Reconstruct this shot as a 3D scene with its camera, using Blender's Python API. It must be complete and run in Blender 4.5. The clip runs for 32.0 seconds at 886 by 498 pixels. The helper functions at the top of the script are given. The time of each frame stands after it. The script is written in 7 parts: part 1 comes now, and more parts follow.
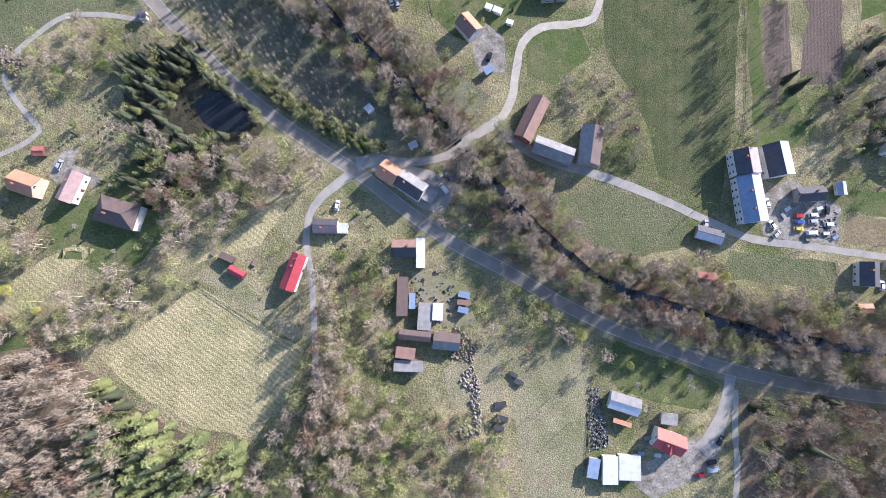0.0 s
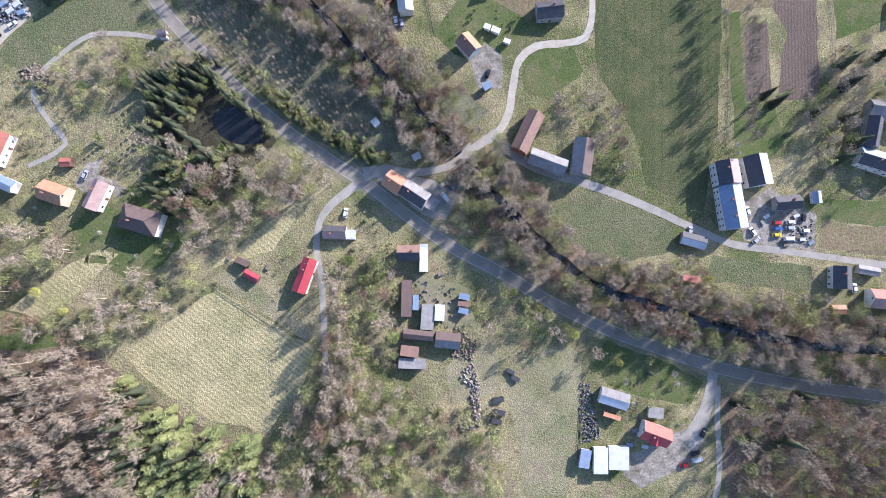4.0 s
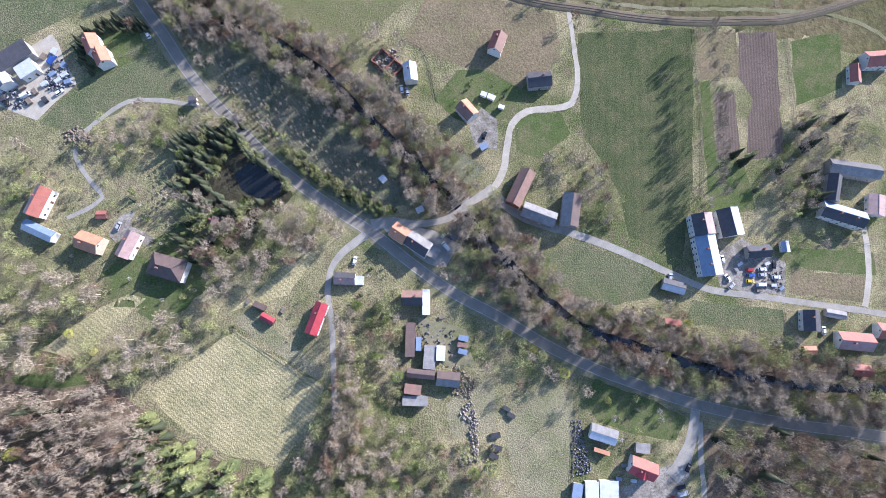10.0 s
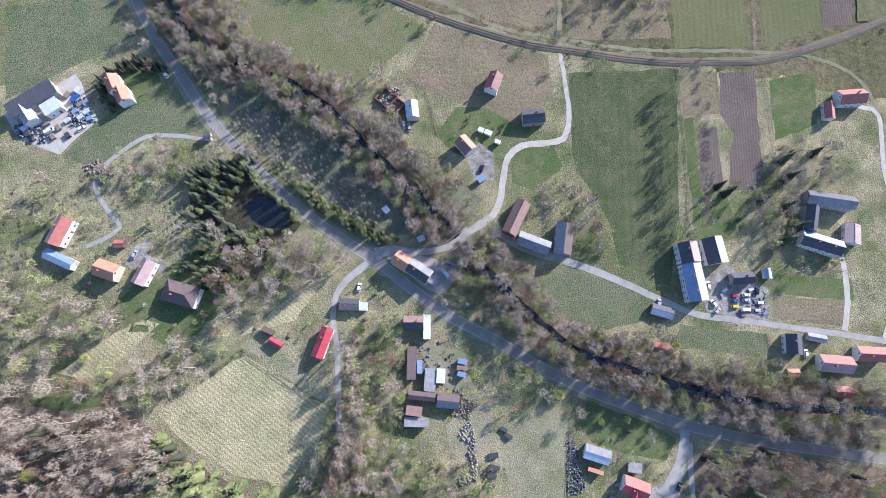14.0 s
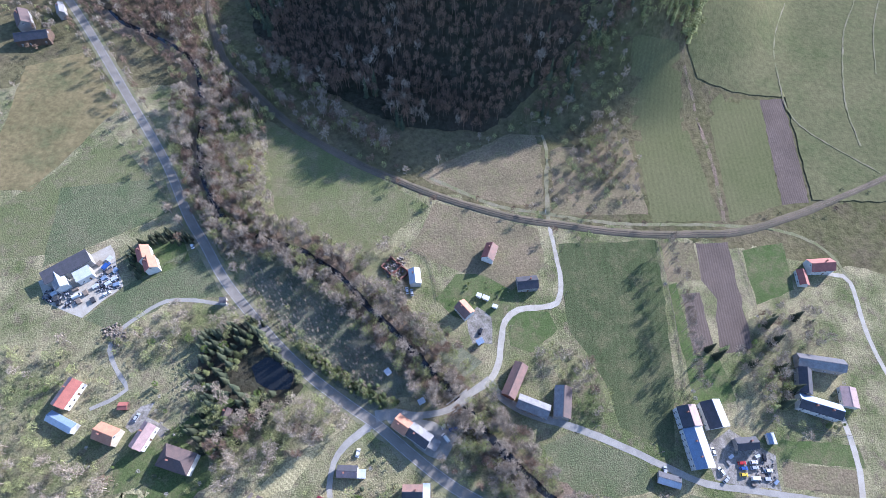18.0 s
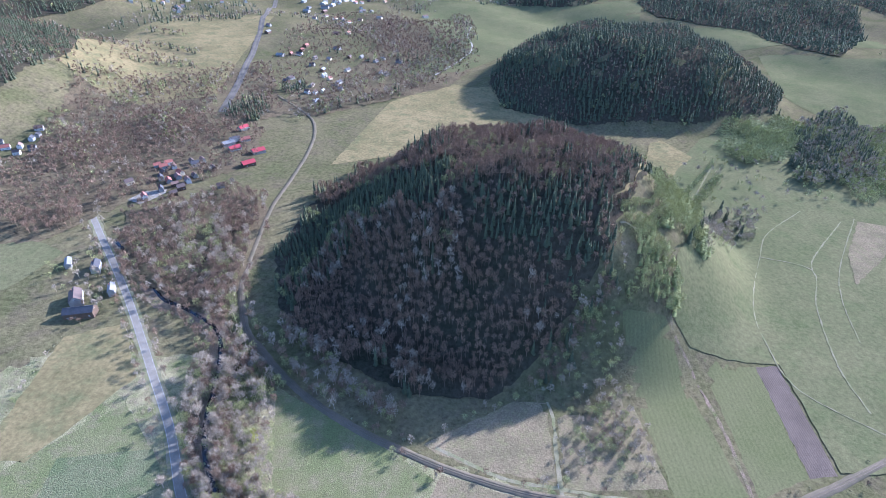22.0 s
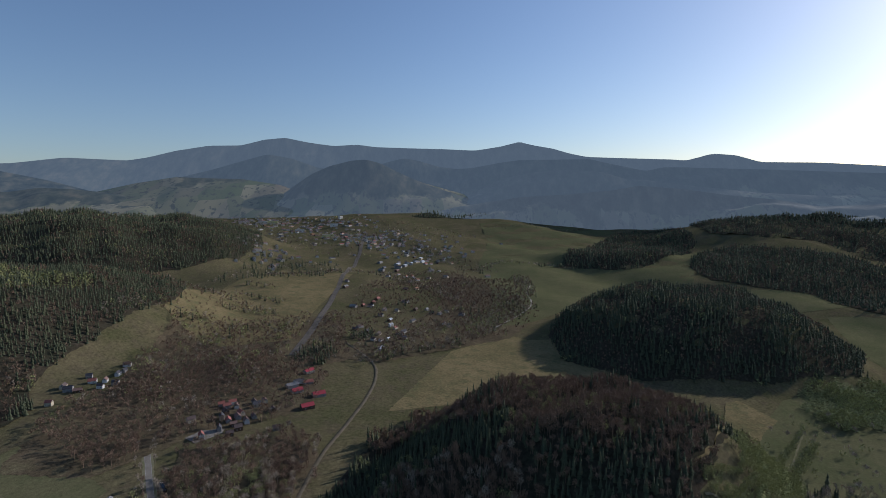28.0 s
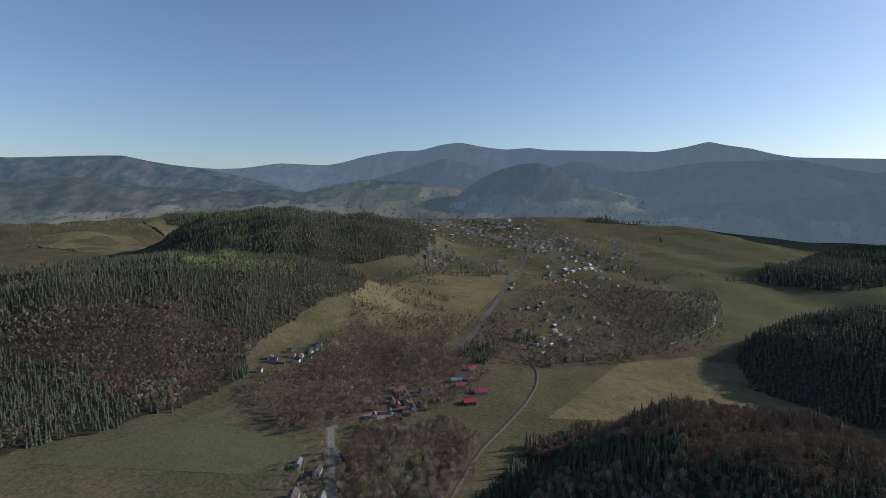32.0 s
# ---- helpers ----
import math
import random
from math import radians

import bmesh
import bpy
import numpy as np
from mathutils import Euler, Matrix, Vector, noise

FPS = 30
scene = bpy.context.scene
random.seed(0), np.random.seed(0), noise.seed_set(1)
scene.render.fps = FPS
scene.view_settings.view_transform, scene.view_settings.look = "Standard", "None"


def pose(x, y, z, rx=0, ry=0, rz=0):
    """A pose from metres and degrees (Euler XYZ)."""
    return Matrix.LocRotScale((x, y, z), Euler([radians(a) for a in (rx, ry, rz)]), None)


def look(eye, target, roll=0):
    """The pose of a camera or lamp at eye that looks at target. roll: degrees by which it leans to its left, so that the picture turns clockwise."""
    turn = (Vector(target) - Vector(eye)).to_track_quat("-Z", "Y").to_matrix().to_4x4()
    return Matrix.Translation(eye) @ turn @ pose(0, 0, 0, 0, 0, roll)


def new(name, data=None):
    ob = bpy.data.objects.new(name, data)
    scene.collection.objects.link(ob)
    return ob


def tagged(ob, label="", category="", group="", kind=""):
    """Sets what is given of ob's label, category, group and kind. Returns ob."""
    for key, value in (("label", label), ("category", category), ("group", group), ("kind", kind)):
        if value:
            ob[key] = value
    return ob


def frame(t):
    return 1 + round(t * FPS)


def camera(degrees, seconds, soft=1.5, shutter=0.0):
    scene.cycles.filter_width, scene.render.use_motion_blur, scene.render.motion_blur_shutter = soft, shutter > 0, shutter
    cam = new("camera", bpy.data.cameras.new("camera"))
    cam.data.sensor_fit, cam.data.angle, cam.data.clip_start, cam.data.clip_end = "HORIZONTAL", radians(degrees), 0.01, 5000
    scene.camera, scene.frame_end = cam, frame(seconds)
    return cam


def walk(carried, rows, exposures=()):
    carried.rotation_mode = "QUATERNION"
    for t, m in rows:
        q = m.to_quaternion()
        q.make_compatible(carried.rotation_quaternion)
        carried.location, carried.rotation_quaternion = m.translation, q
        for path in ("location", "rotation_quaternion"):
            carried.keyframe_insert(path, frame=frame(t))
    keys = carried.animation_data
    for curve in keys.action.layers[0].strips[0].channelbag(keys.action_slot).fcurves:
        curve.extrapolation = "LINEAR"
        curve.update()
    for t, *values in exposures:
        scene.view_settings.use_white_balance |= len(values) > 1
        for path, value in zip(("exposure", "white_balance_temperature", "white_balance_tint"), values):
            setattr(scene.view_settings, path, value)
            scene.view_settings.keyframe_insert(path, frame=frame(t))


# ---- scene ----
LENS = 81.09
cam = camera(LENS, 32.0, soft=0.6)

# seconds, x, y, z, yaw to the left, pitch up, roll
FLIGHT = [
    (0.0, 43.39, -56.13, 208.91, 10.00, -84.28, -10.10),
    (1.0, 42.62, -55.98, 212.60, 8.15, -84.30, -8.23),
    (2.0, 42.41, -55.79, 216.28, 8.05, -84.31, -8.14),
    (3.0, 42.10, -55.49, 219.94, 7.54, -84.35, -7.63),
    (3.5, 41.72, -55.77, 221.73, 6.57, -84.27, -6.67),
    (5.5, 41.38, -55.68, 229.08, 6.13, -84.23, -6.19),
    (6.0, 41.40, -55.77, 230.56, 6.31, -84.21, -6.41),
    (7.0, 40.66, -54.48, 234.04, 3.86, -82.83, -3.92),
    (8.0, 40.56, -54.31, 238.05, 3.20, -82.07, -3.23),
    (9.0, 40.26, -54.33, 241.56, 2.33, -81.30, -2.36),
    (10.0, 40.05, -54.43, 245.05, 1.90, -80.11, -1.93),
    (11.0, 39.97, -54.37, 248.48, 1.45, -79.66, -1.54),
    (12.0, 39.90, -54.42, 251.71, 1.36, -79.59, -1.47),
    (13.0, 39.53, -53.56, 255.48, 0.79, -78.10, -0.90),
    (13.5, 39.05, -54.05, 257.12, 0.33, -77.51, -0.41),
    (15.5, 37.90, -54.12, 264.08, -0.91, -78.85, 0.85),
    (16.0, 38.00, -54.22, 265.83, -0.76, -78.65, 0.67),
    (16.5, 37.26, -53.63, 267.71, -1.33, -76.85, 1.27),
    (17.0, 37.32, -52.23, 269.67, -0.89, -72.50, 0.84),
    (17.5, 37.74, -52.60, 271.65, -0.44, -66.71, 0.46),
    (18.0, 38.86, -53.84, 273.47, 0.16, -60.92, -0.08),
    (18.5, 38.68, -54.45, 274.93, 0.05, -55.51, 0.07),
    (19.0, 38.54, -55.68, 275.73, 0.02, -49.65, 0.14),
    (19.5, 38.63, -56.79, 277.13, 0.03, -43.73, 0.21),
    (20.0, 37.95, -57.17, 278.66, 0.00, -37.86, 0.34),
    (20.5, 38.16, -58.64, 279.35, 0.17, -36.43, -0.02),
    (21.0, 37.83, -58.70, 280.66, 0.30, -36.37, -0.18),
    (21.5, 38.38, -57.87, 282.76, 0.62, -35.06, -0.33),
    (22.0, 38.93, -57.04, 284.86, 0.89, -32.79, -0.57),
    (22.5, 39.53, -57.78, 284.79, 1.02, -29.33, -0.47),
    (23.0, 40.10, -59.00, 284.30, 1.27, -26.01, -0.46),
    (23.5, 40.10, -59.00, 284.30, 1.75, -22.72, -0.45),
    (24.0, 40.10, -59.00, 284.30, 2.35, -19.40, -0.48),
    (24.5, 40.10, -59.00, 284.30, 2.74, -16.16, -0.58),
    (25.0, 40.10, -59.00, 284.30, 3.12, -12.56, -0.78),
    (25.5, 40.10, -59.00, 284.30, 3.38, -8.83, -0.68),
    (27.5, 40.10, -59.00, 283.70, 5.44, -5.58, -0.72),
    (28.0, 40.10, -59.00, 283.70, 7.42, -5.52, -0.68),
    (28.5, 40.10, -59.00, 283.70, 12.38, -5.42, -0.38),
    (29.0, 40.10, -59.00, 283.70, 16.62, -5.34, -0.14),
    (29.5, 40.10, -59.00, 283.70, 19.99, -5.32, -0.04),
    (30.0, 40.10, -59.00, 283.70, 23.08, -5.25, 0.13),
    (30.5, 40.10, -59.00, 283.70, 24.41, -5.21, 0.18),
    (31.0, 40.10, -59.00, 283.70, 25.03, -5.12, 0.23),
    (31.5, 40.10, -59.00, 283.70, 25.47, -5.05, 0.18),
    (32.0, 40.10, -59.00, 283.70, 25.81, -5.10, 0.21),
]


def drone(x, y, z, yaw, pitch, roll):
    return pose(x, y, z, 90 + pitch, 0, yaw) @ pose(0, 0, 0, 0, 0, roll)


EXPOSURES = [
    (0.0, 1.6, 6000, 21), (9.0, 1.58, 5800, 20), (16.0, 1.55, 5500, 20), (18.0, 1.62, 5350, 21), (19.0, 1.74, 5200, 22), (20.0, 1.92, 5080, 23), (21.0, 1.97, 5080, 23), (23.0, 2.0, 5150, 21),
    (25.0, 1.22, 5350, 21), (25.5, 0.78, 5550, 20), (27.5, -0.2, 6000, 16), (28.0, -0.25, 6000, 16), (30.0, -0.1, 6000, 15), (32.0, -0.02, 6000, 15)]
walk(cam, [(r[0], drone(*r[1:])) for r in FLIGHT], EXPOSURES)

# ---- light ----
SUN_AZ, SUN_EL = 50.0, 21.8          # degrees from +y towards +x, and above the horizon
world = bpy.data.worlds.new("sky")
scene.world = world
world.use_nodes = True
wn = world.node_tree.nodes
sky = wn.new("ShaderNodeTexSky")
sky.sky_type = "NISHITA"
sky.sun_disc = False
sky.sun_elevation = radians(SUN_EL)
sky.sun_rotation = radians(SUN_AZ)
sky.altitude = 500
sky.air_density = 1.1
sky.dust_density = 1.1
sky.ozone_density = 3.0
world.node_tree.links.new(sky.outputs[0], wn["Background"].inputs[0])
wn["Background"].inputs[1].default_value = 0.122
lamp = bpy.data.lights.new("sun", "SUN")
lamp.energy = 4.1
lamp.angle = radians(0.53)
lamp.color = (1.0, 0.95, 0.88)
sun = new("sun", lamp)
sd = Vector((math.sin(radians(SUN_AZ)) * math.cos(radians(SUN_EL)), math.cos(radians(SUN_AZ)) * math.cos(radians(SUN_EL)), math.sin(radians(SUN_EL))))
sun.matrix_world = look(tuple(sd * 900), (0, 0, 0))


# ---- materials ----
TONE = 0.8          # overall lightness of all surfaces


def mat(name, c1, c2, big=0.05, small=0.8, contrast=0.35, rough=0.9, bump=0.0, bump_scale=3.0, metal=0.0, world_space=True, vary=0.0, c3=None, mid=0.25, stripes=None, spec=None, island=False):
    """Two colours mixed by a broad noise, grained by a fine one; vary: brightness by object (or by island)."""
    m = bpy.data.materials.new(name)
    m.use_nodes = True
    nt = m.node_tree
    n, l = nt.nodes, nt.links
    b = n["Principled BSDF"]
    b.inputs["Roughness"].default_value = rough
    b.inputs["Metallic"].default_value = metal
    b.inputs["Specular IOR Level"].default_value = spec if spec is not None else 0.0 if world_space else 0.3
    if world_space:
        co = n.new("ShaderNodeNewGeometry").outputs["Position"]
    else:
        co = n.new("ShaderNodeTexCoord").outputs["Object"]

    def noise_tex(scale, detail=4.0, rough_=0.6):
        t = n.new("ShaderNodeTexNoise")
        t.inputs["Scale"].default_value = scale
        t.inputs["Detail"].default_value = detail
        t.inputs["Roughness"].default_value = rough_
        l.new(co, t.inputs["Vector"])
        return t.outputs["Fac"]

    def ramp(fac, lo, hi):
        r = n.new("ShaderNodeMapRange")
        r.inputs["From Min"].default_value, r.inputs["From Max"].default_value = lo, hi
        l.new(fac, r.inputs["Value"])
        return r.outputs["Result"]

    def mix(fac, a, bb, kind="MIX"):
        x = n.new("ShaderNodeMix")
        x.data_type, x.blend_type = "RGBA", kind
        for sock, v in ((x.inputs["Factor"], fac), (x.inputs["A"], a), (x.inputs["B"], bb)):
            if isinstance(v, (float, int)):
                sock.default_value = v
            elif isinstance(v, tuple):
                sock.default_value = (*v, 1)
            else:
                l.new(v, sock)
        return x.outputs["Result"]

    c1, c2, c3 = [c and tuple(TONE * k for k in c) for c in (c1, c2, c3)]
    col = mix(ramp(noise_tex(big, 5.0), 0.36, 0.64), c1, c2)
    if c3:
        col = mix(ramp(noise_tex(mid, 6.0, 0.7), 0.48, 0.72), col, c3)
    if stripes:
        angle, period, depth = stripes
        w = n.new("ShaderNodeTexWave")
        w.inputs["Scale"].default_value = 0.314 / period
        w.inputs["Distortion"].default_value = 3.2 if depth > 0.27 else 1.5
        w.inputs["Detail Scale"].default_value = 1.5
        w.inputs["Detail"].default_value = 2
        mp = n.new("ShaderNodeMapping")
        mp.inputs["Rotation"].default_value = (0, 0, radians(angle))
        l.new(co, mp.inputs["Vector"])
        l.new(mp.outputs[0], w.inputs["Vector"])
        col = mix(depth, col, mix(w.outputs["Fac"], (0.1, 0.1, 0.1), (1.0, 1.0, 1.0)), "MULTIPLY")
    fine = n.new("ShaderNodeMapRange")
    fine.inputs["From Min"].default_value, fine.inputs["From Max"].default_value = 0.3, 0.7
    fine.inputs["To Min"].default_value, fine.inputs["To Max"].default_value = 1 - contrast, 1 + contrast
    l.new(noise_tex(small, 6.0, 0.75), fine.inputs["Value"])
    col = mix(1.0, col, fine.outputs["Result"], "MULTIPLY")
    if vary:
        o = n.new("ShaderNodeNewGeometry").outputs["Random Per Island"] if island else n.new("ShaderNodeObjectInfo").outputs["Random"]
        r = n.new("ShaderNodeMapRange")
        r.inputs["To Min"].default_value, r.inputs["To Max"].default_value = 1 - vary, 1 + vary
        l.new(o, r.inputs["Value"])
        col = mix(1.0, col, r.outputs["Result"], "MULTIPLY")
    l.new(col, b.inputs["Base Color"])
    if bump:
        bp = n.new("ShaderNodeBump")
        bp.inputs["Strength"].default_value = bump
        bp.inputs["Distance"].default_value = 0.5
        l.new(noise_tex(bump_scale, 4.0), bp.inputs["Height"])
        l.new(bp.outputs[0], b.inputs["Normal"])
    return m


M_FAR = mat("valley_grass", (0.165, 0.138, 0.076), (0.105, 0.102, 0.048), 0.012, 0.25, 0.45, c3=(0.125, 0.10, 0.065), mid=0.05, bump=0.8, bump_scale=0.6)
M_TAN = mat("tan_pasture", (0.25, 0.195, 0.10), (0.18, 0.15, 0.074), 0.02, 0.3, 0.35, c3=(0.12, 0.125, 0.06), mid=0.05)
M_GROUND = mat("rough_grass", (0.33, 0.285, 0.165), (0.115, 0.132, 0.054), 0.045, 1.3, 0.6, c3=(0.18, 0.14, 0.10), mid=0.16, bump=1.0, bump_scale=1.3)
M_MEADOW = mat("green_meadow", (0.074, 0.094, 0.042), (0.104, 0.115, 0.056), 0.035, 1.2, 0.45, c3=(0.15, 0.14, 0.075), mid=0.12, bump=0.8, bump_scale=1.8, stripes=(2, 4.5, 0.10))
M_LUSH = mat("lush_grass", (0.082, 0.114, 0.04), (0.12, 0.138, 0.058), 0.06, 1.2, 0.45, c3=(0.17, 0.15, 0.085), mid=0.14, bump=0.4, bump_scale=2)
M_DRY = mat("dry_grass", (0.47, 0.405, 0.225), (0.37, 0.34, 0.175), 0.05, 1.1, 0.42, c3=(0.29, 0.265, 0.145), mid=0.1, bump=1.0, bump_scale=1.6, stripes=(-53, 1.9, 0.28))
M_STRAW = mat("withered_grass", (0.23, 0.18, 0.115), (0.165, 0.14, 0.085), 0.05, 0.8, 0.45, c3=(0.19, 0.175, 0.09), mid=0.12, bump=0.7, bump_scale=0.9)
M_CROP = mat("winter_crop", (0.128, 0.133, 0.06), (0.15, 0.146, 0.072), 0.02, 0.9, 0.3, stripes=(2, 3.5, 0.10))
M_PLOUGH = mat("ploughed_soil", (0.185, 0.145, 0.118), (0.15, 0.118, 0.096), 0.06, 1.5, 0.2, stripes=(2, 1.6, 0.25), bump=0.8, bump_scale=3)
M_LITTER = mat("leaf_litter", (0.23, 0.17, 0.125), (0.15, 0.12, 0.082), 0.06, 1.0, 0.55, c3=(0.115, 0.13, 0.05), mid=0.1, bump=0.7, bump_scale=1.5)
M_ASPHALT = mat("worn_asphalt", (0.285, 0.256, 0.214), (0.222, 0.199, 0.166), 0.15, 2.0, 0.18, rough=0.8)
M_LANE = mat("patched_lane", (0.37, 0.345, 0.30), (0.29, 0.27, 0.235), 0.2, 2.0, 0.2)
M_GRAVEL = mat("pale_gravel", (0.47, 0.43, 0.36), (0.38, 0.34, 0.27), 0.2, 2.5, 0.2)
M_YARD = mat("concrete_yard", (0.34, 0.31, 0.27), (0.18, 0.16, 0.135), 0.2, 1.2, 0.5, c3=(0.13, 0.125, 0.085), mid=0.35)
M_VERGE = mat("road_verge", (0.25, 0.22, 0.15), (0.18, 0.18, 0.09), 0.1, 1.2, 0.3)
M_BALLAST = mat("rail_ballast", (0.17, 0.14, 0.10), (0.13, 0.115, 0.08), 0.1, 3.0, 0.3)
M_STEEL = mat("rail_steel", (0.22, 0.17, 0.14), (0.18, 0.14, 0.12), 0.5, 4, 0.2, rough=0.5, metal=0.7)
M_WATER = mat("dark_water", (0.012, 0.014, 0.016), (0.02, 0.02, 0.018), 0.05, 1, 0.2, rough=0.08, spec=0.5)
M_PAINT = mat("road_paint", (0.58, 0.57, 0.55), (0.36, 0.35, 0.33), 0.3, 4, 0.2)


# ---- the lie of the land ----
BUMPS = [
    (125, 402, 225, 215, 3, 86), (150, 332, 112, 108, 45, 22), (391, 969, 329, 248, 14, 94), (-1272, 1450, 640, 560, 41, 146), (-880, 560, 580, 335, 56, 104),
    (900, 1900, 650, 420, 20, 50), (1500, 2700, 900, 600, 20, 110), (420, 1950, 300, 170, 10, 34), (-3000, 2300, 1900, 1300, 60, 110),
]


def far_rise(y):
    return 0.000028 * np.maximum(0.0, y - 1300.0) ** 2


def height(x, y):
    x, y = np.asarray(x, float), np.asarray(y, float)
    z = -0.085 * 700 * np.tanh(x / 700) + 0.03 * 1800 * np.tanh(y / 1800) + far_rise(y)
    for cx, cy, ra, rb, rot, h in BUMPS:
        c, s = math.cos(radians(rot)), math.sin(radians(rot))
        u, v = ((x - cx) * c + (y - cy) * s) / ra, (-(x - cx) * s + (y - cy) * c) / rb
        q = np.maximum(0.0, 1 - u * u - v * v)
        folds = np.sin(x / 23 + 1.4 * np.sin(y / 37)) + np.sin(y / 27 + 1.2 * np.sin(x / 33)) + 0.7 * np.sin((x - y) / 15)
        z = z + h * q * q * (3 - 2 * q) * (1 + 0.035 * folds)
    far = np.clip((np.hypot(x - 40, y - 150) - 620) / 900, 0, 1)
    far = far * far * (3 - 2 * far)
    swell = np.sin(x / 131 + 1.3 * np.sin(y / 210)) + np.sin(y / 147 + 1.1 * np.sin(x / 190)) + 0.6 * np.sin((x + y) / 67) + 0.5 * np.sin((x - 1.4 * y) / 53)
    return z + 7.0 * far * swell


def hz(x, y):
    return float(height(x, y))


def mesh_object(name, verts, faces, material, parent=None):
    me = bpy.data.meshes.new(name)
    me.from_pydata([tuple(v) for v in verts], [], [tuple(f) for f in faces])
    me.materials.append(material)
    ob = new(name, me)
    ob.parent = parent
    return ob


def tri_object(name, verts, tris, material):
    """A large mesh from arrays."""
    me = bpy.data.meshes.new(name)
    me.vertices.add(len(verts))
    me.vertices.foreach_set("co", np.asarray(verts, np.float32).ravel())
    k = tris.shape[1]
    me.loops.add(tris.size)
    me.loops.foreach_set("vertex_index", tris.astype(np.int32).ravel())
    me.polygons.add(len(tris))
    me.polygons.foreach_set("loop_start", np.arange(0, tris.size, k, dtype=np.int32))
    me.polygons.foreach_set("loop_total", np.full(len(tris), k, np.int32))
    if k == 4 and name not in ("rubble", "scrap_heap", "log_pile"):
        me.polygons.foreach_set("use_smooth", np.ones(len(tris), bool))
    me.update(calc_edges=True)
    me.materials.append(material)
    return new(name, me)


def grid_lines(lo, a, b, hi, step, grow=1.12):
    core = list(np.arange(a, b + step / 2, step))
    out, s, v = [], step, a
    while v > lo:
        s *= grow
        v -= s
        out.append(v)
    up, s, v = [], step, b
    while v < hi:
        s *= grow
        v += s
        up.append(v)
    return np.array(out[::-1] + core + up)


gx, gy = grid_lines(-4700, -700, 700, 4700, 10), grid_lines(-3000, -300, 1200, 4800, 10, 1.06)
GX, GY = np.meshgrid(gx, gy)
verts = np.stack([GX, GY, height(GX, GY)], -1).reshape(-1, 3)
nx, ny = len(gx), len(gy)
idx = np.arange(nx * ny).reshape(ny, nx)
quads = np.stack([idx[:-1, :-1], idx[:-1, 1:], idx[1:, 1:], idx[1:, :-1]], -1).reshape(-1, 4)
ground = tri_object("ground", verts, quads, M_FAR)
tagged(ground, "rolling valley ground of rough spring grass", "ground", kind="structure")


NO_TREES = []


def patch(name, poly, material, label, lift=0.08, ragged=1.5, cat="field", seed=1):
    """A piece of land with its own cover, laid over the ground; its outline is slightly ragged."""
    rng = random.Random(seed * 31 + len(poly))
    pts = []
    for (x0, y0), (x1, y1) in zip(poly, poly[1:] + poly[:1]):
        n = max(1, int(math.hypot(x1 - x0, y1 - y0) / 5))
        for i in range(n):
            f = i / n
            j = ragged if i else 0.0
            pts.append((x0 + (x1 - x0) * f + rng.uniform(-j, j) * 0.5, y0 + (y1 - y0) * f + rng.uniform(-j, j) * 0.5))
    bm = bmesh.new()
    bm.faces.new([bm.verts.new((x, y, 0)) for x, y in pts])
    bm.normal_update()
    for f in bm.faces:
        if f.normal.z < 0:
            f.normal_flip()
    xs, ys = [p[0] for p in pts], [p[1] for p in pts]
    step = 10 if max(ys) < 1200 else 30
    for axis, vals in ((0, xs), (1, ys)):
        for k in range(math.floor(min(vals) / step), math.ceil(max(vals) / step) + 1):
            co, no = [0, 0, 0], [0, 0, 0]
            co[axis], no[axis] = k * step, 1
            bmesh.ops.bisect_plane(bm, geom=bm.verts[:] + bm.edges[:] + bm.faces[:], plane_co=co, plane_no=no)
    bmesh.ops.triangulate(bm, faces=bm.faces[:])
    for v in bm.verts:
        v.co.z = hz(v.co.x, v.co.y) + (lift * 0.4 if lift < 0.25 else lift)
    me = bpy.data.meshes.new(name)
    bm.to_mesh(me)
    bm.free()
    me.polygons.foreach_set("use_smooth", np.ones(len(me.polygons), bool))
    me.materials.append(material)
    ob = new(name, me)
    if cat in ("field", "yard", "pond"):
        NO_TREES.append(poly)
    return tagged(ob, label, cat, kind="structure")


def smooth(points, step=4.0):
    """Points along a curve through the given ones."""
    p = [np.array(q, float) for q in points]
    p = [2 * p[0] - p[1]] + p + [2 * p[-1] - p[-2]]
    out = []
    for i in range(1, len(p) - 2):
        n = max(1, int(np.linalg.norm(p[i + 1] - p[i]) / step))
        for k in range(n):
            t = k / n
            out.append(0.5 * (2 * p[i] + (p[i + 1] - p[i - 1]) * t + (2 * p[i - 1] - 5 * p[i] + 4 * p[i + 1] - p[i + 2]) * t * t + (3 * p[i] - p[i - 1] - 3 * p[i + 1] + p[i + 2]) * t ** 3))
    out.append(p[-2])
    return np.array(out)


def offsets(c):
    d = np.gradient(c, axis=0)
    d /= np.linalg.norm(d, axis=1)[:, None] + 1e-9
    return np.stack([d[:, 1], -d[:, 0]], 1)


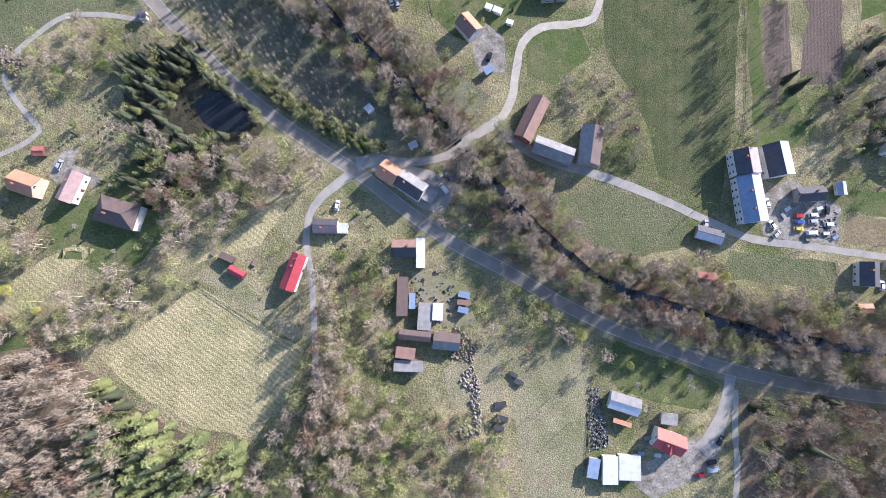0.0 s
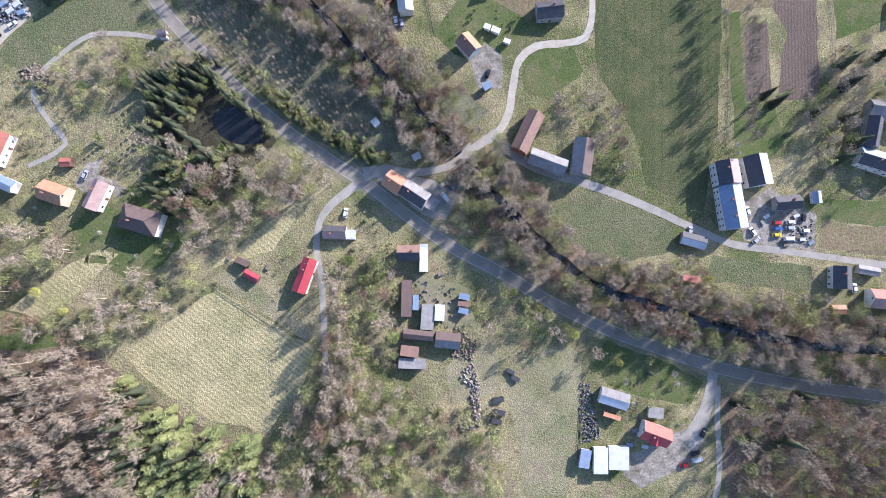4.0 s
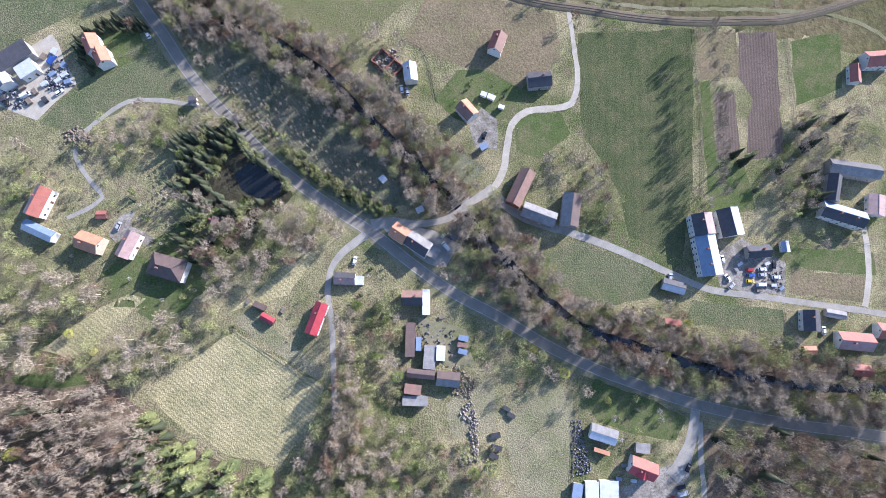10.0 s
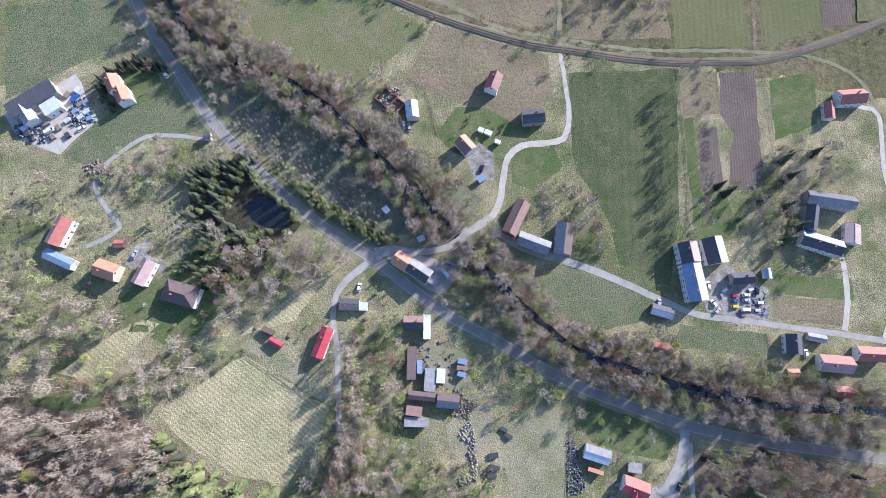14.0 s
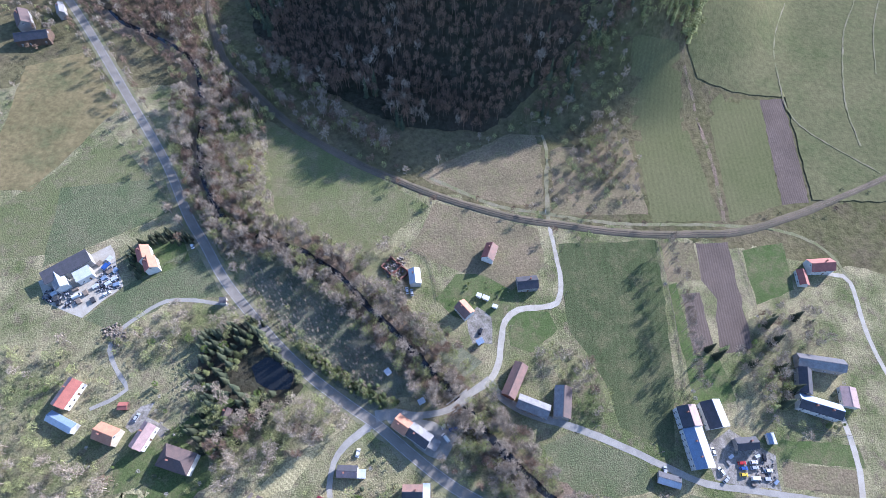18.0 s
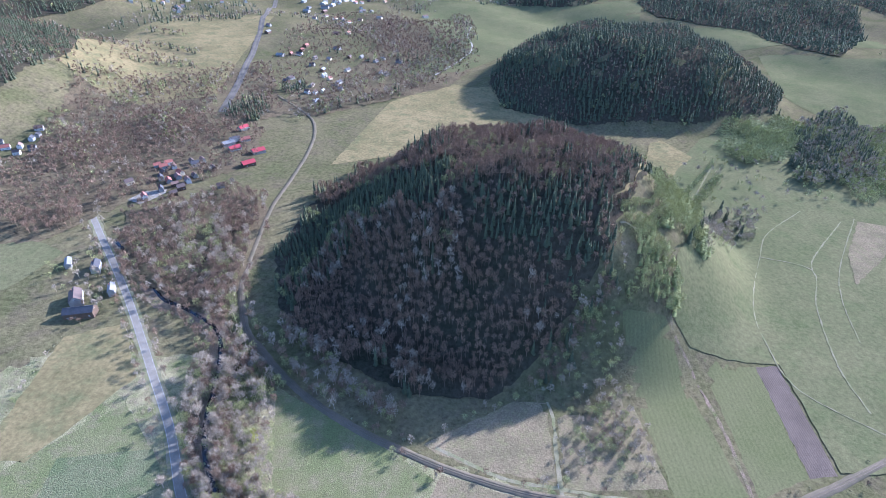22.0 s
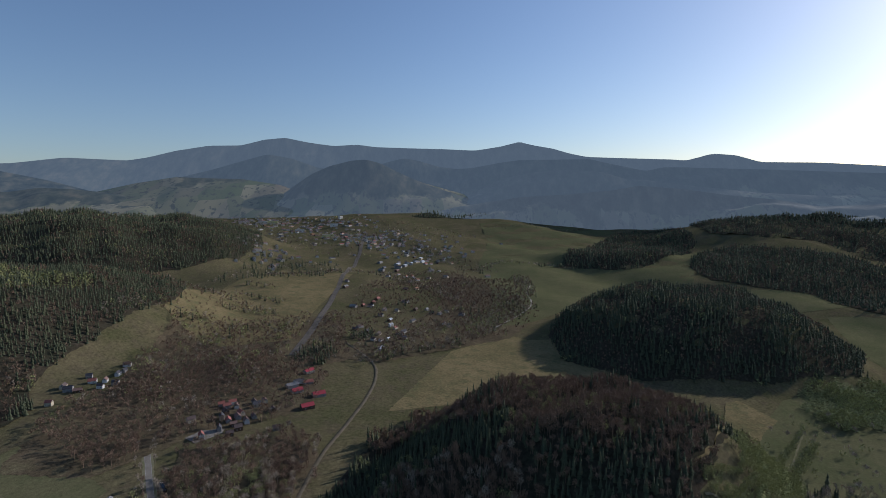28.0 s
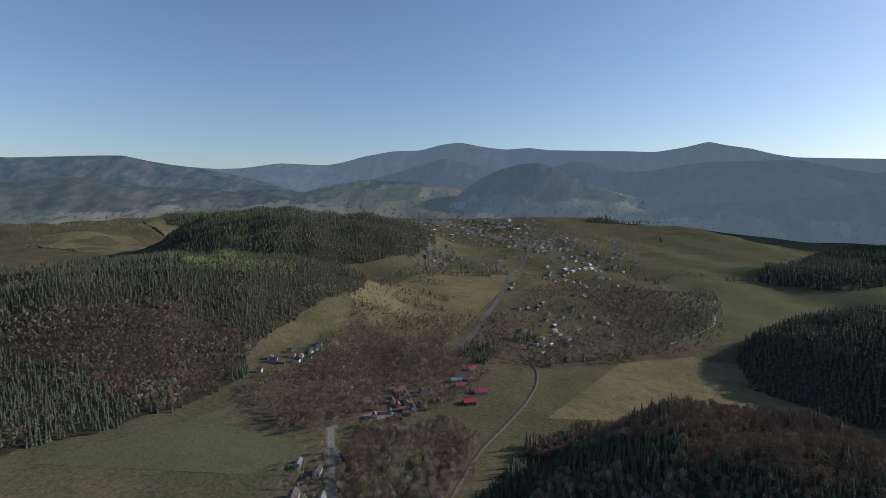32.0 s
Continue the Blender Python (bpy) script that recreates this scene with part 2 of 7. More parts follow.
def strip(name, points, widths, material, label, lift=0.12, cat="road", shift=0.0, kind="structure", ragged=0.0, seed=1, thick=0.0, step=4.0):
    """A band along a curve; thick raises its crown above its edges as a low bank."""
    rng = np.random.RandomState(seed)
    c = smooth(points, step)
    side = offsets(c)
    w = np.interp(np.linspace(0, 1, len(c)), np.linspace(0, 1, len(widths)), widths) / 2
    cols = []
    for f, up in ((-1, 0), (-0.72, 1), (0, 1), (0.72, 1), (1, 0)):
        r = rng.uniform(-ragged, ragged, len(c)) if abs(f) == 1 else 0
        q = c + side * (shift + f * w + r)[:, None]
        cols.append(np.stack([q[:, 0], q[:, 1], height(q[:, 0], q[:, 1]) + (lift * 0.5 if lift < 0.25 else lift) + thick * up], 1))
    v = np.stack(cols, 1).reshape(-1, 3)
    n = len(c)
    ii = np.arange(n * 5).reshape(n, 5)
    q = np.stack([ii[:-1, :-1], ii[:-1, 1:], ii[1:, 1:], ii[1:, :-1]], -1).reshape(-1, 4)[:, ::-1]
    ob = tri_object(name, v, q, material)
    return tagged(ob, label, cat, kind=kind)

# ---- land cover ----
NEAR_FOREST = [(-545, 120), (-536, 212), (-506, 251), (-503, 301), (-487, 329), (-488, 383), (-501, 448), (-545, 485), (-556, 511), (-561, 551), (-562, 603), (-566, 665), (-564, 743), (-566, 802), (-610, 900), (-720, 980), (-900, 960), (-1100, 800), (-1350, 500), (-1250, 100), (-900, -60), (-650, 40)]
BROWN_SLOPE = [(-900, 230), (-788, 343), (-742, 404), (-669, 462), (-585, 520), (-545, 485), (-488, 383), (-487, 329), (-520, 300), (-604, 322), (-680, 330), (-726, 300)]
LARCH_BAND = [(-888, 617), (-860, 708), (-717, 701), (-662, 732), (-641, 693), (-690, 621), (-748, 577), (-794, 548)]
FAR_FOREST = [(-720, 985), (-881, 1167), (-821, 1253), (-774, 1412), (-798, 1611), (-900, 1800), (-1150, 2000), (-1500, 1950), (-1850, 1500), (-1700, 1050), (-1371, 900), (-1000, 900), (-900, 962)]
RIGHT_WOOD = [(212, 1802), (371, 2302), (557, 2781), (754, 2992), (925, 2933), (907, 2555), (870, 2400), (635, 1943), (495, 1790), (376, 1778)]
RIGHT_FOREST = [(649, 1794), (812, 2159), (995, 2280), (1098, 2152), (1251, 2151), (1331, 2068), (1447, 1915), (1250, 1560), (975, 1243), (897, 1298), (901, 1501), (772, 1562), (658, 1612)]
HAZY_FOREST = [(1039, 3100), (1244, 2903), (1498, 2849), (2300, 3300), (2397, 3000), (1700, 2100), (1490, 1798), (1467, 2080), (1329, 2282), (1092, 2350), (956, 2496)]
RIDGE_FOREST = [(-565, 3015), (-300, 3080), (100, 3200), (516, 3300), (698, 3185), (1000, 3187), (1204, 2700), (1831, 2471), (2400, 2800), (2400, 3450), (1500, 3650), (439, 3700), (-38, 3600), (-370, 3391)]
PLAIN_WOOD = [(-2570, 1817), (-2724, 2005), (-2574, 2067), (-2300, 1900), (-2250, 1740), (-2372, 1700)]
M_WOODFLOOR = mat("dark_forest_floor", (0.075, 0.06, 0.042), (0.05, 0.05, 0.032), 0.03, 0.25, 0.5, bump=0.6, bump_scale=1.0)
M_PASTURE = mat("spring_pasture", (0.12, 0.122, 0.06), (0.155, 0.145, 0.075), 0.012, 0.3, 0.3, c3=(0.112, 0.122, 0.056), mid=0.03, bump=0.5, bump_scale=0.8)
M_BROWN = mat("brown_litter", (0.145, 0.112, 0.07), (0.105, 0.084, 0.052), 0.03, 0.3, 0.5, c3=(0.17, 0.148, 0.082), mid=0.025, bump=0.6, bump_scale=0.8)
M_OLIVE = mat("olive_meadow", (0.115, 0.135, 0.066), (0.15, 0.155, 0.085), 0.05, 1.2, 0.5, c3=(0.18, 0.165, 0.10), mid=0.14, bump=1.0, bump_scale=1.5)
M_RAILBED = mat("railway_bed", (0.20, 0.175, 0.14), (0.14, 0.125, 0.10), 0.05, 0.6, 0.2)
M_PALE = mat("pale_meadow", (0.132, 0.148, 0.062), (0.178, 0.17, 0.086), 0.03, 1.2, 0.4, c3=(0.21, 0.175, 0.11), mid=0.1, bump=0.8, bump_scale=1.6)
M_PADDOCK = mat("paddock_grass", (0.30, 0.265, 0.165), (0.20, 0.20, 0.105), 0.06, 1.3, 0.5, c3=(0.25, 0.20, 0.14), mid=0.15, bump=0.9, bump_scale=1.6)
M_ORCHARD = mat("orchard_grass", (0.22, 0.205, 0.145), (0.15, 0.16, 0.10), 0.06, 1.4, 0.5, c3=(0.115, 0.12, 0.07), mid=0.2, bump=0.8, bump_scale=1.6)
patch("rough_pasture", [(-340, -260), (340, -260), (345, 90), (230, 108), (110, 124), (20, 140), (-40, 160), (-100, 200), (-150, 215), (-240, 215), (-320, 140)], M_GROUND, "rough pasture and scrubby grass round the village", 0.03, 8, "ground", seed=40)
patch("field", [(-63, -54), (-81, -68), (-94, -79), (-79, -93), (-56, -106), (-35, -111), (-20, -90), (-16, -76), (-57, -51)], M_DRY, "mown field of pale dry grass beside the lane")
patch("grass_strip", [(-59, -46), (-50, -41), (-17, -69), (-19, -73)], M_PADDOCK, "narrow strip of withered grass above the dry field", 0.10)
patch("meadow", [(110, 105), (173, 111), (172, 80), (167, 22), (159, -15), (132, -3), (129, 15), (122, 33), (111, 49), (109, 78)], M_MEADOW, "long green meadow between the track and the farm")
patch("ploughed_plot", [(199, 110), (221, 112), (218, 42), (197, 38), (200, 60), (204, 72), (197, 84)], M_PLOUGH, "bare ploughed plot of brown soil")
patch("ploughed_bed", [(182, 74), (194, 76), (194, 41), (182, 38)], M_PLOUGH, "narrow ploughed bed of brown soil", 0.12)
patch("grass_plot", [(176, 109), (198, 110), (197, 84), (175, 82)], M_STRAW, "small plot of withered grass by the railway")
patch("meadow", [(229, 106), (258, 113), (255, 80), (228, 69)], M_LUSH, "bright green meadow beside the red-roofed house", 0.09, seed=2)
patch("meadow", [(175, 80), (181, 82), (181, 37), (196, 36), (200, 12), (176, 8)], M_LUSH, "green garden strip behind the long farmhouse", 0.085, seed=22)
patch("meadow", [(90, -13), (105, -6), (143, -20), (145, -33), (124, -38), (98, -33)], M_OLIVE, "green meadow below the village lane", seed=3)
patch("meadow", [(163, -35), (210, -40), (209, -51), (159, -47)], M_OLIVE, "small fenced meadow below the lane", seed=4)
patch("ploughed_plot", [(217, -19), (256, -23), (253, -36), (214, -31)], M_STRAW, "stubble plot beside the lane", 0.12, seed=5)
patch("meadow", [(-191, 129), (-140, 138), (-124, 116), (-154, 96), (-184, 76)], M_OLIVE, "green meadow beside the workshop", seed=6)
patch("meadow", [(-153, 47), (-139, 65), (-103, 95), (-79, 64), (-114, 57), (-134, 41)], M_OLIVE, "green meadow crossed by a farm track", 0.09, seed=7)
patch("yard", [(-183, 68), (-160, 86), (-152, 92), (-138, 67), (-154, 48), (-176, 57)], M_GRAVEL, "pale concrete yard of a workshop", 0.11, cat="yard")
patch("winter_crop", [(168, 244), (206, 254), (211, 246), (221, 128), (174, 124), (173, 200)], M_CROP, "grey-green field of winter crop")
patch("winter_crop", [(236, 237), (279, 237), (266, 142), (227, 127)], M_CROP, "green field of young winter crop", seed=2)
patch("ploughed_plot", [(279, 237), (298, 239), (287, 145), (267, 142)], M_PLOUGH, "long ploughed plot of brown soil", 0.10, seed=6)
patch("grass_field", [(22, 152), (107, 204), (103, 131), (60, 136), (30, 146)], M_STRAW, "field of withered brown grass below the wood", 0.08)
patch("grass_field", [(112, 178), (168, 208), (172, 130), (109, 126)], M_STRAW, "field of withered grass and scrub by the railway", 0.08, seed=2, cat="pasture")
patch("meadow", [(-226, 108), (-172, 170), (-127, 123), (-181, 84), (-215, 80)], M_PALE, "sunlit green meadow beside the main road", 0.07, seed=9)
patch("grass_field", [(-235, 126), (-245, 225), (-210, 243), (-176, 192), (-207, 125)], M_TAN, "field of bleached grass beside the main road", 0.07, seed=3)
patch("meadow", [(-504, 187), (-454, 314), (-436, 390), (-306, 327), (-319, 274)], M_PASTURE, "green clearing below the wooded hill", 0.25, seed=10)
patch("grass_field", [(-109, 540), (-59, 789), (36, 920), (120, 880), (190, 770), (230, 700), (96, 630), (0, 600)], M_TAN, "wide brown rough meadow behind the wooded hill", 0.3, seed=4, cat="pasture")
patch("meadow", [(-40, 960), (60, 1000), (180, 1180), (420, 1300), (560, 1480), (700, 1900), (874, 2269), (860, 2793), (392, 3050), (-136, 2950), (-60, 2400), (-70, 1750), (0, 1250)], M_PASTURE, "long green pastures rising up the valley", 0.5, seed=11, cat="pasture")
patch("grass_field", [(-420, 700), (-330, 760), (-370, 1000), (-400, 1350), (-620, 1400), (-640, 1000), (-560, 760)], M_TAN, "bleached pastures beside the railway", 0.6, seed=5, cat="pasture")
patch("meadow", [(-34, 100), (-6, 94), (30, 128), (-14, 154), (-46, 172), (-80, 190), (-72, 150), (-62, 114)], M_PALE, "green meadow between stream and railway", 0.07, seed=12)
patch("meadow", [(18, 96), (34, 132), (70, 122), (98, 116), (100, 90), (78, 72)], M_STRAW, "dry meadow above the houses", 0.09, seed=13)
patch("garden", [(34, 66), (46, 82), (62, 82), (82, 72), (72, 58), (56, 52), (44, 56)], M_LUSH, "green lawns of the house gardens", 0.11, cat="garden")
patch("garden", [(106, -84), (112, -73), (142, -84), (156, -92), (150, -102), (136, -100), (112, -93)], M_LUSH, "green lawn of a fenced garden", 0.08, cat="garden", seed=2)
patch("garden", [(-108, -22), (-96, -10), (-76, -18), (-70, -32), (-90, -42), (-112, -40)], M_LUSH, "green lawn round the brown house", 0.08, cat="garden", seed=3)
patch("garden", [(76, 62), (100, 60), (104, 50), (88, 36), (76, 40)], M_LUSH, "overgrown green orchard plot", 0.08, cat="garden", seed=4)
patch("garden", [(-141, 84), (-130, 98), (-112, 96), (-106, 84), (-128, 70)], M_LUSH, "hedged lawn round the orange-roofed house", 0.09, cat="garden", seed=5)
patch("garden", [(200, -8), (262, -10), (262, -22), (216, -18), (214, -12)], M_LUSH, "green lawn between the two farms", 0.09, cat="garden", seed=6)
patch("garden", [(66, -86), (92, -74), (101, -80), (97, -126), (92, -140), (74, -140), (70, -110)], M_PADDOCK, "dry grass paddock with stacked timber", 0.08, seed=7)
patch("garden", [(40, -84), (62, -72), (64, -96), (44, -100)], M_PADDOCK, "patchy grass behind the old sheds", 0.10, cat="garden", seed=8)
patch("garden", [(-20, -12), (-34, -34), (-60, -42), (-44, -28), (-30, -16)], M_DRY, "allotment garden of dry grass", 0.08, cat="garden", seed=9)
patch("clearing", [(-153, -71), (-141, -69), (-115, -70), (-116, -74), (-134, -76), (-150, -74)], M_LUSH, "bright green grass clearing in the scrub", 0.08, cat="field", seed=10)
patch("clearing", [(-142, -59), (-122, -44), (-108, -34), (-98, -36), (-110, -49), (-128, -64)], M_DRY, "pale dry grass clearing in the scrub", 0.08, cat="field", seed=12)
patch("garden", [(0, -4), (16, 10), (40, 12), (60, 30), (34, 46), (0, 74), (-40, 84), (-80, 92), (-60, 60)], M_ORCHARD, "old orchard ground of withered grass", 0.06, cat="orchard", seed=11)
patch("meadow", [(100, 1250), (240, 1210), (480, 1290), (900, 1350), (1300, 1400), (1300, 1540), (420, 1540), (380, 1800), (60, 1800)], M_PASTURE, "green pastures behind the second wooded hill", 0.6, seed=31, cat="pasture")
patch("grass_field", [(-2304, 1097), (-2659, 1276), (-2492, 1388), (-2278, 1449), (-1800, 1300), (-1471, 1025), (-1945, 1080)], M_TAN, "bleached fields on the far side of the ridge", 1.0, seed=32)
patch("grass_field", [(-2867, 1871), (-2429, 1632), (-1900, 1500), (-2300, 2000), (-2521, 2138), (-2800, 2150)], M_TAN, "bleached fields round the small wood on the plain", 1.0, seed=37, cat="pasture")
patch("grass_field", [(341, 689), (363, 702), (388, 644), (352, 603), (181, 320), (171, 317), (196, 343)], M_TAN, "pale grass glade beside the wood", 0.8, 2, seed=39)
patch("yard", [(-299, 424), (-290, 444), (-270, 452), (-268, 443), (-282, 416)], M_YARD, "pale gravel lot in the roadside village", 0.5, cat="yard", seed=40)
patch("grass_field", [(-246, 354), (-253, 382), (-219, 404), (-192, 425), (-184, 385), (-207, 345)], M_DRY, "sunlit dry meadow by the stream", 0.3, 3, seed=41, cat="pasture")
patch("ploughed_plot", [(520, 479), (552, 469), (519, 420), (436, 353), (460, 404)], M_STRAW, "bare brown field on the far slope", 0.8, 2, seed=42)
patch("meadow", [(226, 300), (214, 258), (226, 242), (300, 241), (290, 147), (400, 150), (760, 300), (1250, 500), (1250, 900), (900, 740), (640, 620), (430, 500), (300, 400)], M_PASTURE, "sloping green pastures beyond the fields", 0.5, cat="pasture", seed=34)
patch("meadow", [(236, 400), (300, 400), (430, 500), (640, 620), (720, 780), (560, 800), (430, 720), (330, 580), (270, 500)], M_PASTURE, "green clearings between the two wooded hills", 0.45, cat="pasture", seed=35)
patch("meadow", [(640, 610), (900, 735), (1250, 895), (1500, 1100), (1400, 1400), (1100, 1200), (800, 1280), (690, 960), (725, 780)], M_PASTURE, "green slopes below the far forest", 0.42, cat="pasture", seed=36)
patch("forest_floor", [(-260, -66), (-200, -62), (-110, -74), (-98, -84), (-80, -98), (-50, -114), (-30, -124), (-20, -170), (-60, -240), (-260, -240)], M_LITTER, "brown leaf litter under the wood", 0.06, cat="ground")
patch("forest_floor", [(164, -98), (200, -98), (300, -112), (420, -130), (420, -240), (166, -240)], M_LITTER, "brown leaf litter under bare trees", 0.06, cat="ground", seed=2)
for k, poly in enumerate(([(-100, 270), (-60, 230), (-22, 206), (12, 190), (66, 190), (100, 216), (150, 262), (176, 304), (236, 405), (262, 450), (270, 520), (200, 580), (60, 590), (-60, 540), (-112, 440), (-124, 344)],
                          NEAR_FOREST, [(110, 900), (130, 800), (240, 740), (430, 752), (600, 830), (690, 960), (640, 1120), (420, 1200), (200, 1130)], FAR_FOREST, RIGHT_WOOD, RIGHT_FOREST, RIDGE_FOREST, PLAIN_WOOD, HAZY_FOREST)):
    patch("forest_floor", poly, M_WOODFLOOR, "dark litter under the wooded hill", (0.5, 1.2, 1.0, 1.6, 1.6, 1.6, 1.6, 1.6, 1.6)[k], 4, "ground", seed=30 + k)
for k, poly in enumerate(([(-469, 463), (-441, 593), (-383, 675), (-221, 641), (-200, 520), (-295, 423), (-336, 340), (-420, 330), (-450, 400)], [(-467, 523), (-540, 774), (-297, 950), (-211, 696), (-320, 560), (-390, 480)],
                          [(-250, 700), (-160, 700), (40, 900), (110, 1100), (20, 1350), (-100, 1500), (-200, 1500), (-120, 1200), (-140, 1000)], [(-240, 300), (-140, 250), (-136, 340), (-150, 420), (-190, 470), (-230, 440), (-290, 400)])):
    patch("forest_floor", poly, M_BROWN, "brown leaf litter under the bare valley woods", 0.35 + 0.06 * k, 6, "ground", seed=60 + k)
patch("yard", [(118, -122), (128, -122), (136, -116), (150, -112), (156, -118), (146, -130), (126, -138), (118, -132)], M_YARD, "gravelled yard with parked vehicles", 0.12, cat="yard", seed=2)
patch("yard", [(176, -12), (192, -3), (206, -12), (214, -16), (212, -33), (192, -31), (178, -28)], M_YARD, "beaten farmyard with parked cars", 0.12, cat="yard", seed=3)
patch("yard", [(55, 40), (66, 40), (66, 56), (58, 62), (52, 54)], M_YARD, "pale paved yard of a house", 0.12, cat="yard", seed=4)
patch("yard", [(26, -44), (50, -50), (54, -66), (40, -68), (30, -56)], M_VERGE, "shaded dirt yard between old sheds", 0.12, cat="yard", seed=5)
patch("yard", [(0, 2), (6, 2), (34, -2), (46, -8), (40, -20), (30, -18), (10, -4), (0, -8)], M_LANE, "asphalt forecourt at the crossroads", 0.10, cat="yard", seed=6)

MAIN = [(-330, 440), (-326, 406), (-297, 366), (-256, 315), (-223, 273), (-193, 232), (-168, 197), (-136, 152), (-114, 114), (-101, 96), (-85, 73), (-66, 52), (-48, 34), (-30, 19), (-11, 6), (5, -4), (23, -18), (43, -32), (66, -44), (88, -57), (111, -68), (133, -76), (156, -84), (185, -91), (214, -96), (264, -103), (420, -128)]
LANE = [(3, -3), (-10, -14), (-15, -22), (-16, -33), (-14, -44), (-13, -55), (-12, -71), (-11, -90)]
BRIDGE_ROAD = [(4, 0), (14, 2), (26, 1), (41, 4), (52, 12), (64, 20)]
TRACK = [(64, 20), (69, 29), (71, 41), (74, 54), (82, 61), (96, 63), (105, 66), (109, 78), (108, 94), (106, 115), (105, 130)]
VILLAGE_LANE = [(64, 19), (70, 11), (84, 3), (102, -2), (120, -8), (137, -15), (155, -23), (173, -30), (197, -33), (221, -36), (252, -40), (273, -43), (330, -50)]
RAIL = [(-141, 330), (-140, 300), (-131, 273), (-117, 242), (-100, 223), (-75, 197), (-48, 176), (-15, 157), (8, 147), (30, 138), (55, 130), (78, 124), (95, 121), (117, 119), (143, 116), (173, 115), (203, 117), (227, 119), (260, 129), (301, 146), (360, 173), (460, 225)]
STREAM = [(-272, 349), (-241, 320), (-225, 306), (-195, 274), (-167, 260), (-139, 240), (-125, 206), (-119, 171), (-113, 148), (-105, 130), (-90, 111), (-69, 101), (-42, 92), (-19, 76), (-4, 60), (11, 46), (26, 31), (43, 13), (55, 1), (66, -13), (83, -29), (100, -44), (117, -53), (135, -58), (157, -66), (187, -72), (216, -77), (267, -80), (400, -95)]
strip("stream_bank", STREAM, [18, 20, 18], M_LITTER, "steep wooded stream bank of leaf litter", 0.11, "bank", ragged=2.0)
strip("stream", STREAM, [3.0, 3.2, 3.6, 4.2, 6.5], M_WATER, "dark shallow stream under bare trees", 0.17, "stream", ragged=0.6)
strip("verge", MAIN, [9.5], M_VERGE, "dry grass verge of the main road", 0.12, "verge", ragged=0.7)
strip("main_road", MAIN, [5.6], M_ASPHALT, "worn grey asphalt country road", 0.18)
strip("edge_line", MAIN, [0.13], M_PAINT, "faded white edge line of the road", 0.22, "road marking", shift=2.45)
strip("edge_line", MAIN, [0.13], M_PAINT, "faded white edge line of the road", 0.22, "road marking", shift=-2.45)
strip("side_lane", LANE, [4.2, 2.7, 2.5, 2.2], M_LANE, "narrow patched asphalt lane", 0.16, ragged=0.15)
strip("bridge_road", BRIDGE_ROAD, [6, 3.4, 3.1, 3.4, 5], M_LANE, "pale asphalt lane leading over the bridge", 0.20, ragged=0.15)
strip("village_lane", VILLAGE_LANE, [4.4, 3.1, 3.1], M_LANE, "pale asphalt village lane", 0.18, ragged=0.15)
strip("gravel_track", TRACK, [3.4, 3.2, 3.6, 3.0, 2.6, 2.2], M_GRAVEL, "pale gravel farm track", 0.17, ragged=0.25)
strip("farm_drive", [(254, -38), (258, -23), (259, -5), (258, 6)], [3.2], M_GRAVEL, "pale concrete drive to the farm", 0.18, ragged=0.2)
strip("farm_drive", [(277, 92), (286, 91), (294, 86), (292, 50), (296, 0), (276, -42)], [2.8], M_GRAVEL, "pale gravel drive", 0.18, ragged=0.2, seed=2)
strip("farm_drive", [(161, -87), (158, -101), (153, -112), (147, -119)], [5, 5, 7, 8], M_LANE, "gravel drive to the red-roofed house", 0.18, ragged=0.3, seed=3)
strip("wood_track", [(163, -94), (162, -110), (161, -138), (150, -160)], [2.6], M_LANE, "twin-rut track along the wood", 0.19, ragged=0.3, seed=4)
FARM_TRACK = [(-80, 58), (-98, 60), (-113, 59), (-124, 51), (-134, 40), (-135, 31), (-129, 21), (-121, 11), (-125, 7), (-136, 1)]
strip("farm_track", FARM_TRACK, [2.1], M_LANE, "curving grey farm track", 0.16, ragged=0.2)
strip("field_track", [(30, 150), (70, 132), (104, 127), (150, 122), (215, 124), (262, 121), (286, 108), (294, 88)], [2.2], M_VERGE, "worn earth track beside the railway", 0.15, ragged=0.4)
strip("field_track", [(222, 284), (212, 258), (213, 247), (222, 226), (226, 180), (223, 126)], [2.4], M_LITTER, "overgrown ditch between fields", 0.15, ragged=0.5, seed=2)
for k_, (way_, w_, m_, l_) in enumerate((([(172, 295), (218, 332), (409, 623)], 1.6, M_VERGE, "worn earth track climbing past the wood"), ([(462, 498), (393, 441), (361, 394), (312, 311), (301, 263), (298, 227), (309, 205), (349, 172)], 1.0, M_VERGE, "worn track between the pastures"),
                                        ([(361, 394), (404, 374), (374, 315), (348, 242), (343, 196)], 1.1, M_VERGE, "grassy track across the pastures"), ([(498, 476), (422, 400), (404, 374)], 1.3, M_VERGE, "grassy track across the pastures"), ([(520, 485), (438, 382), (405, 326), (385, 271)], 1.1, M_VERGE, "grassy track across the pastures"))):
    strip("pasture_track", way_, [w_], m_, l_, 0.72, ragged=0.4, seed=20 + k_)
strip("field_track", [(105, 118), (107, 155), (109, 177), (105, 203)], [2.4, 2.0], M_VERGE, "faint grassy track up to the wood", 0.19, ragged=0.5, seed=9)
strip("rail_bed", RAIL, [5.6], M_BALLAST, "railway embankment of brown ballast", 0.10, "railway", ragged=0.3, thick=0.5)
for s_ in (-0.72, 0.72):
    strip("rail", RAIL, [0.16], M_STEEL, "rusty steel railway rail", 0.62, "rail", shift=s_, thick=0.14)
FAR_RAIL = [(-143, 330), (-150, 420), (-146, 500), (-144, 570), (-150, 640), (-172, 700), (-240, 780)]
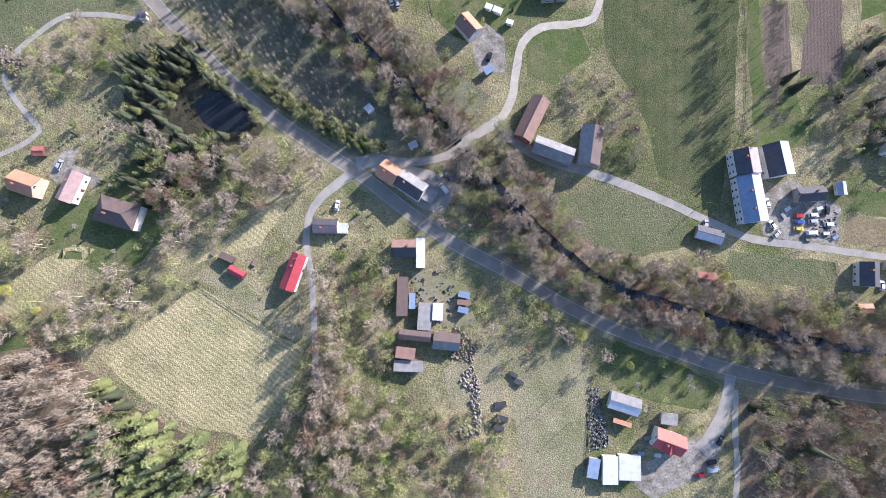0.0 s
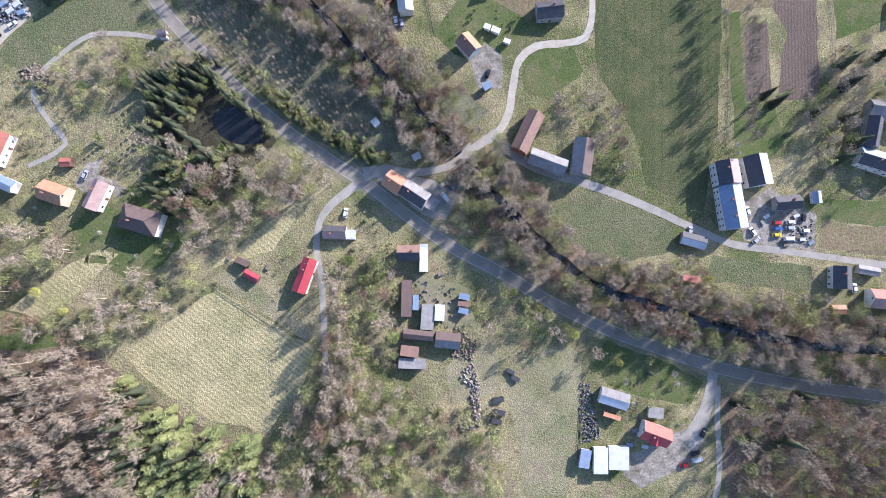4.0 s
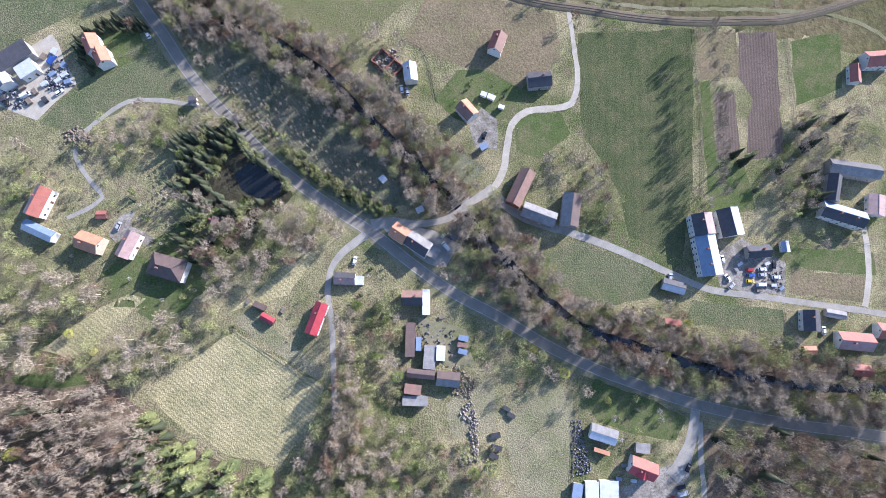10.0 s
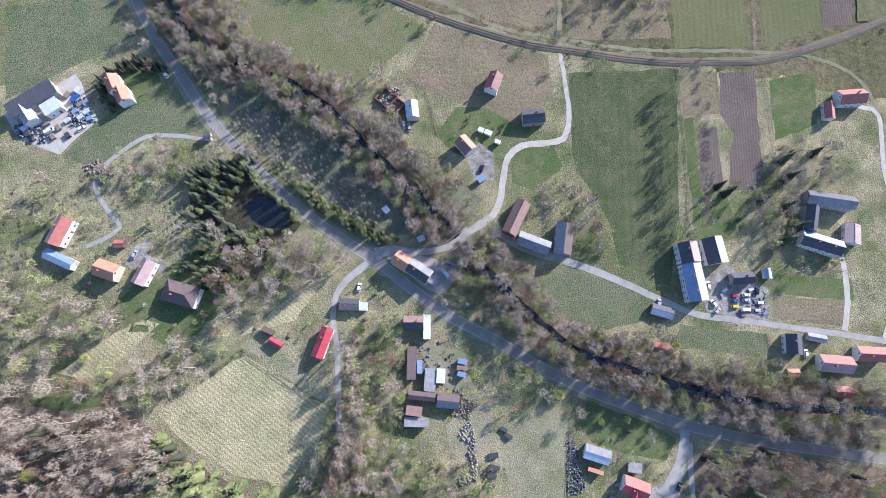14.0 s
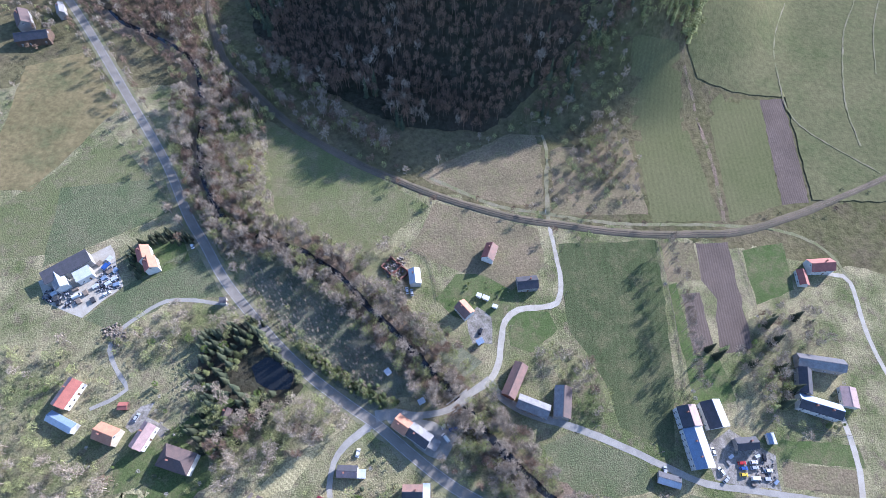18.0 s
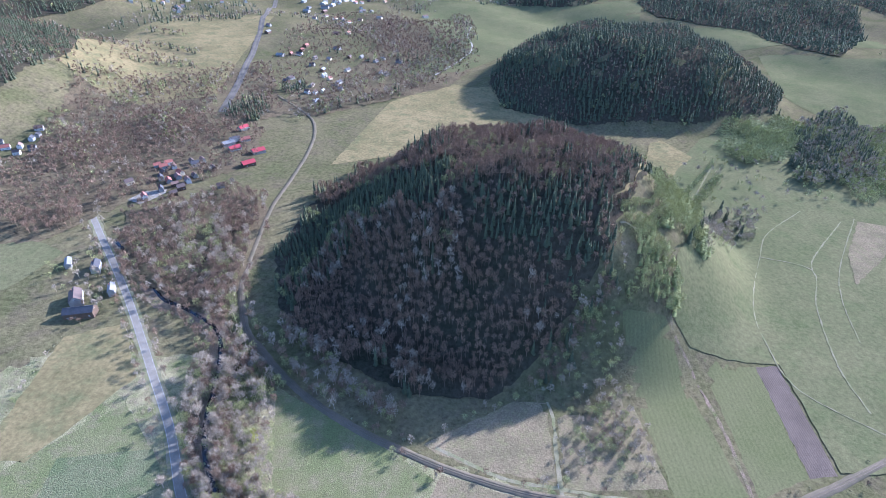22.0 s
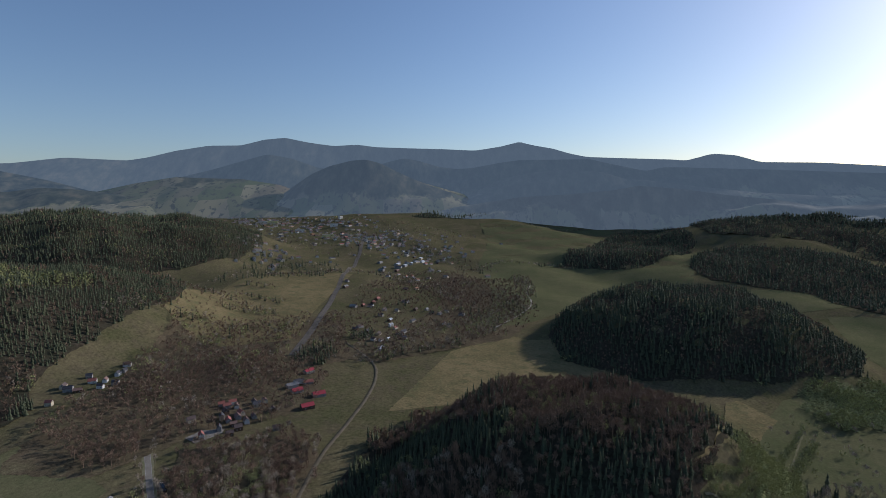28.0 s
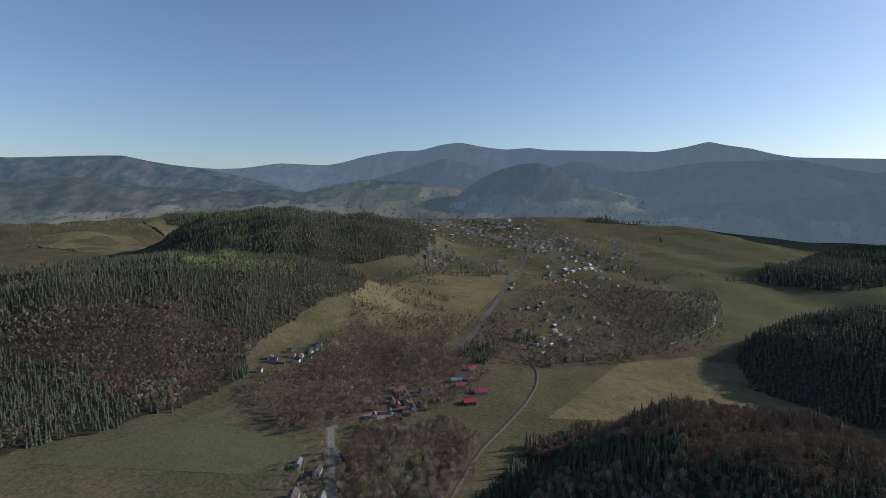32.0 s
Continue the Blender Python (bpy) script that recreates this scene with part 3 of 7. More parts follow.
strip("rail_bed", FAR_RAIL, [4.5], M_BALLAST, "railway embankment curving behind the hill", 0.3, "railway", ragged=0.3, thick=0.5)
FAR_ROAD = [(-296, 690), (-318, 826), (-344, 960), (-371, 1100), (-448, 1450), (-538, 1899), (-638, 2300)]
strip("far_railway", FAR_ROAD, [11.5, 12, 14], M_RAILBED, "straight pale double railway line", 0.8, "railway", ragged=0.5)
for k_ in (-4.6, -3.0, 3.0, 4.6):
    strip("far_rail", FAR_ROAD, [0.55], M_STEEL, "steel rail of the double railway line", 1.0, "rail", shift=k_)
strip("far_path", [(100, 1460), (85, 1330), (91, 1190), (60, 1090), (10, 960)], [3.4, 3], M_GRAVEL, "pale field path at the edge of the village", 1.0, "path", ragged=0.5)
patch("yard", [(-117, -7), (-115, -1), (-112, 3), (-106, 5), (-108, -2), (-96, -8), (-99, -12), (-108, -6), (-113, -10)], M_YARD, "pale concrete drive between two houses", 0.13, cat="yard", seed=11)
patch("garden", [(-112, -18), (-104, -14), (-101, -24), (-107, -35), (-114, -37), (-118, -25)], M_LUSH, "green lawn between the houses", 0.085, cat="garden", seed=12)
patch("garden", [(-102, -42), (-85, -30), (-74, -32), (-80, -41), (-95, -46)], M_LUSH, "mown green lawn behind the brown house", 0.09, cat="garden", seed=13)
patch("garden", [(-98, -12), (-74, 10), (-66, 6), (-80, -8), (-92, -18)], M_LUSH, "garden with rows of clipped conifers", 0.085, cat="garden", seed=14)
# dark patch that paints the shade of the tall trees round the pond
patch("forest_floor", [(-88, 16), (-90, 30), (-84, 42), (-72, 48), (-60, 40), (-40, 27), (-34, 14), (-44, 2), (-64, -6), (-74, 2)], M_WOODFLOOR, "ground among the pond's conifers, coloured dark for the trees' shade", 0.055, cat="ground", seed=44)
patch("pond", [(-62, 24), (-56, 29), (-50, 30), (-44, 25), (-39, 20), (-41, 13), (-50, 12), (-58, 16)], M_WATER, "dark still pond among conifers", 0.16, 0.8, cat="pond")


# ---- houses ----
def roof_mat(name, a, b_, rough=0.7, metal=0.0, spec=0.4):
    return mat(name, a, b_, 0.4, 3.0, 0.18, rough=rough, metal=metal, world_space=False, spec=spec, stripes=(0, 0.35, 0.12))


R_RED = roof_mat("red_sheet_roof", (0.46, 0.06, 0.075), (0.38, 0.05, 0.06), 0.5)
R_TILE = roof_mat("red_tile_roof", (0.42, 0.145, 0.105), (0.33, 0.115, 0.085))
R_ORANGE = roof_mat("orange_tile_roof", (0.52, 0.255, 0.145), (0.42, 0.20, 0.12))
R_BROWN = roof_mat("brown_roof", (0.15, 0.10, 0.085), (0.11, 0.08, 0.07))
R_DARK = roof_mat("dark_slate_roof", (0.085, 0.08, 0.09), (0.06, 0.06, 0.065))
R_GREY = roof_mat("grey_fibre_roof", (0.30, 0.29, 0.28), (0.21, 0.20, 0.19))
R_WHITE = roof_mat("pale_metal_roof", (0.62, 0.64, 0.66), (0.50, 0.52, 0.54), 0.45)
R_BLUE = roof_mat("blue_grey_metal_roof", (0.24, 0.31, 0.42), (0.19, 0.25, 0.34), 0.4)
R_RUST = roof_mat("rusty_sheet_roof", (0.30, 0.17, 0.13), (0.22, 0.14, 0.11))
R_PINK = roof_mat("faded_tile_roof", (0.48, 0.32, 0.29), (0.36, 0.25, 0.22))
W_WHITE = mat("white_render", (0.74, 0.72, 0.68), (0.62, 0.60, 0.55), 0.3, 2, 0.12, world_space=False)
W_CREAM = mat("cream_render", (0.62, 0.54, 0.40), (0.52, 0.45, 0.33), 0.3, 2, 0.15, world_space=False)
W_GREY = mat("grey_render", (0.38, 0.36, 0.33), (0.28, 0.27, 0.25), 0.3, 2, 0.2, world_space=False)
W_WOOD = mat("dark_boards", (0.14, 0.09, 0.06), (0.10, 0.07, 0.05), 0.5, 3, 0.25, world_space=False)
W_BRICK = mat("red_brick", (0.36, 0.17, 0.12), (0.28, 0.13, 0.10), 0.5, 4, 0.25, world_space=False)
M_GLASS = mat("window_glass", (0.03, 0.035, 0.04), (0.02, 0.025, 0.03), 1, 2, 0.1, rough=0.06, spec=0.6, world_space=False)
M_FRAME = mat("white_frame", (0.75, 0.75, 0.73), (0.66, 0.66, 0.64), 1, 4, 0.1, world_space=False)
M_DOOR = mat("brown_door", (0.16, 0.09, 0.05), (0.12, 0.07, 0.04), 1, 4, 0.2, world_space=False)


def part(name, bm, material, parent, label=""):
    me = bpy.data.meshes.new(name)
    bm.to_mesh(me)
    bm.free()
    me.materials.append(material)
    ob = new(name, me)
    ob.parent = parent
    return tagged(ob, label)


def shared(name, me, parent, m=None):
    ob = new(name, me)
    ob.parent = parent
    if m is not None:
        ob.matrix_local = m
    return ob


def box(bm, x0, y0, z0, x1, y1, z1):
    v = [bm.verts.new(p) for p in ((x0, y0, z0), (x1, y0, z0), (x1, y1, z0), (x0, y1, z0), (x0, y0, z1), (x1, y0, z1), (x1, y1, z1), (x0, y1, z1))]
    for f in ((3, 2, 1, 0), (4, 5, 6, 7), (0, 1, 5, 4), (1, 2, 6, 5), (2, 3, 7, 6), (3, 0, 4, 7)):
        bm.faces.new([v[i] for i in f])


def box_mesh(name, size, material, z0=0.0):
    bm = bmesh.new()
    box(bm, -size[0] / 2, -size[1] / 2, z0, size[0] / 2, size[1] / 2, z0 + size[2])
    me = bpy.data.meshes.new(name)
    bm.to_mesh(me)
    bm.free()
    me.materials.append(material)
    return me


def slab(bm, pts, thick):
    """A plate of that thickness over a flat outline, thickened downwards along its normal."""
    p = [Vector(q) for q in pts]
    n = (p[1] - p[0]).cross(p[2] - p[0]).normalized()
    if n.z < 0:
        p.reverse()
        n = -n
    top, low = [bm.verts.new(q) for q in p], [bm.verts.new(q - n * thick) for q in p]
    bm.faces.new(top)
    bm.faces.new(low[::-1])
    for i in range(len(p)):
        j = (i + 1) % len(p)
        bm.faces.new([top[j], top[i], low[i], low[j]])


FRAME_ME = {}


def frame_mesh(w, h):
    key = (w, h)
    if key not in FRAME_ME:
        bm = bmesh.new()
        t = 0.09
        for a in ((-w / 2, 0, w / 2, t), (-w / 2, h - t, w / 2, h), (-w / 2, t, -w / 2 + t, h - t), (w / 2 - t, t, w / 2, h - t), (-0.03, t, 0.03, h - t)):
            box(bm, a[0], -0.06, a[1], a[2], 0.06, a[3])
        me = bpy.data.meshes.new("window")
        bm.to_mesh(me)
        bm.free()
        me.materials.append(M_FRAME)
        FRAME_ME[key] = (me, box_mesh("pane", (w - 0.1, 0.05, h - 0.1), M_GLASS, 0.05))
    return FRAME_ME[key]


DOOR_ME = box_mesh("door", (0.95, 0.1, 2.05), M_DOOR)
KEEP_OUT = []


def house(name, x, y, length, width, turn, eave, rise, wall, roof, label, style="gable", cat="house", windows=2, door=True, chimneys=1, roof2=None, roof_label="", floors=1, detail=True):
    """A building on its footing: body, roof slopes, chimney, windows, door. length runs along its own x."""
    base = hz(x, y)
    top = new(name)
    top.matrix_world = pose(x, y, base, 0, 0, turn)
    tagged(top, label, cat)
    KEEP_OUT.append((x, y, math.hypot(length, width) / 2 + 1.0, turn, length / 2 + 1.5, width / 2 + 1.5))
    a, b, o = length / 2, width / 2, 0.45
    i = 0.35
    bm = bmesh.new()
    if style == "gable":
        prof = [(-b + i, -2.0), (b - i, -2.0), (b - i, eave), (0, eave + rise * (1 - i / b) ), (-b + i, eave)]
        f = [bm.verts.new((-a + i, p, z)) for p, z in prof]
        g = [bm.verts.new((a - i, p, z)) for p, z in prof]
        bm.faces.new(f[::-1])
        bm.faces.new(g)
        for k in range(5):
            j = (k + 1) % 5
            bm.faces.new([f[k], f[j], g[j], g[k]])
    else:
        box(bm, -a + i, -b + i, -2.0, a - i, b - i, eave if style != "shed" else eave + rise * 0.1)
    bmesh.ops.recalc_face_normals(bm, faces=bm.faces[:])
    part("wall", bm, wall, top)
    t = 0.16
    up = t + 0.05
    r2 = roof2 or roof
    if style == "gable":
        for sgn, mt in ((-1, roof), (1, r2)):
            bm = bmesh.new()
            slab(bm, [(-a, sgn * b, eave + up - rise * (i / b)), (a, sgn * b, eave + up - rise * (i / b)), (a, 0, eave + rise + up - rise * (i / b)), (-a, 0, eave + rise + up - rise * (i / b))], t)
            part("roof_slope", bm, mt, top, roof_label)
        bm = bmesh.new()
        box(bm, -a, -0.14, eave + rise + up - rise * (i / b) - 0.05, a, 0.14, eave + rise + up - rise * (i / b) + 0.09)
        part("ridge_cap", bm, roof, top)
    elif style == "hip":
        hx = a - b * 0.9
        rz_ = eave + rise + up
        for pts in ([(-a, -b, eave + up), (a, -b, eave + up), (hx, 0, rz_), (-hx, 0, rz_)], [(a, b, eave + up), (-a, b, eave + up), (-hx, 0, rz_), (hx, 0, rz_)], [(a, -b, eave + up), (a, b, eave + up), (hx, 0, rz_)], [(-a, b, eave + up), (-a, -b, eave + up), (-hx, 0, rz_)]):
            bm = bmesh.new()
            slab(bm, pts, t)
            part("roof_slope", bm, roof, top, roof_label)
    elif style == "shed":
        bm = bmesh.new()
        slab(bm, [(-a, -b, eave + up), (a, -b, eave + up), (a, b, eave + rise + up), (-a, b, eave + rise + up)], 0.12)
        part("roof_sheet", bm, roof, top, roof_label)
        bm = bmesh.new()
        box(bm, -a + i, b - i - 0.2, eave - 0.1, a - i, b - i, eave + rise * 0.9)
        part("rear_wall", bm, wall, top)
    else:
        bm = bmesh.new()
        box(bm, -a, -b, eave, a, b, eave + 0.25)
        part("roof_slab", bm, roof, top, roof_label)
    if detail and chimneys:
        for k in range(chimneys):
            bm = bmesh.new()
            cx = a * (0.3 - 0.75 * k)
            zc = eave + rise * 0.6
            box(bm, cx - 0.32, b * 0.2, zc, cx + 0.32, b * 0.2 + 0.6, eave + rise + 0.9)
            box(bm, cx - 0.4, b * 0.2 - 0.08, eave + rise + 0.9, cx + 0.4, b * 0.2 + 0.68, eave + rise + 1.02)
            part("chimney", bm, W_BRICK, top, "brick chimney")
    if detail and windows:
        wm, pm = frame_mesh(1.1, 1.3) if eave > 2.8 else frame_mesh(0.8, 0.7)
        n = windows
        for sgn in (-1, 1):
            for fl in range(floors):
                for k in range(n):
                    wx = (k + 0.5) / n * (2 * a - 1.5) - a + 0.75
                    if door and sgn == -1 and fl == 0 and k == n // 2:
                        shared("door", DOOR_ME, top, pose(wx, sgn * (b - i + 0.03), 0.05))
                        continue
                    ob = shared("window", wm, top, pose(wx, sgn * (b - i + 0.03), 0.9 + fl * 2.7))
                    shared("pane", pm, ob)
            if style == "gable" and rise > 2:
                ob = shared("window", wm, top, pose(sgn * (a - i + 0.03), 0, eave + 0.2, 0, 0, 90))
                shared("pane", pm, ob)
    return top

house("house", 18.0, -4.6, 8.5, 8.0, 146, 5.5, 3.0, W_CREAM, R_ORANGE, "old corner house with an orange tiled roof at the crossroads", windows=2, floors=2)
# dark roof2: shade of the slope turned from the sun, put into its colour
house("house", 26.5, -9.4, 13.3, 8.0, 146, 5.5, 3.0, W_WHITE, R_GREY, "old grey-roofed house beside the road, shaded slope coloured dark", roof2=R_DARK, windows=4, floors=2)
house("shed", 33.6, -13.0, 6.3, 5.8, 150, 2.8, 0.8, W_GREY, R_GREY, "grey lean-to shed against the old house", style="shed", cat="shed", windows=1, chimneys=0)
# brown roof whose lower, unlit slope is painted dark
house("house", 24.1, -35.3, 9.9, 7.1, 0, 4.2, 2.6, W_GREY, R_DARK, "small house with a brown and dark roof among trees", roof2=R_RUST, windows=3)
house("flat_annex", 30.7, -37.2, 12.1, 3.6, 90, 3.6, 0.5, W_WHITE, R_WHITE, "white flat-roofed annex beside the small house", style="shed", cat="annex", windows=3, chimneys=0)
house("shed", 23.3, -54.6, 15.9, 4.5, 89, 2.4, 0.7, W_WOOD, R_BROWN, "long dark weathered timber shed", style="shed", cat="shed", windows=2, chimneys=0)
house("shed", 27.2, -56.5, 6.5, 2.6, 89, 2.2, 0.4, W_GREY, R_BLUE, "narrow shed with blue roof", style="shed", cat="shed", windows=1, chimneys=0)
house("workshop", 32.4, -62.7, 11.0, 5.6, 86, 2.8, 0.8, W_GREY, R_GREY, "old workshop with a patched grey roof", style="shed", cat="workshop", windows=2, chimneys=0)
house("workshop", 37.6, -60.8, 7.0, 4.2, 87, 3.2, 0.6, W_WHITE, R_WHITE, "workshop with a bright pale metal roof", style="shed", cat="workshop", windows=1, chimneys=0)
house("container", 48.3, -54.0, 4.8, 2.6, 168, 2.4, 0.15, W_GREY, R_BLUE, "blue steel storage container beside sheds", style="flat", cat="container", windows=0, door=False, chimneys=0)
house("container", 47.9, -57.1, 4.9, 2.2, 174, 2.3, 0.15, W_WOOD, R_RUST, "rusty steel storage container beside sheds", style="flat", cat="container", windows=0, door=False, chimneys=0)
house("container", 47.9, -60.2, 4.4, 2.4, 166, 2.4, 0.15, W_GREY, R_BLUE, "blue steel storage container beside sheds", style="flat", cat="container", windows=0, door=False, chimneys=0)
house("barn", 28.4, -70.3, 13.0, 4.2, 174, 3.4, 1.2, W_WOOD, R_BROWN, "long barn with a patched rusty roof", roof2=R_RUST, cat="barn", windows=2, chimneys=0)
house("barn", 41.1, -72.7, 10.8, 7.0, 174, 3.4, 2.0, W_GREY, R_BROWN, "old grey-roofed barn among sheds", roof2=R_GREY, cat="barn", windows=2, chimneys=0)
house("shed", 24.7, -77.2, 7.8, 4.6, 173, 3.0, 0.7, W_WOOD, R_RUST, "shed with a reddish brown roof", style="shed", cat="shed", windows=1, chimneys=0)
house("shed", 25.8, -82.4, 11.7, 4.4, 178, 2.6, 0.7, W_WOOD, R_GREY, "long shed with a grey-brown roof", style="shed", cat="shed", windows=2, chimneys=0)
house("house", -19.8, -45.0, 15.2, 6.2, 71, 4.0, 1.6, W_WHITE, R_RED, "long house with a bright red sheet roof", windows=4)
house("shed", -42.4, -45.1, 7.0, 3.4, 152, 2.3, 0.8, W_WOOD, R_RED, "small garden shed with red roof", cat="shed", windows=1, chimneys=0)
house("shed", -46.1, -39.1, 6.0, 2.6, 156, 2.3, 0.5, W_WOOD, R_BROWN, "low brown garden shed", style="shed", cat="shed", windows=1, chimneys=0)
house("house", -7.6, -26.3, 10.0, 5.8, 178, 3.2, 1.8, W_WHITE, R_DARK, "small white house beside the lane", roof2=R_PINK, windows=3)
house("annex", -1.0, -27.2, 4.2, 4.6, 88, 2.8, 0.3, W_WHITE, R_WHITE, "pale flat-roofed annex beside the white house", style="flat", cat="annex", windows=1, chimneys=0)
house("house", -87.6, -22.0, 17.0, 10.5, 164, 4.2, 3.4, W_WHITE, R_BROWN, "white house with a broad dark brown hipped roof", style="hip", windows=4)
house("house", -105.7, -11.7, 12.6, 7.0, 68, 4.2, 2.4, W_WHITE, R_PINK, "house with a faded pinkish roof", windows=3)
house("house", -122.5, -11.0, 11.2, 8.4, 161, 4.6, 2.8, W_CREAM, R_ORANGE, "house with an orange tiled roof", windows=3)
house("cabin", -69.2, -0.2, 5.4, 4.7, 75, 3.0, 1.8, W_WOOD, R_BROWN, "dark timber cabin among conifers", cat="cabin", windows=1)
house("house", -146.3, 7.7, 14.2, 8.1, 70, 4.6, 2.8, W_WHITE, R_TILE, "white house with a red tiled roof", windows=4, roof2=R_PINK)
house("garage", -145.6, -5.7, 15.7, 5.4, 156, 3.2, 1.2, W_WHITE, R_BLUE, "long garage with blue roof", cat="garage", roof2=R_WHITE, windows=3, chimneys=0)
house("shed", -119.5, 2.4, 4.9, 3.9, 1, 2.3, 0.8, W_WOOD, R_TILE, "small shed with red roof", cat="shed", windows=1, chimneys=0)
# orange roof; roof2 darkens the slope away from the sun by colour
house("house", 50.6, 58.5, 9.6, 7.8, 130, 4.6, 3.0, W_WHITE, R_ORANGE, "house with an orange tiled roof above the stream", roof2=R_RUST, windows=3)
house("house", 22.2, 77.5, 9.9, 6.9, 97, 4.6, 2.0, W_WHITE, R_BLUE, "white house with a pale blue metal roof", roof2=R_WHITE, windows=3)
house("house", 66.4, 95.1, 10.6, 7.7, 70, 5.2, 3.2, W_WHITE, R_RUST, "tall house with a red tiled roof in dry grass", roof2=R_TILE, windows=3, floors=2)
house("house", 87.8, 76.3, 12.4, 8.4, 6, 4.4, 2.6, W_GREY, R_DARK, "house with a dark slate roof by the track", roof2=R_DARK, windows=3)
house("shed", 59.0, 40.6, 4.2, 3.3, 31, 2.4, 0.4, W_GREY, R_BLUE, "small shed with blue roof", style="shed", cat="shed", windows=1, chimneys=0)
house("shed", 9.3, 22.7, 3.5, 3.2, 130, 2.0, 0.4, W_WHITE, R_WHITE, "small pale shed in the orchard", style="shed", cat="shed", windows=1, chimneys=0)
house("shed", 27.4, 7.8, 3.7, 2.9, 28, 2.0, 0.4, W_WHITE, R_WHITE, "small pale shed beside the lane", style="shed", cat="shed", windows=1, chimneys=0)
for q in ((59.3, 68.4, 3.1, 2.7, 158), (63.2, 67.0, 4.2, 2.8, 155), (68.3, 61.9, 3.2, 2.3, 159)):
    house("garden_shed", *q, 2.0, 0.3, W_WHITE, R_WHITE, "small white garden shed on the lawn", style="shed", cat="shed", windows=0, chimneys=0)
house("barn", 76.9, 19.3, 19.4, 7.8, 64, 5.0, 2.6, W_BRICK, R_RUST, "long old barn with a rusty red-brown roof", roof2=R_RUST, cat="barn", windows=3, chimneys=0)
house("barn", 85.8, 5.9, 17.2, 7.7, 159, 4.6, 2.2, W_GREY, R_GREY, "long barn with a grey fibre-cement roof beside the lane", cat="barn", windows=4, chimneys=0)
house("barn", 101.6, 8.3, 16.6, 9.1, 81, 5.2, 2.8, W_GREY, R_BROWN, "barn with a grey gabled roof", roof2=R_GREY, cat="barn", windows=3, chimneys=0)
house("farmhouse", 168.0, 2.0, 11.0, 10.6, 97, 6.9, 2.8, W_WHITE, R_PINK, "older dark-roofed end of the long farmhouse", roof2=R_DARK, windows=3, floors=2, chimneys=1)
# roof2 paints the pale roof's shaded slope blue-grey, as lit by the sky
house("farmhouse", 169.9, -13.6, 20.2, 10.4, 97, 6.5, 2.6, W_WHITE, R_WHITE, "long white farmhouse with a pale metal roof, shaded slope coloured blue-grey", roof2=R_BLUE, windows=6, floors=2, chimneys=2)
# one roof, its sunlit and shaded slopes told apart by colour
house("barn", 182.9, 3.5, 14.4, 11.4, 99, 5.4, 3.4, W_WHITE, R_WHITE, "barn with its sunlit roof slope coloured white, shaded slope dark", roof2=R_DARK, cat="barn", windows=3, chimneys=0)
house("house", 197.5, -10.9, 11.7, 6.6, 4, 4.0, 2.4, W_GREY, R_DARK, "small house with a dark roof in the farmyard", windows=3)
house("shed", 212.7, -8.0, 5.8, 4.2, 93, 2.6, 0.8, W_WHITE, R_WHITE, "shed with a blue and white roof", roof2=R_BLUE, cat="shed", windows=1, chimneys=0)
house("garage", 152.6, -28.6, 11.4, 6.0, 164, 2.8, 1.4, W_GREY, R_DARK, "low garage with a dark and a white roof slope", roof2=R_WHITE, cat="garage", windows=2, chimneys=0)
house("shed", 151.0, -46.0, 7.8, 2.8, 171, 2.4, 0.4, W_WHITE, R_TILE, "narrow shed with red roof", style="shed", cat="shed", windows=1, chimneys=0)
house("house", 221.4, -45.4, 10.6, 8.6, 86, 4.6, 2.8, W_WHITE, R_DARK, "white house with a dark roof beside the lane", windows=3)
house("garage", 235.8, -42.0, 10.1, 4.2, 169, 2.8, 0.8, W_GREY, R_GREY, "grey-roofed garage beside the lane", cat="garage", windows=2, chimneys=0)
house("house", 243.0, -55.5, 17.0, 9.0, 175, 4.8, 3.2, W_WHITE, R_TILE, "white house with a red tiled roof", roof2=R_PINK, windows=4)
house("house", 263.5, -50.5, 15.0, 8.0, 177, 4.6, 3.0, W_WHITE, R_TILE, "house with a red tiled roof at the lane's end", windows=4)
house("shed", 220.7, -59.8, 6.3, 4.0, 0, 2.3, 0.8, W_WOOD, R_ORANGE, "small shed with orange roof", cat="shed", windows=1, chimneys=0)
house("house", 245.4, -69.6, 9.0, 6.0, 175, 3.6, 2.2, W_CREAM, R_TILE, "low red-roofed house by the stream", windows=2)
house("barn", 252.7, 32.8, 26.2, 7.9, 171, 5.4, 2.6, W_GREY, R_DARK, "long barn with a grey roof", roof2=R_GREY, cat="barn", windows=4, chimneys=0)
house("barn", 240.0, 22.4, 14.9, 7.2, 75, 5.4, 2.6, W_GREY, R_DARK, "dark-roofed cross wing of the farm", cat="barn", windows=3, chimneys=0)
house("farmhouse", 243.7, 8.5, 22.2, 8.8, 162, 5.6, 2.8, W_WHITE, R_BLUE, "white farmhouse with a blue metal roof", roof2=R_DARK, windows=5, floors=2, chimneys=2)
house("shed", 264.0, 14.3, 11.4, 8.8, 81, 3.6, 1.4, W_WHITE, R_PINK, "farm shed with a pinkish roof", cat="shed", windows=2, chimneys=0)
house("house", 274.5, 95.0, 15.5, 9.1, 4, 5.2, 3.2, W_WHITE, R_TILE, "white house with a bright red tiled roof", windows=4, floors=2)
house("garage", 261.1, 86.9, 10.6, 6.2, 85, 3.4, 2.0, W_WHITE, R_TILE, "red-roofed garage beside the drive", cat="garage", windows=2, chimneys=0)
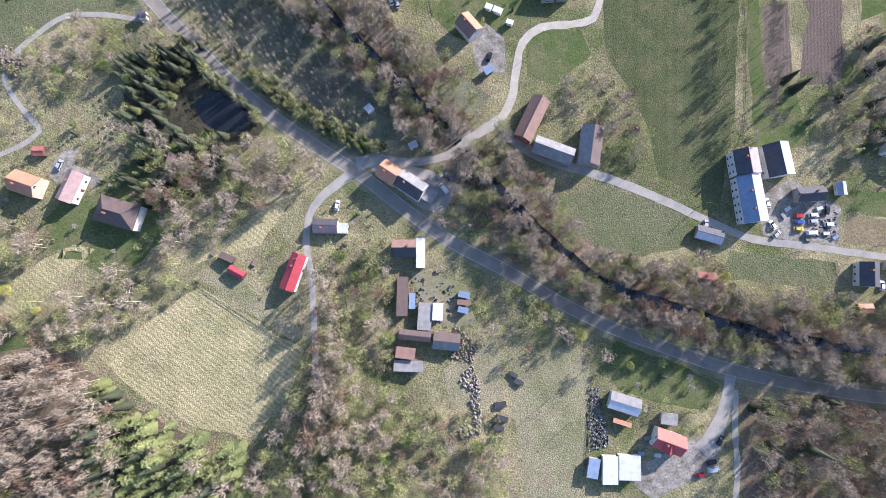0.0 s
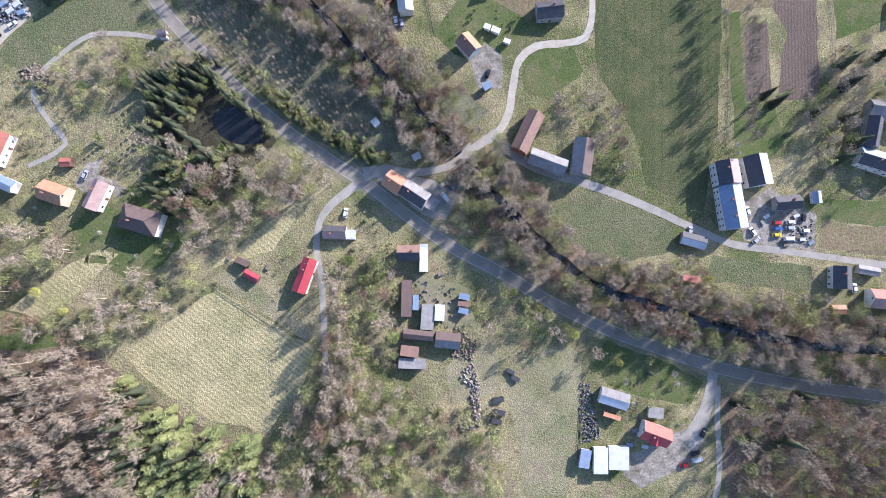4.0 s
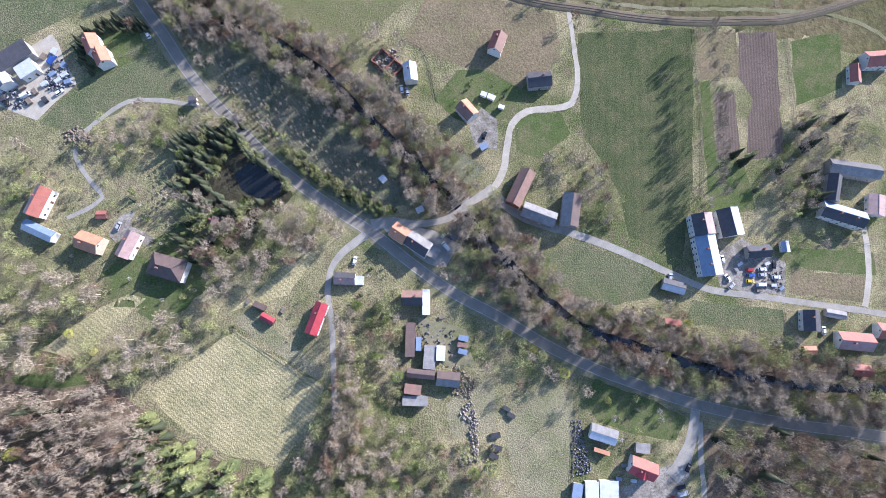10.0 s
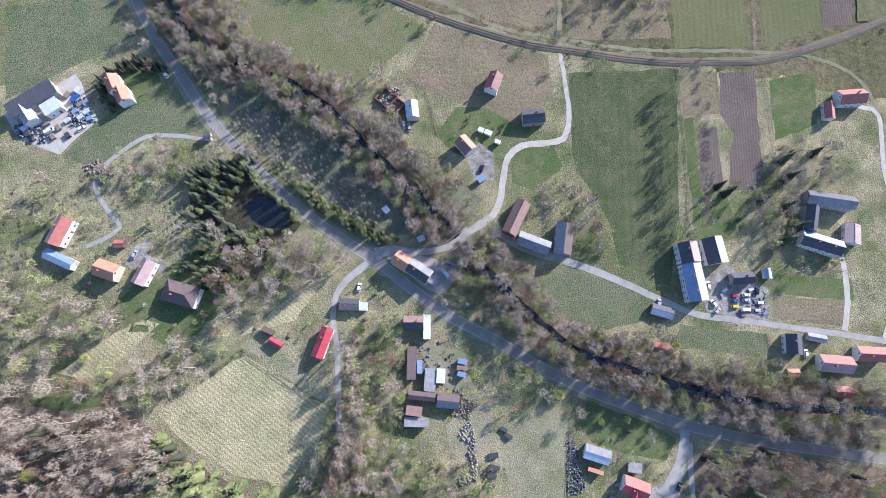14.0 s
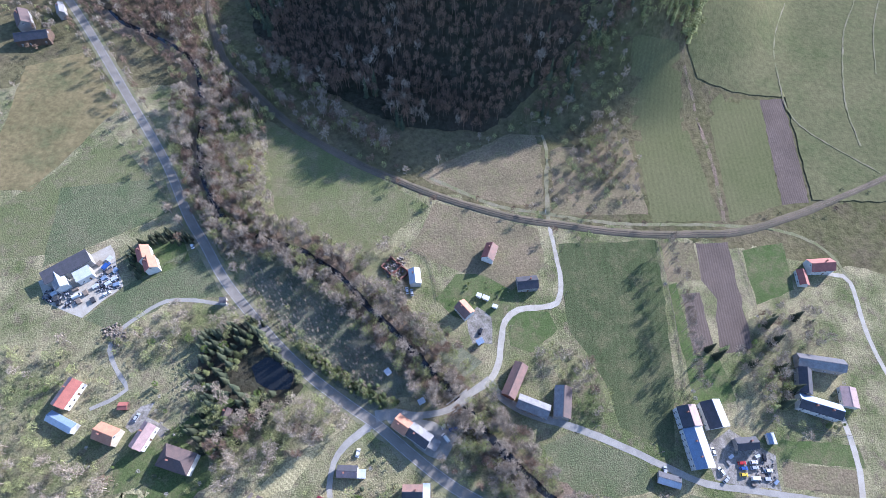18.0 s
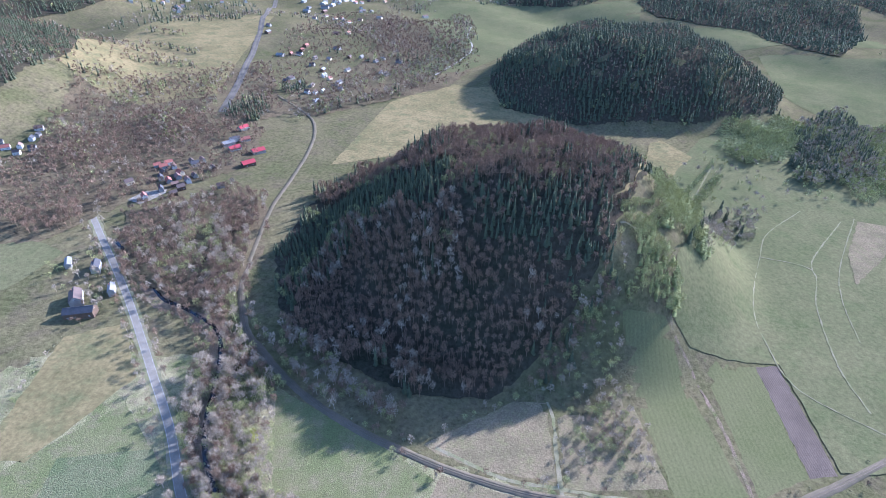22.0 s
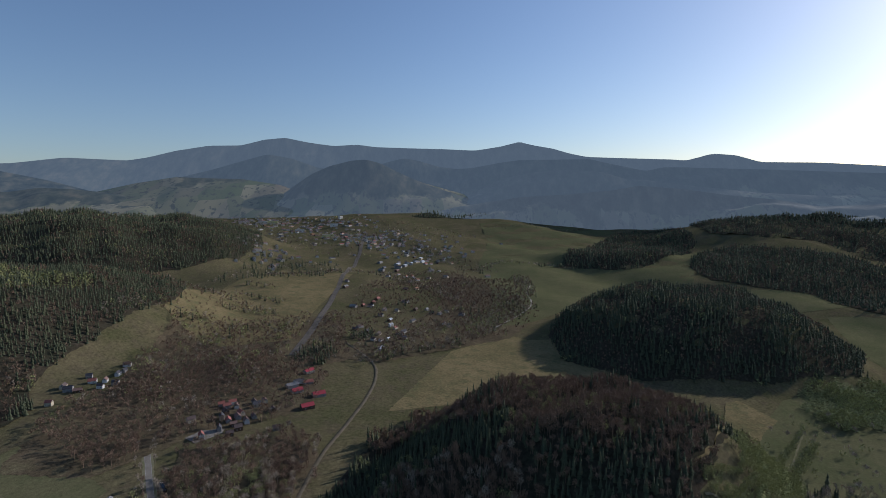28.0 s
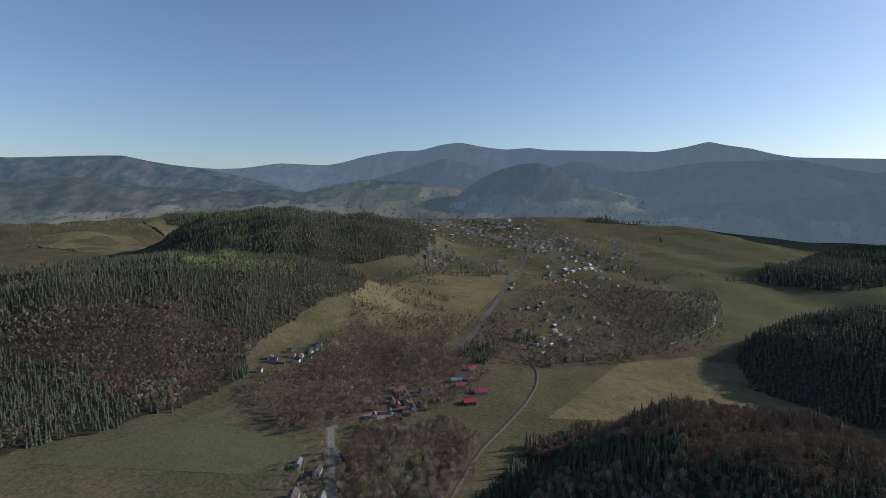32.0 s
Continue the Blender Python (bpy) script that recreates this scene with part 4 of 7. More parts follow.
house("workshop", 113.8, -98.3, 12.8, 7.2, 163, 3.6, 1.4, W_WHITE, R_GREY, "hall with a bright white metal roof", roof2=R_WHITE, cat="workshop", windows=3, chimneys=0)
house("shed", 112.9, -106.1, 7.7, 1.9, 163, 2.4, 0.3, W_WOOD, R_ORANGE, "narrow shed with an orange roof", style="shed", cat="shed", windows=0, chimneys=0)
# red roof: lit slope coloured paler, unlit slope a deeper red
red_house = house("house", 131.5, -113.6, 12.5, 8.4, 160, 4.6, 3.6, W_WHITE, R_TILE, "house with a steep red roof and gabled dormer", roof2=R_RED, windows=3)
for sgn in (-1, 1):
    bm = bmesh.new()
    slab(bm, [(sgn * 2.4, 4.5, 5.5), (0, 4.5, 8.0), (0, 0.2, 8.0), (sgn * 2.4, 1.2, 5.5)][::sgn], 0.16)
    part("dormer_roof", bm, R_RED, red_house)
bm = bmesh.new()
slab(bm, [(-2.1, 4.1, 2.5), (2.1, 4.1, 2.5), (2.1, 4.1, 5.6), (0, 4.1, 7.7), (-2.1, 4.1, 5.6)], 0.2)
part("dormer_wall", bm, W_WHITE, red_house)
house("workshop", 107.2, -124.7, 11.1, 6.4, 88, 3.2, 0.5, W_WHITE, R_WHITE, "workshop with a pale sheet roof", style="shed", cat="workshop", windows=2, chimneys=0)
house("workshop", 115.2, -123.8, 9.8, 8.8, 88, 3.4, 0.5, W_WHITE, R_WHITE, "workshop with a bluish white sheet roof", style="shed", cat="workshop", windows=2, chimneys=0)
house("shed", 100.4, -123.9, 7.9, 4.7, 79, 2.8, 0.4, W_GREY, R_BLUE, "shed with blue-grey sheet roof", style="shed", cat="shed", windows=1, chimneys=0)
house("shed", 132.6, -104.9, 6.7, 4.6, 173, 2.6, 0.4, W_GREY, R_GREY, "grey shed behind the red-roofed house", style="shed", cat="shed", windows=1, chimneys=0)
house("workshop", -168.0, 75.0, 25.0, 8.5, 37, 4.6, 1.0, W_GREY, R_DARK, "long workshop with a dark grey roof", style="shed", cat="workshop", windows=4, chimneys=0)
house("workshop", -169.8, 67.4, 11.0, 7.0, 127, 4.2, 1.2, W_WHITE, R_WHITE, "workshop wing with white roof", roof2=R_GREY, cat="workshop", windows=2, chimneys=0)
house("workshop", -158.6, 71.6, 8.9, 6.9, 37, 4.2, 0.5, W_WHITE, R_WHITE, "loading hall with white roof", style="shed", cat="workshop", windows=2, chimneys=0)
# orange roofs of house and wing, with shade painted as redder roof2 slopes
house("house", -129.8, 85.1, 9.2, 7.7, 117, 5.0, 3.0, W_WHITE, R_ORANGE, "house with an orange tiled roof behind hedges", roof2=R_TILE, windows=3, floors=2)
house("house", -124.7, 78.9, 8.4, 7.4, 117, 5.0, 2.8, W_WHITE, R_ORANGE, "orange-roofed wing of the hedged house", roof2=R_TILE, windows=3, floors=2)
house("hut", -82.4, 59.4, 3.8, 3.7, 97, 2.6, 0.8, W_WHITE, R_DARK, "small square hut beside the farm track", style="shed", cat="hut", windows=1, chimneys=0)
house("farmhouse", -258.3, 265.3, 17.0, 9.6, 120, 5.0, 3.6, W_GREY, R_BROWN, "roadside farmhouse with a brown roof", windows=4, floors=2)
house("barn", -245.7, 249.1, 22.0, 10.0, 11, 5.0, 3.2, W_WOOD, R_DARK, "long dark-roofed roadside barn", cat="barn", windows=4, chimneys=0)
house("house", -237.0, 277.6, 12.5, 5.5, 116, 5.0, 2.0, W_GREY, R_GREY, "narrow white house beside the road", windows=3)
house("shed", -291.4, 310.1, 14.0, 5.5, 120, 3.4, 1.6, W_GREY, R_GREY, "long grey shed beside the road", cat="shed", windows=2, chimneys=0)
house("house", -265.8, 306.7, 14.0, 7.4, 114, 4.6, 2.6, W_GREY, R_DARK, "white roadside house with dark roof", windows=3)

# ---- village, hamlet and town up the valley ----
ROOFS = [R_TILE, R_BROWN, R_DARK, R_ORANGE, R_GREY, R_RUST]


def cluster(center, spread, n, seed, turn=60, size=(9, 14), label="village house with a pitched roof up the valley", roofs=ROOFS, minimum=11.0):
    rng = random.Random(seed)
    put = []
    while len(put) < n:
        x, y = rng.gauss(center[0], spread[0]), rng.gauss(center[1], spread[1])
        if any(math.hypot(x - a, y - b) < minimum for a, b in put):
            minimum *= 0.985
            continue
        put.append((x, y))
        ln = rng.uniform(*size) * 0.85
        house("house", x, y, ln, ln * 0.68, turn + rng.choice((0, 0, 90)) + rng.uniform(-12, 12), rng.uniform(3.0, 4.4), rng.uniform(2.4, 3.4), rng.choice((W_WHITE, W_CREAM, W_GREY, W_GREY, W_WOOD)), rng.choice(roofs), label, windows=2 if y < 700 else 0, chimneys=rng.choice((0, 1)) if y < 1300 else 0, door=False)


cluster((-272, 486), (22, 26), 22, 3, 40, (9, 12), "small house with a brown or red roof in the roadside village", [R_TILE, R_BROWN, R_BROWN, R_DARK, R_RUST], 9)
cluster((-232, 580), (16, 30), 7, 4, 50, (12, 20), "house with a red roof in the roadside village", [R_TILE, R_RED, R_GREY, R_DARK])
cluster((-498, 545), (16, 34), 12, 5, 20, (9, 13), "house of the hamlet below the wooded hill", [R_BROWN, R_TILE, R_DARK, R_RUST])
cluster((-190, 850), (34, 50), 12, 6, 70, (10, 16), "house among trees up the valley", [R_GREY, R_BROWN, R_WHITE, R_DARK])
cluster((-150, 1010), (60, 60), 16, 7, 70, (10, 16), "house among trees up the valley", [R_GREY, R_BROWN, R_TILE, R_DARK])
cluster((-250, 1400), (70, 160), 26, 8, 70, (12, 20), "house at the edge of the town")
cluster((-560, 1980), (130, 150), 30, 9, 60, (14, 24), "house in the distant town", minimum=16)
cluster((-900, 2450), (170, 170), 45, 10, 60, (16, 30), "house in the distant town", minimum=18)
cluster((-1300, 2700), (160, 140), 28, 12, 60, (16, 28), "house in the distant town", minimum=18)
cluster((-350, 1700), (40, 120), 14, 13, 75, (14, 30), "long low building beside the railway", [R_GREY, R_WHITE, R_DARK])
W_YELLOW = mat("yellow_render", (0.72, 0.66, 0.32), (0.64, 0.58, 0.28), 0.1, 1, 0.1, world_space=False)
for q in ((-780, 2200, 55, 13, 30, W_YELLOW), (-1290, 2720, 60, 13, 20, W_YELLOW), (-1330, 2690, 40, 13, 20, W_WHITE), (-1010, 2430, 45, 14, 25, W_WHITE), (-820, 2300, 30, 12, 110, W_WHITE), (-930, 2830, 22, 14, 60, W_WHITE), (-890, 2600, 40, 12, 30, W_WHITE)):
    house("apartment_block", *q[:5], 15, 1.5, q[5], R_GREY, "long pale apartment block in the distant town", style="flat", cat="apartment block", windows=6, floors=4, chimneys=0)


def town(n, seed):
    """The many small houses of the distant town, as one: walls and gabled roofs."""
    rng = random.Random(seed)
    centres = ((-1560, 2840, 190, 90), (-1330, 2750, 110, 70), (-900, 2440, 150, 140), (-960, 2700, 130, 110), (-640, 2180, 120, 130), (-480, 2050, 110, 120), (-240, 1980, 90, 190), (-740, 1560, 70, 90))
    vs, walls, roofs = [], [], []
    for k in range(n):
        cx, cy, sx, sy = centres[k % len(centres)]
        x, y, t = rng.gauss(cx, sx), rng.gauss(cy, sy), radians(rng.choice((35, 125)) + rng.uniform(-15, 15))
        a, b, e = rng.uniform(4.5, 9), rng.uniform(3.5, 5), rng.uniform(3, 6)
        c, d, z = math.cos(t), math.sin(t), hz(x, y)
        i = len(vs)
        for u, v, h in ((-a, -b, -3), (a, -b, -3), (a, b, -3), (-a, b, -3), (-a, -b, e), (a, -b, e), (a, b, e), (-a, b, e), (-a, 0, e + 3), (a, 0, e + 3)):
            vs.append((x + u * c - v * d, y + u * d + v * c, z + h))
        walls += [(i, i + 1, i + 5, i + 4), (i + 2, i + 3, i + 7, i + 6), (i + 1, i + 2, i + 6, i + 9, i + 5), (i + 3, i, i + 4, i + 8, i + 7)]
        roofs += [(i + 4, i + 5, i + 9, i + 8), (i + 6, i + 7, i + 8, i + 9)]
    ob = mesh_object("town_houses", vs, walls + roofs, W_TOWN)
    ob.data.materials.append(R_TOWN)
    ob.data.polygons.foreach_set("material_index", [0] * len(walls) + [1] * len(roofs))
    return tagged(ob, "small pale houses with red and grey roofs crowding the distant town", "town", kind="stuff")


W_TOWN = mat("town_walls", (0.70, 0.66, 0.58), (0.45, 0.41, 0.34), 0.02, 0.3, 0.2)
R_TOWN = mat("town_roofs", (0.34, 0.17, 0.13), (0.22, 0.21, 0.21), 0.03, 0.3, 0.3)
town(420, 21)


# ---- trees ----
def tri_prism(p0, p1, r0, r1, k=5):
    """Vertices and triangles of a tapered stem."""
    p0, p1 = np.array(p0, float), np.array(p1, float)
    d = p1 - p0
    d /= np.linalg.norm(d)
    s = np.cross(d, (0, 0, 1.0) if abs(d[2]) < 0.9 else (1.0, 0, 0))
    s /= np.linalg.norm(s)
    u = np.cross(d, s)
    a = np.arange(k) * 2 * math.pi / k
    ring = np.cos(a)[:, None] * s + np.sin(a)[:, None] * u
    v = np.concatenate([p0 + ring * r0, p1 + ring * r1])
    i = np.arange(k)
    j = (i + 1) % k
    t = np.concatenate([np.stack([i, j, j + k], 1), np.stack([i, j + k, i + k], 1)])
    return v, t


def join(pieces):
    vs, ts, n = [], [], 0
    for v, t in pieces:
        vs.append(v)
        ts.append(t + n)
        n += len(v)
    return np.concatenate(vs), np.concatenate(ts)


def twigs(rng, n, h, r, low, length, width, lumps=40, puff=0.26):
    """Fine slivers in rounded puffs that fill an uneven, broken crown."""
    d = rng.normal(size=(lumps, 3))
    d /= np.linalg.norm(d, axis=1)[:, None]
    d[:, 2] = np.where(d[:, 2] < -0.25, -d[:, 2], d[:, 2])
    mid, half = (h + low) / 2, (h - low) / 2
    heart = d * np.array([r, r, half]) * (rng.uniform(0.2, 1.0, lumps) ** 0.55 * (1 - puff * 0.6))[:, None]
    k = rng.randint(0, lumps, n)
    o = rng.normal(size=(n, 3))
    o /= np.linalg.norm(o, axis=1)[:, None]
    size = (puff * r * rng.uniform(0.6, 1.25, lumps))[k][:, None]
    e = heart[k] + o * size * (rng.uniform(0.1, 1.0, n) ** 0.5)[:, None] + (0, 0, mid)
    out = heart[k] / np.array([r, r, half])
    way = o * 0.7 + out * 0.5 + rng.normal(size=(n, 3)) * 0.35 + (0, 0, 0.35)
    way /= np.linalg.norm(way, axis=1)[:, None]
    ln = length * rng.uniform(0.6, 1.3, n)
    s = np.cross(way, rng.normal(size=(n, 3)))
    s /= np.linalg.norm(s, axis=1)[:, None]
    w = width * rng.uniform(0.6, 1.4, n)
    v = np.stack([e - way * ln[:, None] * 0.6 - s * w[:, None], e - way * ln[:, None] * 0.6 + s * w[:, None], e + way * ln[:, None] * 0.4], 1).reshape(-1, 3)
    return v, np.arange(3 * n).reshape(-1, 3)


def leaves(rng, n, h, r, low, size):
    d = rng.normal(size=(n, 3))
    d /= np.linalg.norm(d, axis=1)[:, None]
    axes = rng.normal(size=(8, 3))
    axes /= np.linalg.norm(axes, axis=1)[:, None]
    reach = 0.6 + 0.45 * np.clip((d @ axes.T).max(1), 0, 1) ** 3
    e = d * np.array([r, r, (h - low) / 2]) * (reach * rng.uniform(0.5, 1.0, n) ** 0.6)[:, None] + (0, 0, (h + low) / 2)
    a, b = rng.normal(size=(n, 3)), rng.normal(size=(n, 3))
    a /= np.linalg.norm(a, axis=1)[:, None]
    b -= a * (a * b).sum(1)[:, None]
    b /= np.linalg.norm(b, axis=1)[:, None]
    k = size * rng.uniform(0.6, 1.4, n)[:, None]
    v = np.stack([e - a * k, e + b * k * 0.6, e + a * k], 1).reshape(-1, 3)
    return v, np.arange(3 * n).reshape(-1, 3)


def bare_stem(rng, h, r, low, limbs=17):
    """A trunk that forks into long pale limbs, each with two boughs."""
    top = (rng.uniform(-0.3, 0.3), rng.uniform(-0.3, 0.3), h * 0.7)
    out = [tri_prism((0, 0, -0.6), top, 0.02 * h + 0.08, 0.07)]
    for k in range(limbs):
        a, z = rng.uniform(0, 6.28), low + (h - low) * rng.uniform(0.0, 0.55)
        reach = r * rng.uniform(0.5, 0.9)
        q = np.array((math.cos(a) * reach, math.sin(a) * reach, min(h * 0.93, z + (h - low) * rng.uniform(0.2, 0.5))))
        out.append(tri_prism((0, 0, z * 0.9), q, 0.10, 0.04, 3))
        for b_ in range(2):
            m = q * rng.uniform(0.45, 0.8) + np.array((0, 0, z * 0.9)) * 0.25
            e = q + rng.normal(size=3) * (r * 0.22, r * 0.22, 0.8) + (0, 0, 0.5)
            out.append(tri_prism(m, e, 0.05, 0.02, 3))
    return join(out)


def conifer(rng, h, r, tiers, blades, droop=0.35, width=0.16):
    """Whorls of drooping boughs, each a folded tapering blade."""
    out = [tri_prism((0, 0, 0.05 * h), (0, 0, h), 0.07, 0.02, 3)]
    for k in range(tiers):
        f = k / (tiers - 1)
        z, rr = h * (0.10 + 0.88 * f), r * (1 - f) ** 0.85 + 0.12
        n = max(4, int(blades * (1 - 0.55 * f)))
        a = np.arange(n) * 2 * math.pi / n + rng.uniform(0, 6.28) + rng.uniform(-0.25, 0.25, n)
        ln = rr * rng.uniform(0.7, 1.12, n)
        w = ln * width * 2 + 0.08
        ca, sa = np.cos(a), np.sin(a)
        tip = np.stack([ca * ln, sa * ln, z - ln * droop * rng.uniform(0.6, 1.4, n)], 1)
        root = np.stack([ca * 0.0, sa * 0.0, np.full(n, z + 0.12 * rr)], 1)
        side = np.stack([-sa, ca, 0 * a], 1) * w[:, None]
        mid = root * 0.45 + tip * 0.55
        v = np.stack([root, mid + side - (0, 0, 0.05 * rr), tip, mid - side - (0, 0, 0.05 * rr)], 1).reshape(-1, 3)
        b = np.arange(n)[:, None] * 4
        out.append((v, np.concatenate([b + (0, 1, 2), b + (0, 2, 3)])))
    return join(out)


def spire(rng, h, r, tiers, k=6):
    """A distant spruce: overlapping skirts of boughs with ragged hems."""
    out = [tri_prism((0, 0, -0.6), (0, 0, h * 0.3), 0.25, 0.2, 3)]
    for i in range(tiers):
        f = i / tiers
        z, rr = h * (0.10 + 0.86 * f), r * (1 - f) ** 0.9 + 0.15
        a = np.arange(k) * 2 * math.pi / k + rng.uniform(0, 6.28)
        q = rr * rng.uniform(0.6, 1.2, k)
        ring = np.stack([np.cos(a) * q, np.sin(a) * q, z - rng.uniform(0.0, 0.09, k) * h], 1)
        v = np.concatenate([[(0, 0, z + h * 0.9 / tiers * rng.uniform(0.95, 1.2))], ring])
        t = np.array([(0, 1 + n, 1 + (n + 1) % k) for n in range(k)])
        out.append((v, t))
    return join(out)


def tree_mat(name, a, b_, vary=0.3, island=False, small=0.6):
    return mat(name, a, b_, 0.08, small, 0.25, rough=0.95, vary=vary, spec=0.15, island=island)


T_BARK = tree_mat("grey_bark", (0.36, 0.30, 0.245), (0.26, 0.215, 0.17))
T_TWIG = tree_mat("bare_twigs", (0.43, 0.355, 0.265), (0.33, 0.27, 0.20), 0.4, True)
T_RUST = tree_mat("rusty_twigs", (0.275, 0.185, 0.125), (0.19, 0.13, 0.09), 0.35, True)
T_BUD = tree_mat("budding_twigs", (0.36, 0.36, 0.15), (0.28, 0.29, 0.12), 0.4, True)
T_YELLOW = tree_mat("yellow_blossom", (0.46, 0.44, 0.10), (0.38, 0.39, 0.09), 0.2)
T_GREEN = tree_mat("fresh_leaves", (0.20, 0.26, 0.065), (0.15, 0.21, 0.05), 0.25)
T_SPRUCE = tree_mat("spruce_needles", (0.052, 0.062, 0.036), (0.076, 0.082, 0.044), 0.45)
T_PINE = tree_mat("pine_needles", (0.20, 0.21, 0.08), (0.10, 0.12, 0.048), 0.55)
T_BUSH = tree_mat("scrub", (0.29, 0.26, 0.15), (0.22, 0.21, 0.12), 0.5, True)
T_BLOSSOM = tree_mat("white_blossom", (0.45, 0.42, 0.38), (0.36, 0.34, 0.30), 0.2)


def as_mesh(name, v, t, material):
    me = bpy.data.meshes.new(name)
    me.from_pydata(v.tolist(), [], t.tolist())
    me.materials.append(material)
    return me


RNG = np.random.RandomState(5)
KINDS = {}


def make_kind(key, label, crown_name, crown_mat, build, n=4):
    """A few variants of one kind of tree, as shared meshes: stem and crown."""
    KINDS[key] = (label, crown_name, [(as_mesh("trunk", *s, T_BARK), as_mesh(crown_name, *c, crown_mat)) for s, c in (build() for _ in range(n))])


def stem_only(h):
    return tri_prism((0, 0, -0.6), (0, 0, h * 0.9), 0.02 * h + 0.05, 0.03)


make_kind("bare", "bare broadleaf tree with grey-brown twigs", "crown", T_TWIG, lambda: (bare_stem(RNG, 11, 3.3, 3.0), twigs(RNG, 1400, 12, 4.1, 3.4, 1.15, 0.034, 42)), 5)
make_kind("rust", "bare broadleaf tree with rusty brown twigs", "crown", T_RUST, lambda: (bare_stem(RNG, 11, 3.1, 3.0), twigs(RNG, 1700, 12, 3.7, 3.0, 1.15, 0.034, 46)), 3)
make_kind("bud", "broadleaf tree with yellowish opening buds", "crown", T_BUD, lambda: (bare_stem(RNG, 10, 3.8, 2.2), join([twigs(RNG, 900, 10, 3.8, 1.8, 1.1, 0.036, 34), leaves(RNG, 1100, 10, 3.8, 1.8, 0.16)])), 4)
make_kind("yellow", "tree in bright yellow-green spring leaf", "crown", T_YELLOW, lambda: (bare_stem(RNG, 8, 3.4, 2), leaves(RNG, 3200, 8.5, 3.6, 1.4, 0.18)), 2)
make_kind("green", "tree in fresh green spring leaf", "crown", T_GREEN, lambda: (bare_stem(RNG, 8, 3, 2), leaves(RNG, 2800, 8, 3.2, 1.2, 0.18)), 3)
make_kind("spruce", "dark green spruce with drooping boughs", "crown", T_SPRUCE, lambda: (stem_only(14), conifer(RNG, 14, 3.0, 15, 12)), 4)
make_kind("pine", "young pale green pine in sunlight", "crown", T_PINE, lambda: (stem_only(9), join([conifer(RNG, 9, 2.6, 10, 10, 0.1), leaves(RNG, 260, 9, 2.2, 2.0, 0.3)])), 4)
make_kind("bush", "leafless brown-green bush of fine twigs", "foliage", T_BUSH, lambda: (tri_prism((0, 0, -0.4), (0.1, 0, 1.6), 0.09, 0.03), join([twigs(RNG, 700, 3.2, 2.0, 0.1, 0.7, 0.028, 22), leaves(RNG, 420, 3.0, 1.9, 0.2, 0.12)])), 4)
make_kind("blossom", "small fruit tree in pale blossom", "crown", T_BLOSSOM, lambda: (bare_stem(RNG, 5, 2.2, 1.4, 6), join([twigs(RNG, 200, 5.4, 2.3, 1.2, 1.0, 0.05), leaves(RNG, 260, 5.4, 2.3, 1.2, 0.2)])), 2)
make_kind("fruit", "small bare orchard tree in a row", "crown", T_TWIG, lambda: (bare_stem(RNG, 4.5, 1.9, 1.2, 6), twigs(RNG, 420, 5.2, 1.3, 1.0, 0.8, 0.026, 18)), 3)

TREE_NAMES = {"bare": "bare_tree", "rust": "rusty_tree", "bud": "budding_tree", "yellow": "yellow_tree", "green": "leafy_tree", "spruce": "spruce_tree", "pine": "pine_tree", "bush": "bush", "blossom": "blossom_tree", "fruit": "orchard_tree"}
COUNT = {}
FAR = {}
LIMIT = {"bare": 280, "rust": 90, "bud": 150, "yellow": 40, "green": 44, "spruce": 140, "pine": 110, "bush": 160, "blossom": 40, "fruit": 96}


def inside(x, y, poly):
    hit = False
    for (x0, y0), (x1, y1) in zip(poly, poly[1:] + poly[:1]):
        if (y0 > y) != (y1 > y) and x < (x1 - x0) * (y - y0) / (y1 - y0) + x0:
            hit = not hit
    return hit


WAYS = [(smooth(p, 6.0), w) for p, w in ((MAIN, 4.6), (LANE, 2.8), (BRIDGE_ROAD, 4.2), (TRACK, 3.2), (VILLAGE_LANE, 3.8), (STREAM, 2.5), (RAIL, 4.5), (FAR_RAIL, 5.0), (FAR_ROAD, 9.0), (FARM_TRACK, 3.4))]


def clear(x, y, gap=0.0):
    for poly in NO_TREES:
        if inside(x, y, poly):
            return False
    for c, w in WAYS:
        if ((c[:, 0] - x) ** 2 + (c[:, 1] - y) ** 2).min() < (w + gap) ** 2:
            return False
    for hx, hy, r, turn, a, b in KEEP_OUT:
        dx, dy = x - hx, y - hy
        if dx * dx + dy * dy < (r + 2) ** 2:
            c, s = math.cos(radians(turn)), math.sin(radians(turn))
            if abs(dx * c + dy * s) < a + gap and abs(-dx * s + dy * c) < b + gap:
                return False
    return True


def plant(key, x, y, scale, turn, tall=1.0):
    """One tree: a thing of its own near the village, else part of the joined wood of its kind."""
    if COUNT.get(key, 0) < LIMIT[key] and -150 < x < 260 and -125 < y < 130:
        COUNT[key] = COUNT.get(key, 0) + 1
        label, crown, variants = KINDS[key]
        st, cr = variants[COUNT[key] % len(variants)]
        ob = new(TREE_NAMES[key])
        ob.matrix_world = Matrix.Translation((x, y, hz(x, y))) @ Matrix.Rotation(turn, 4, "Z") @ Matrix.Diagonal((scale, scale, scale * tall, 1))
        tagged(ob, label, "bush" if key == "bush" else "tree", group=TREE_NAMES[key] + "s round the village")
        shared("trunk", st, ob)
        shared(crown, cr, ob)
    else:
        FAR.setdefault(key, []).append((x, y, scale, turn, tall))


def clump(x, y):
    """A smooth patchiness from 0 to 1."""
    return 0.5 + 0.25 * (math.sin(x / 19 + 1.7 * math.sin(y / 31)) + math.sin(y / 23 + 1.5 * math.sin(x / 27)))


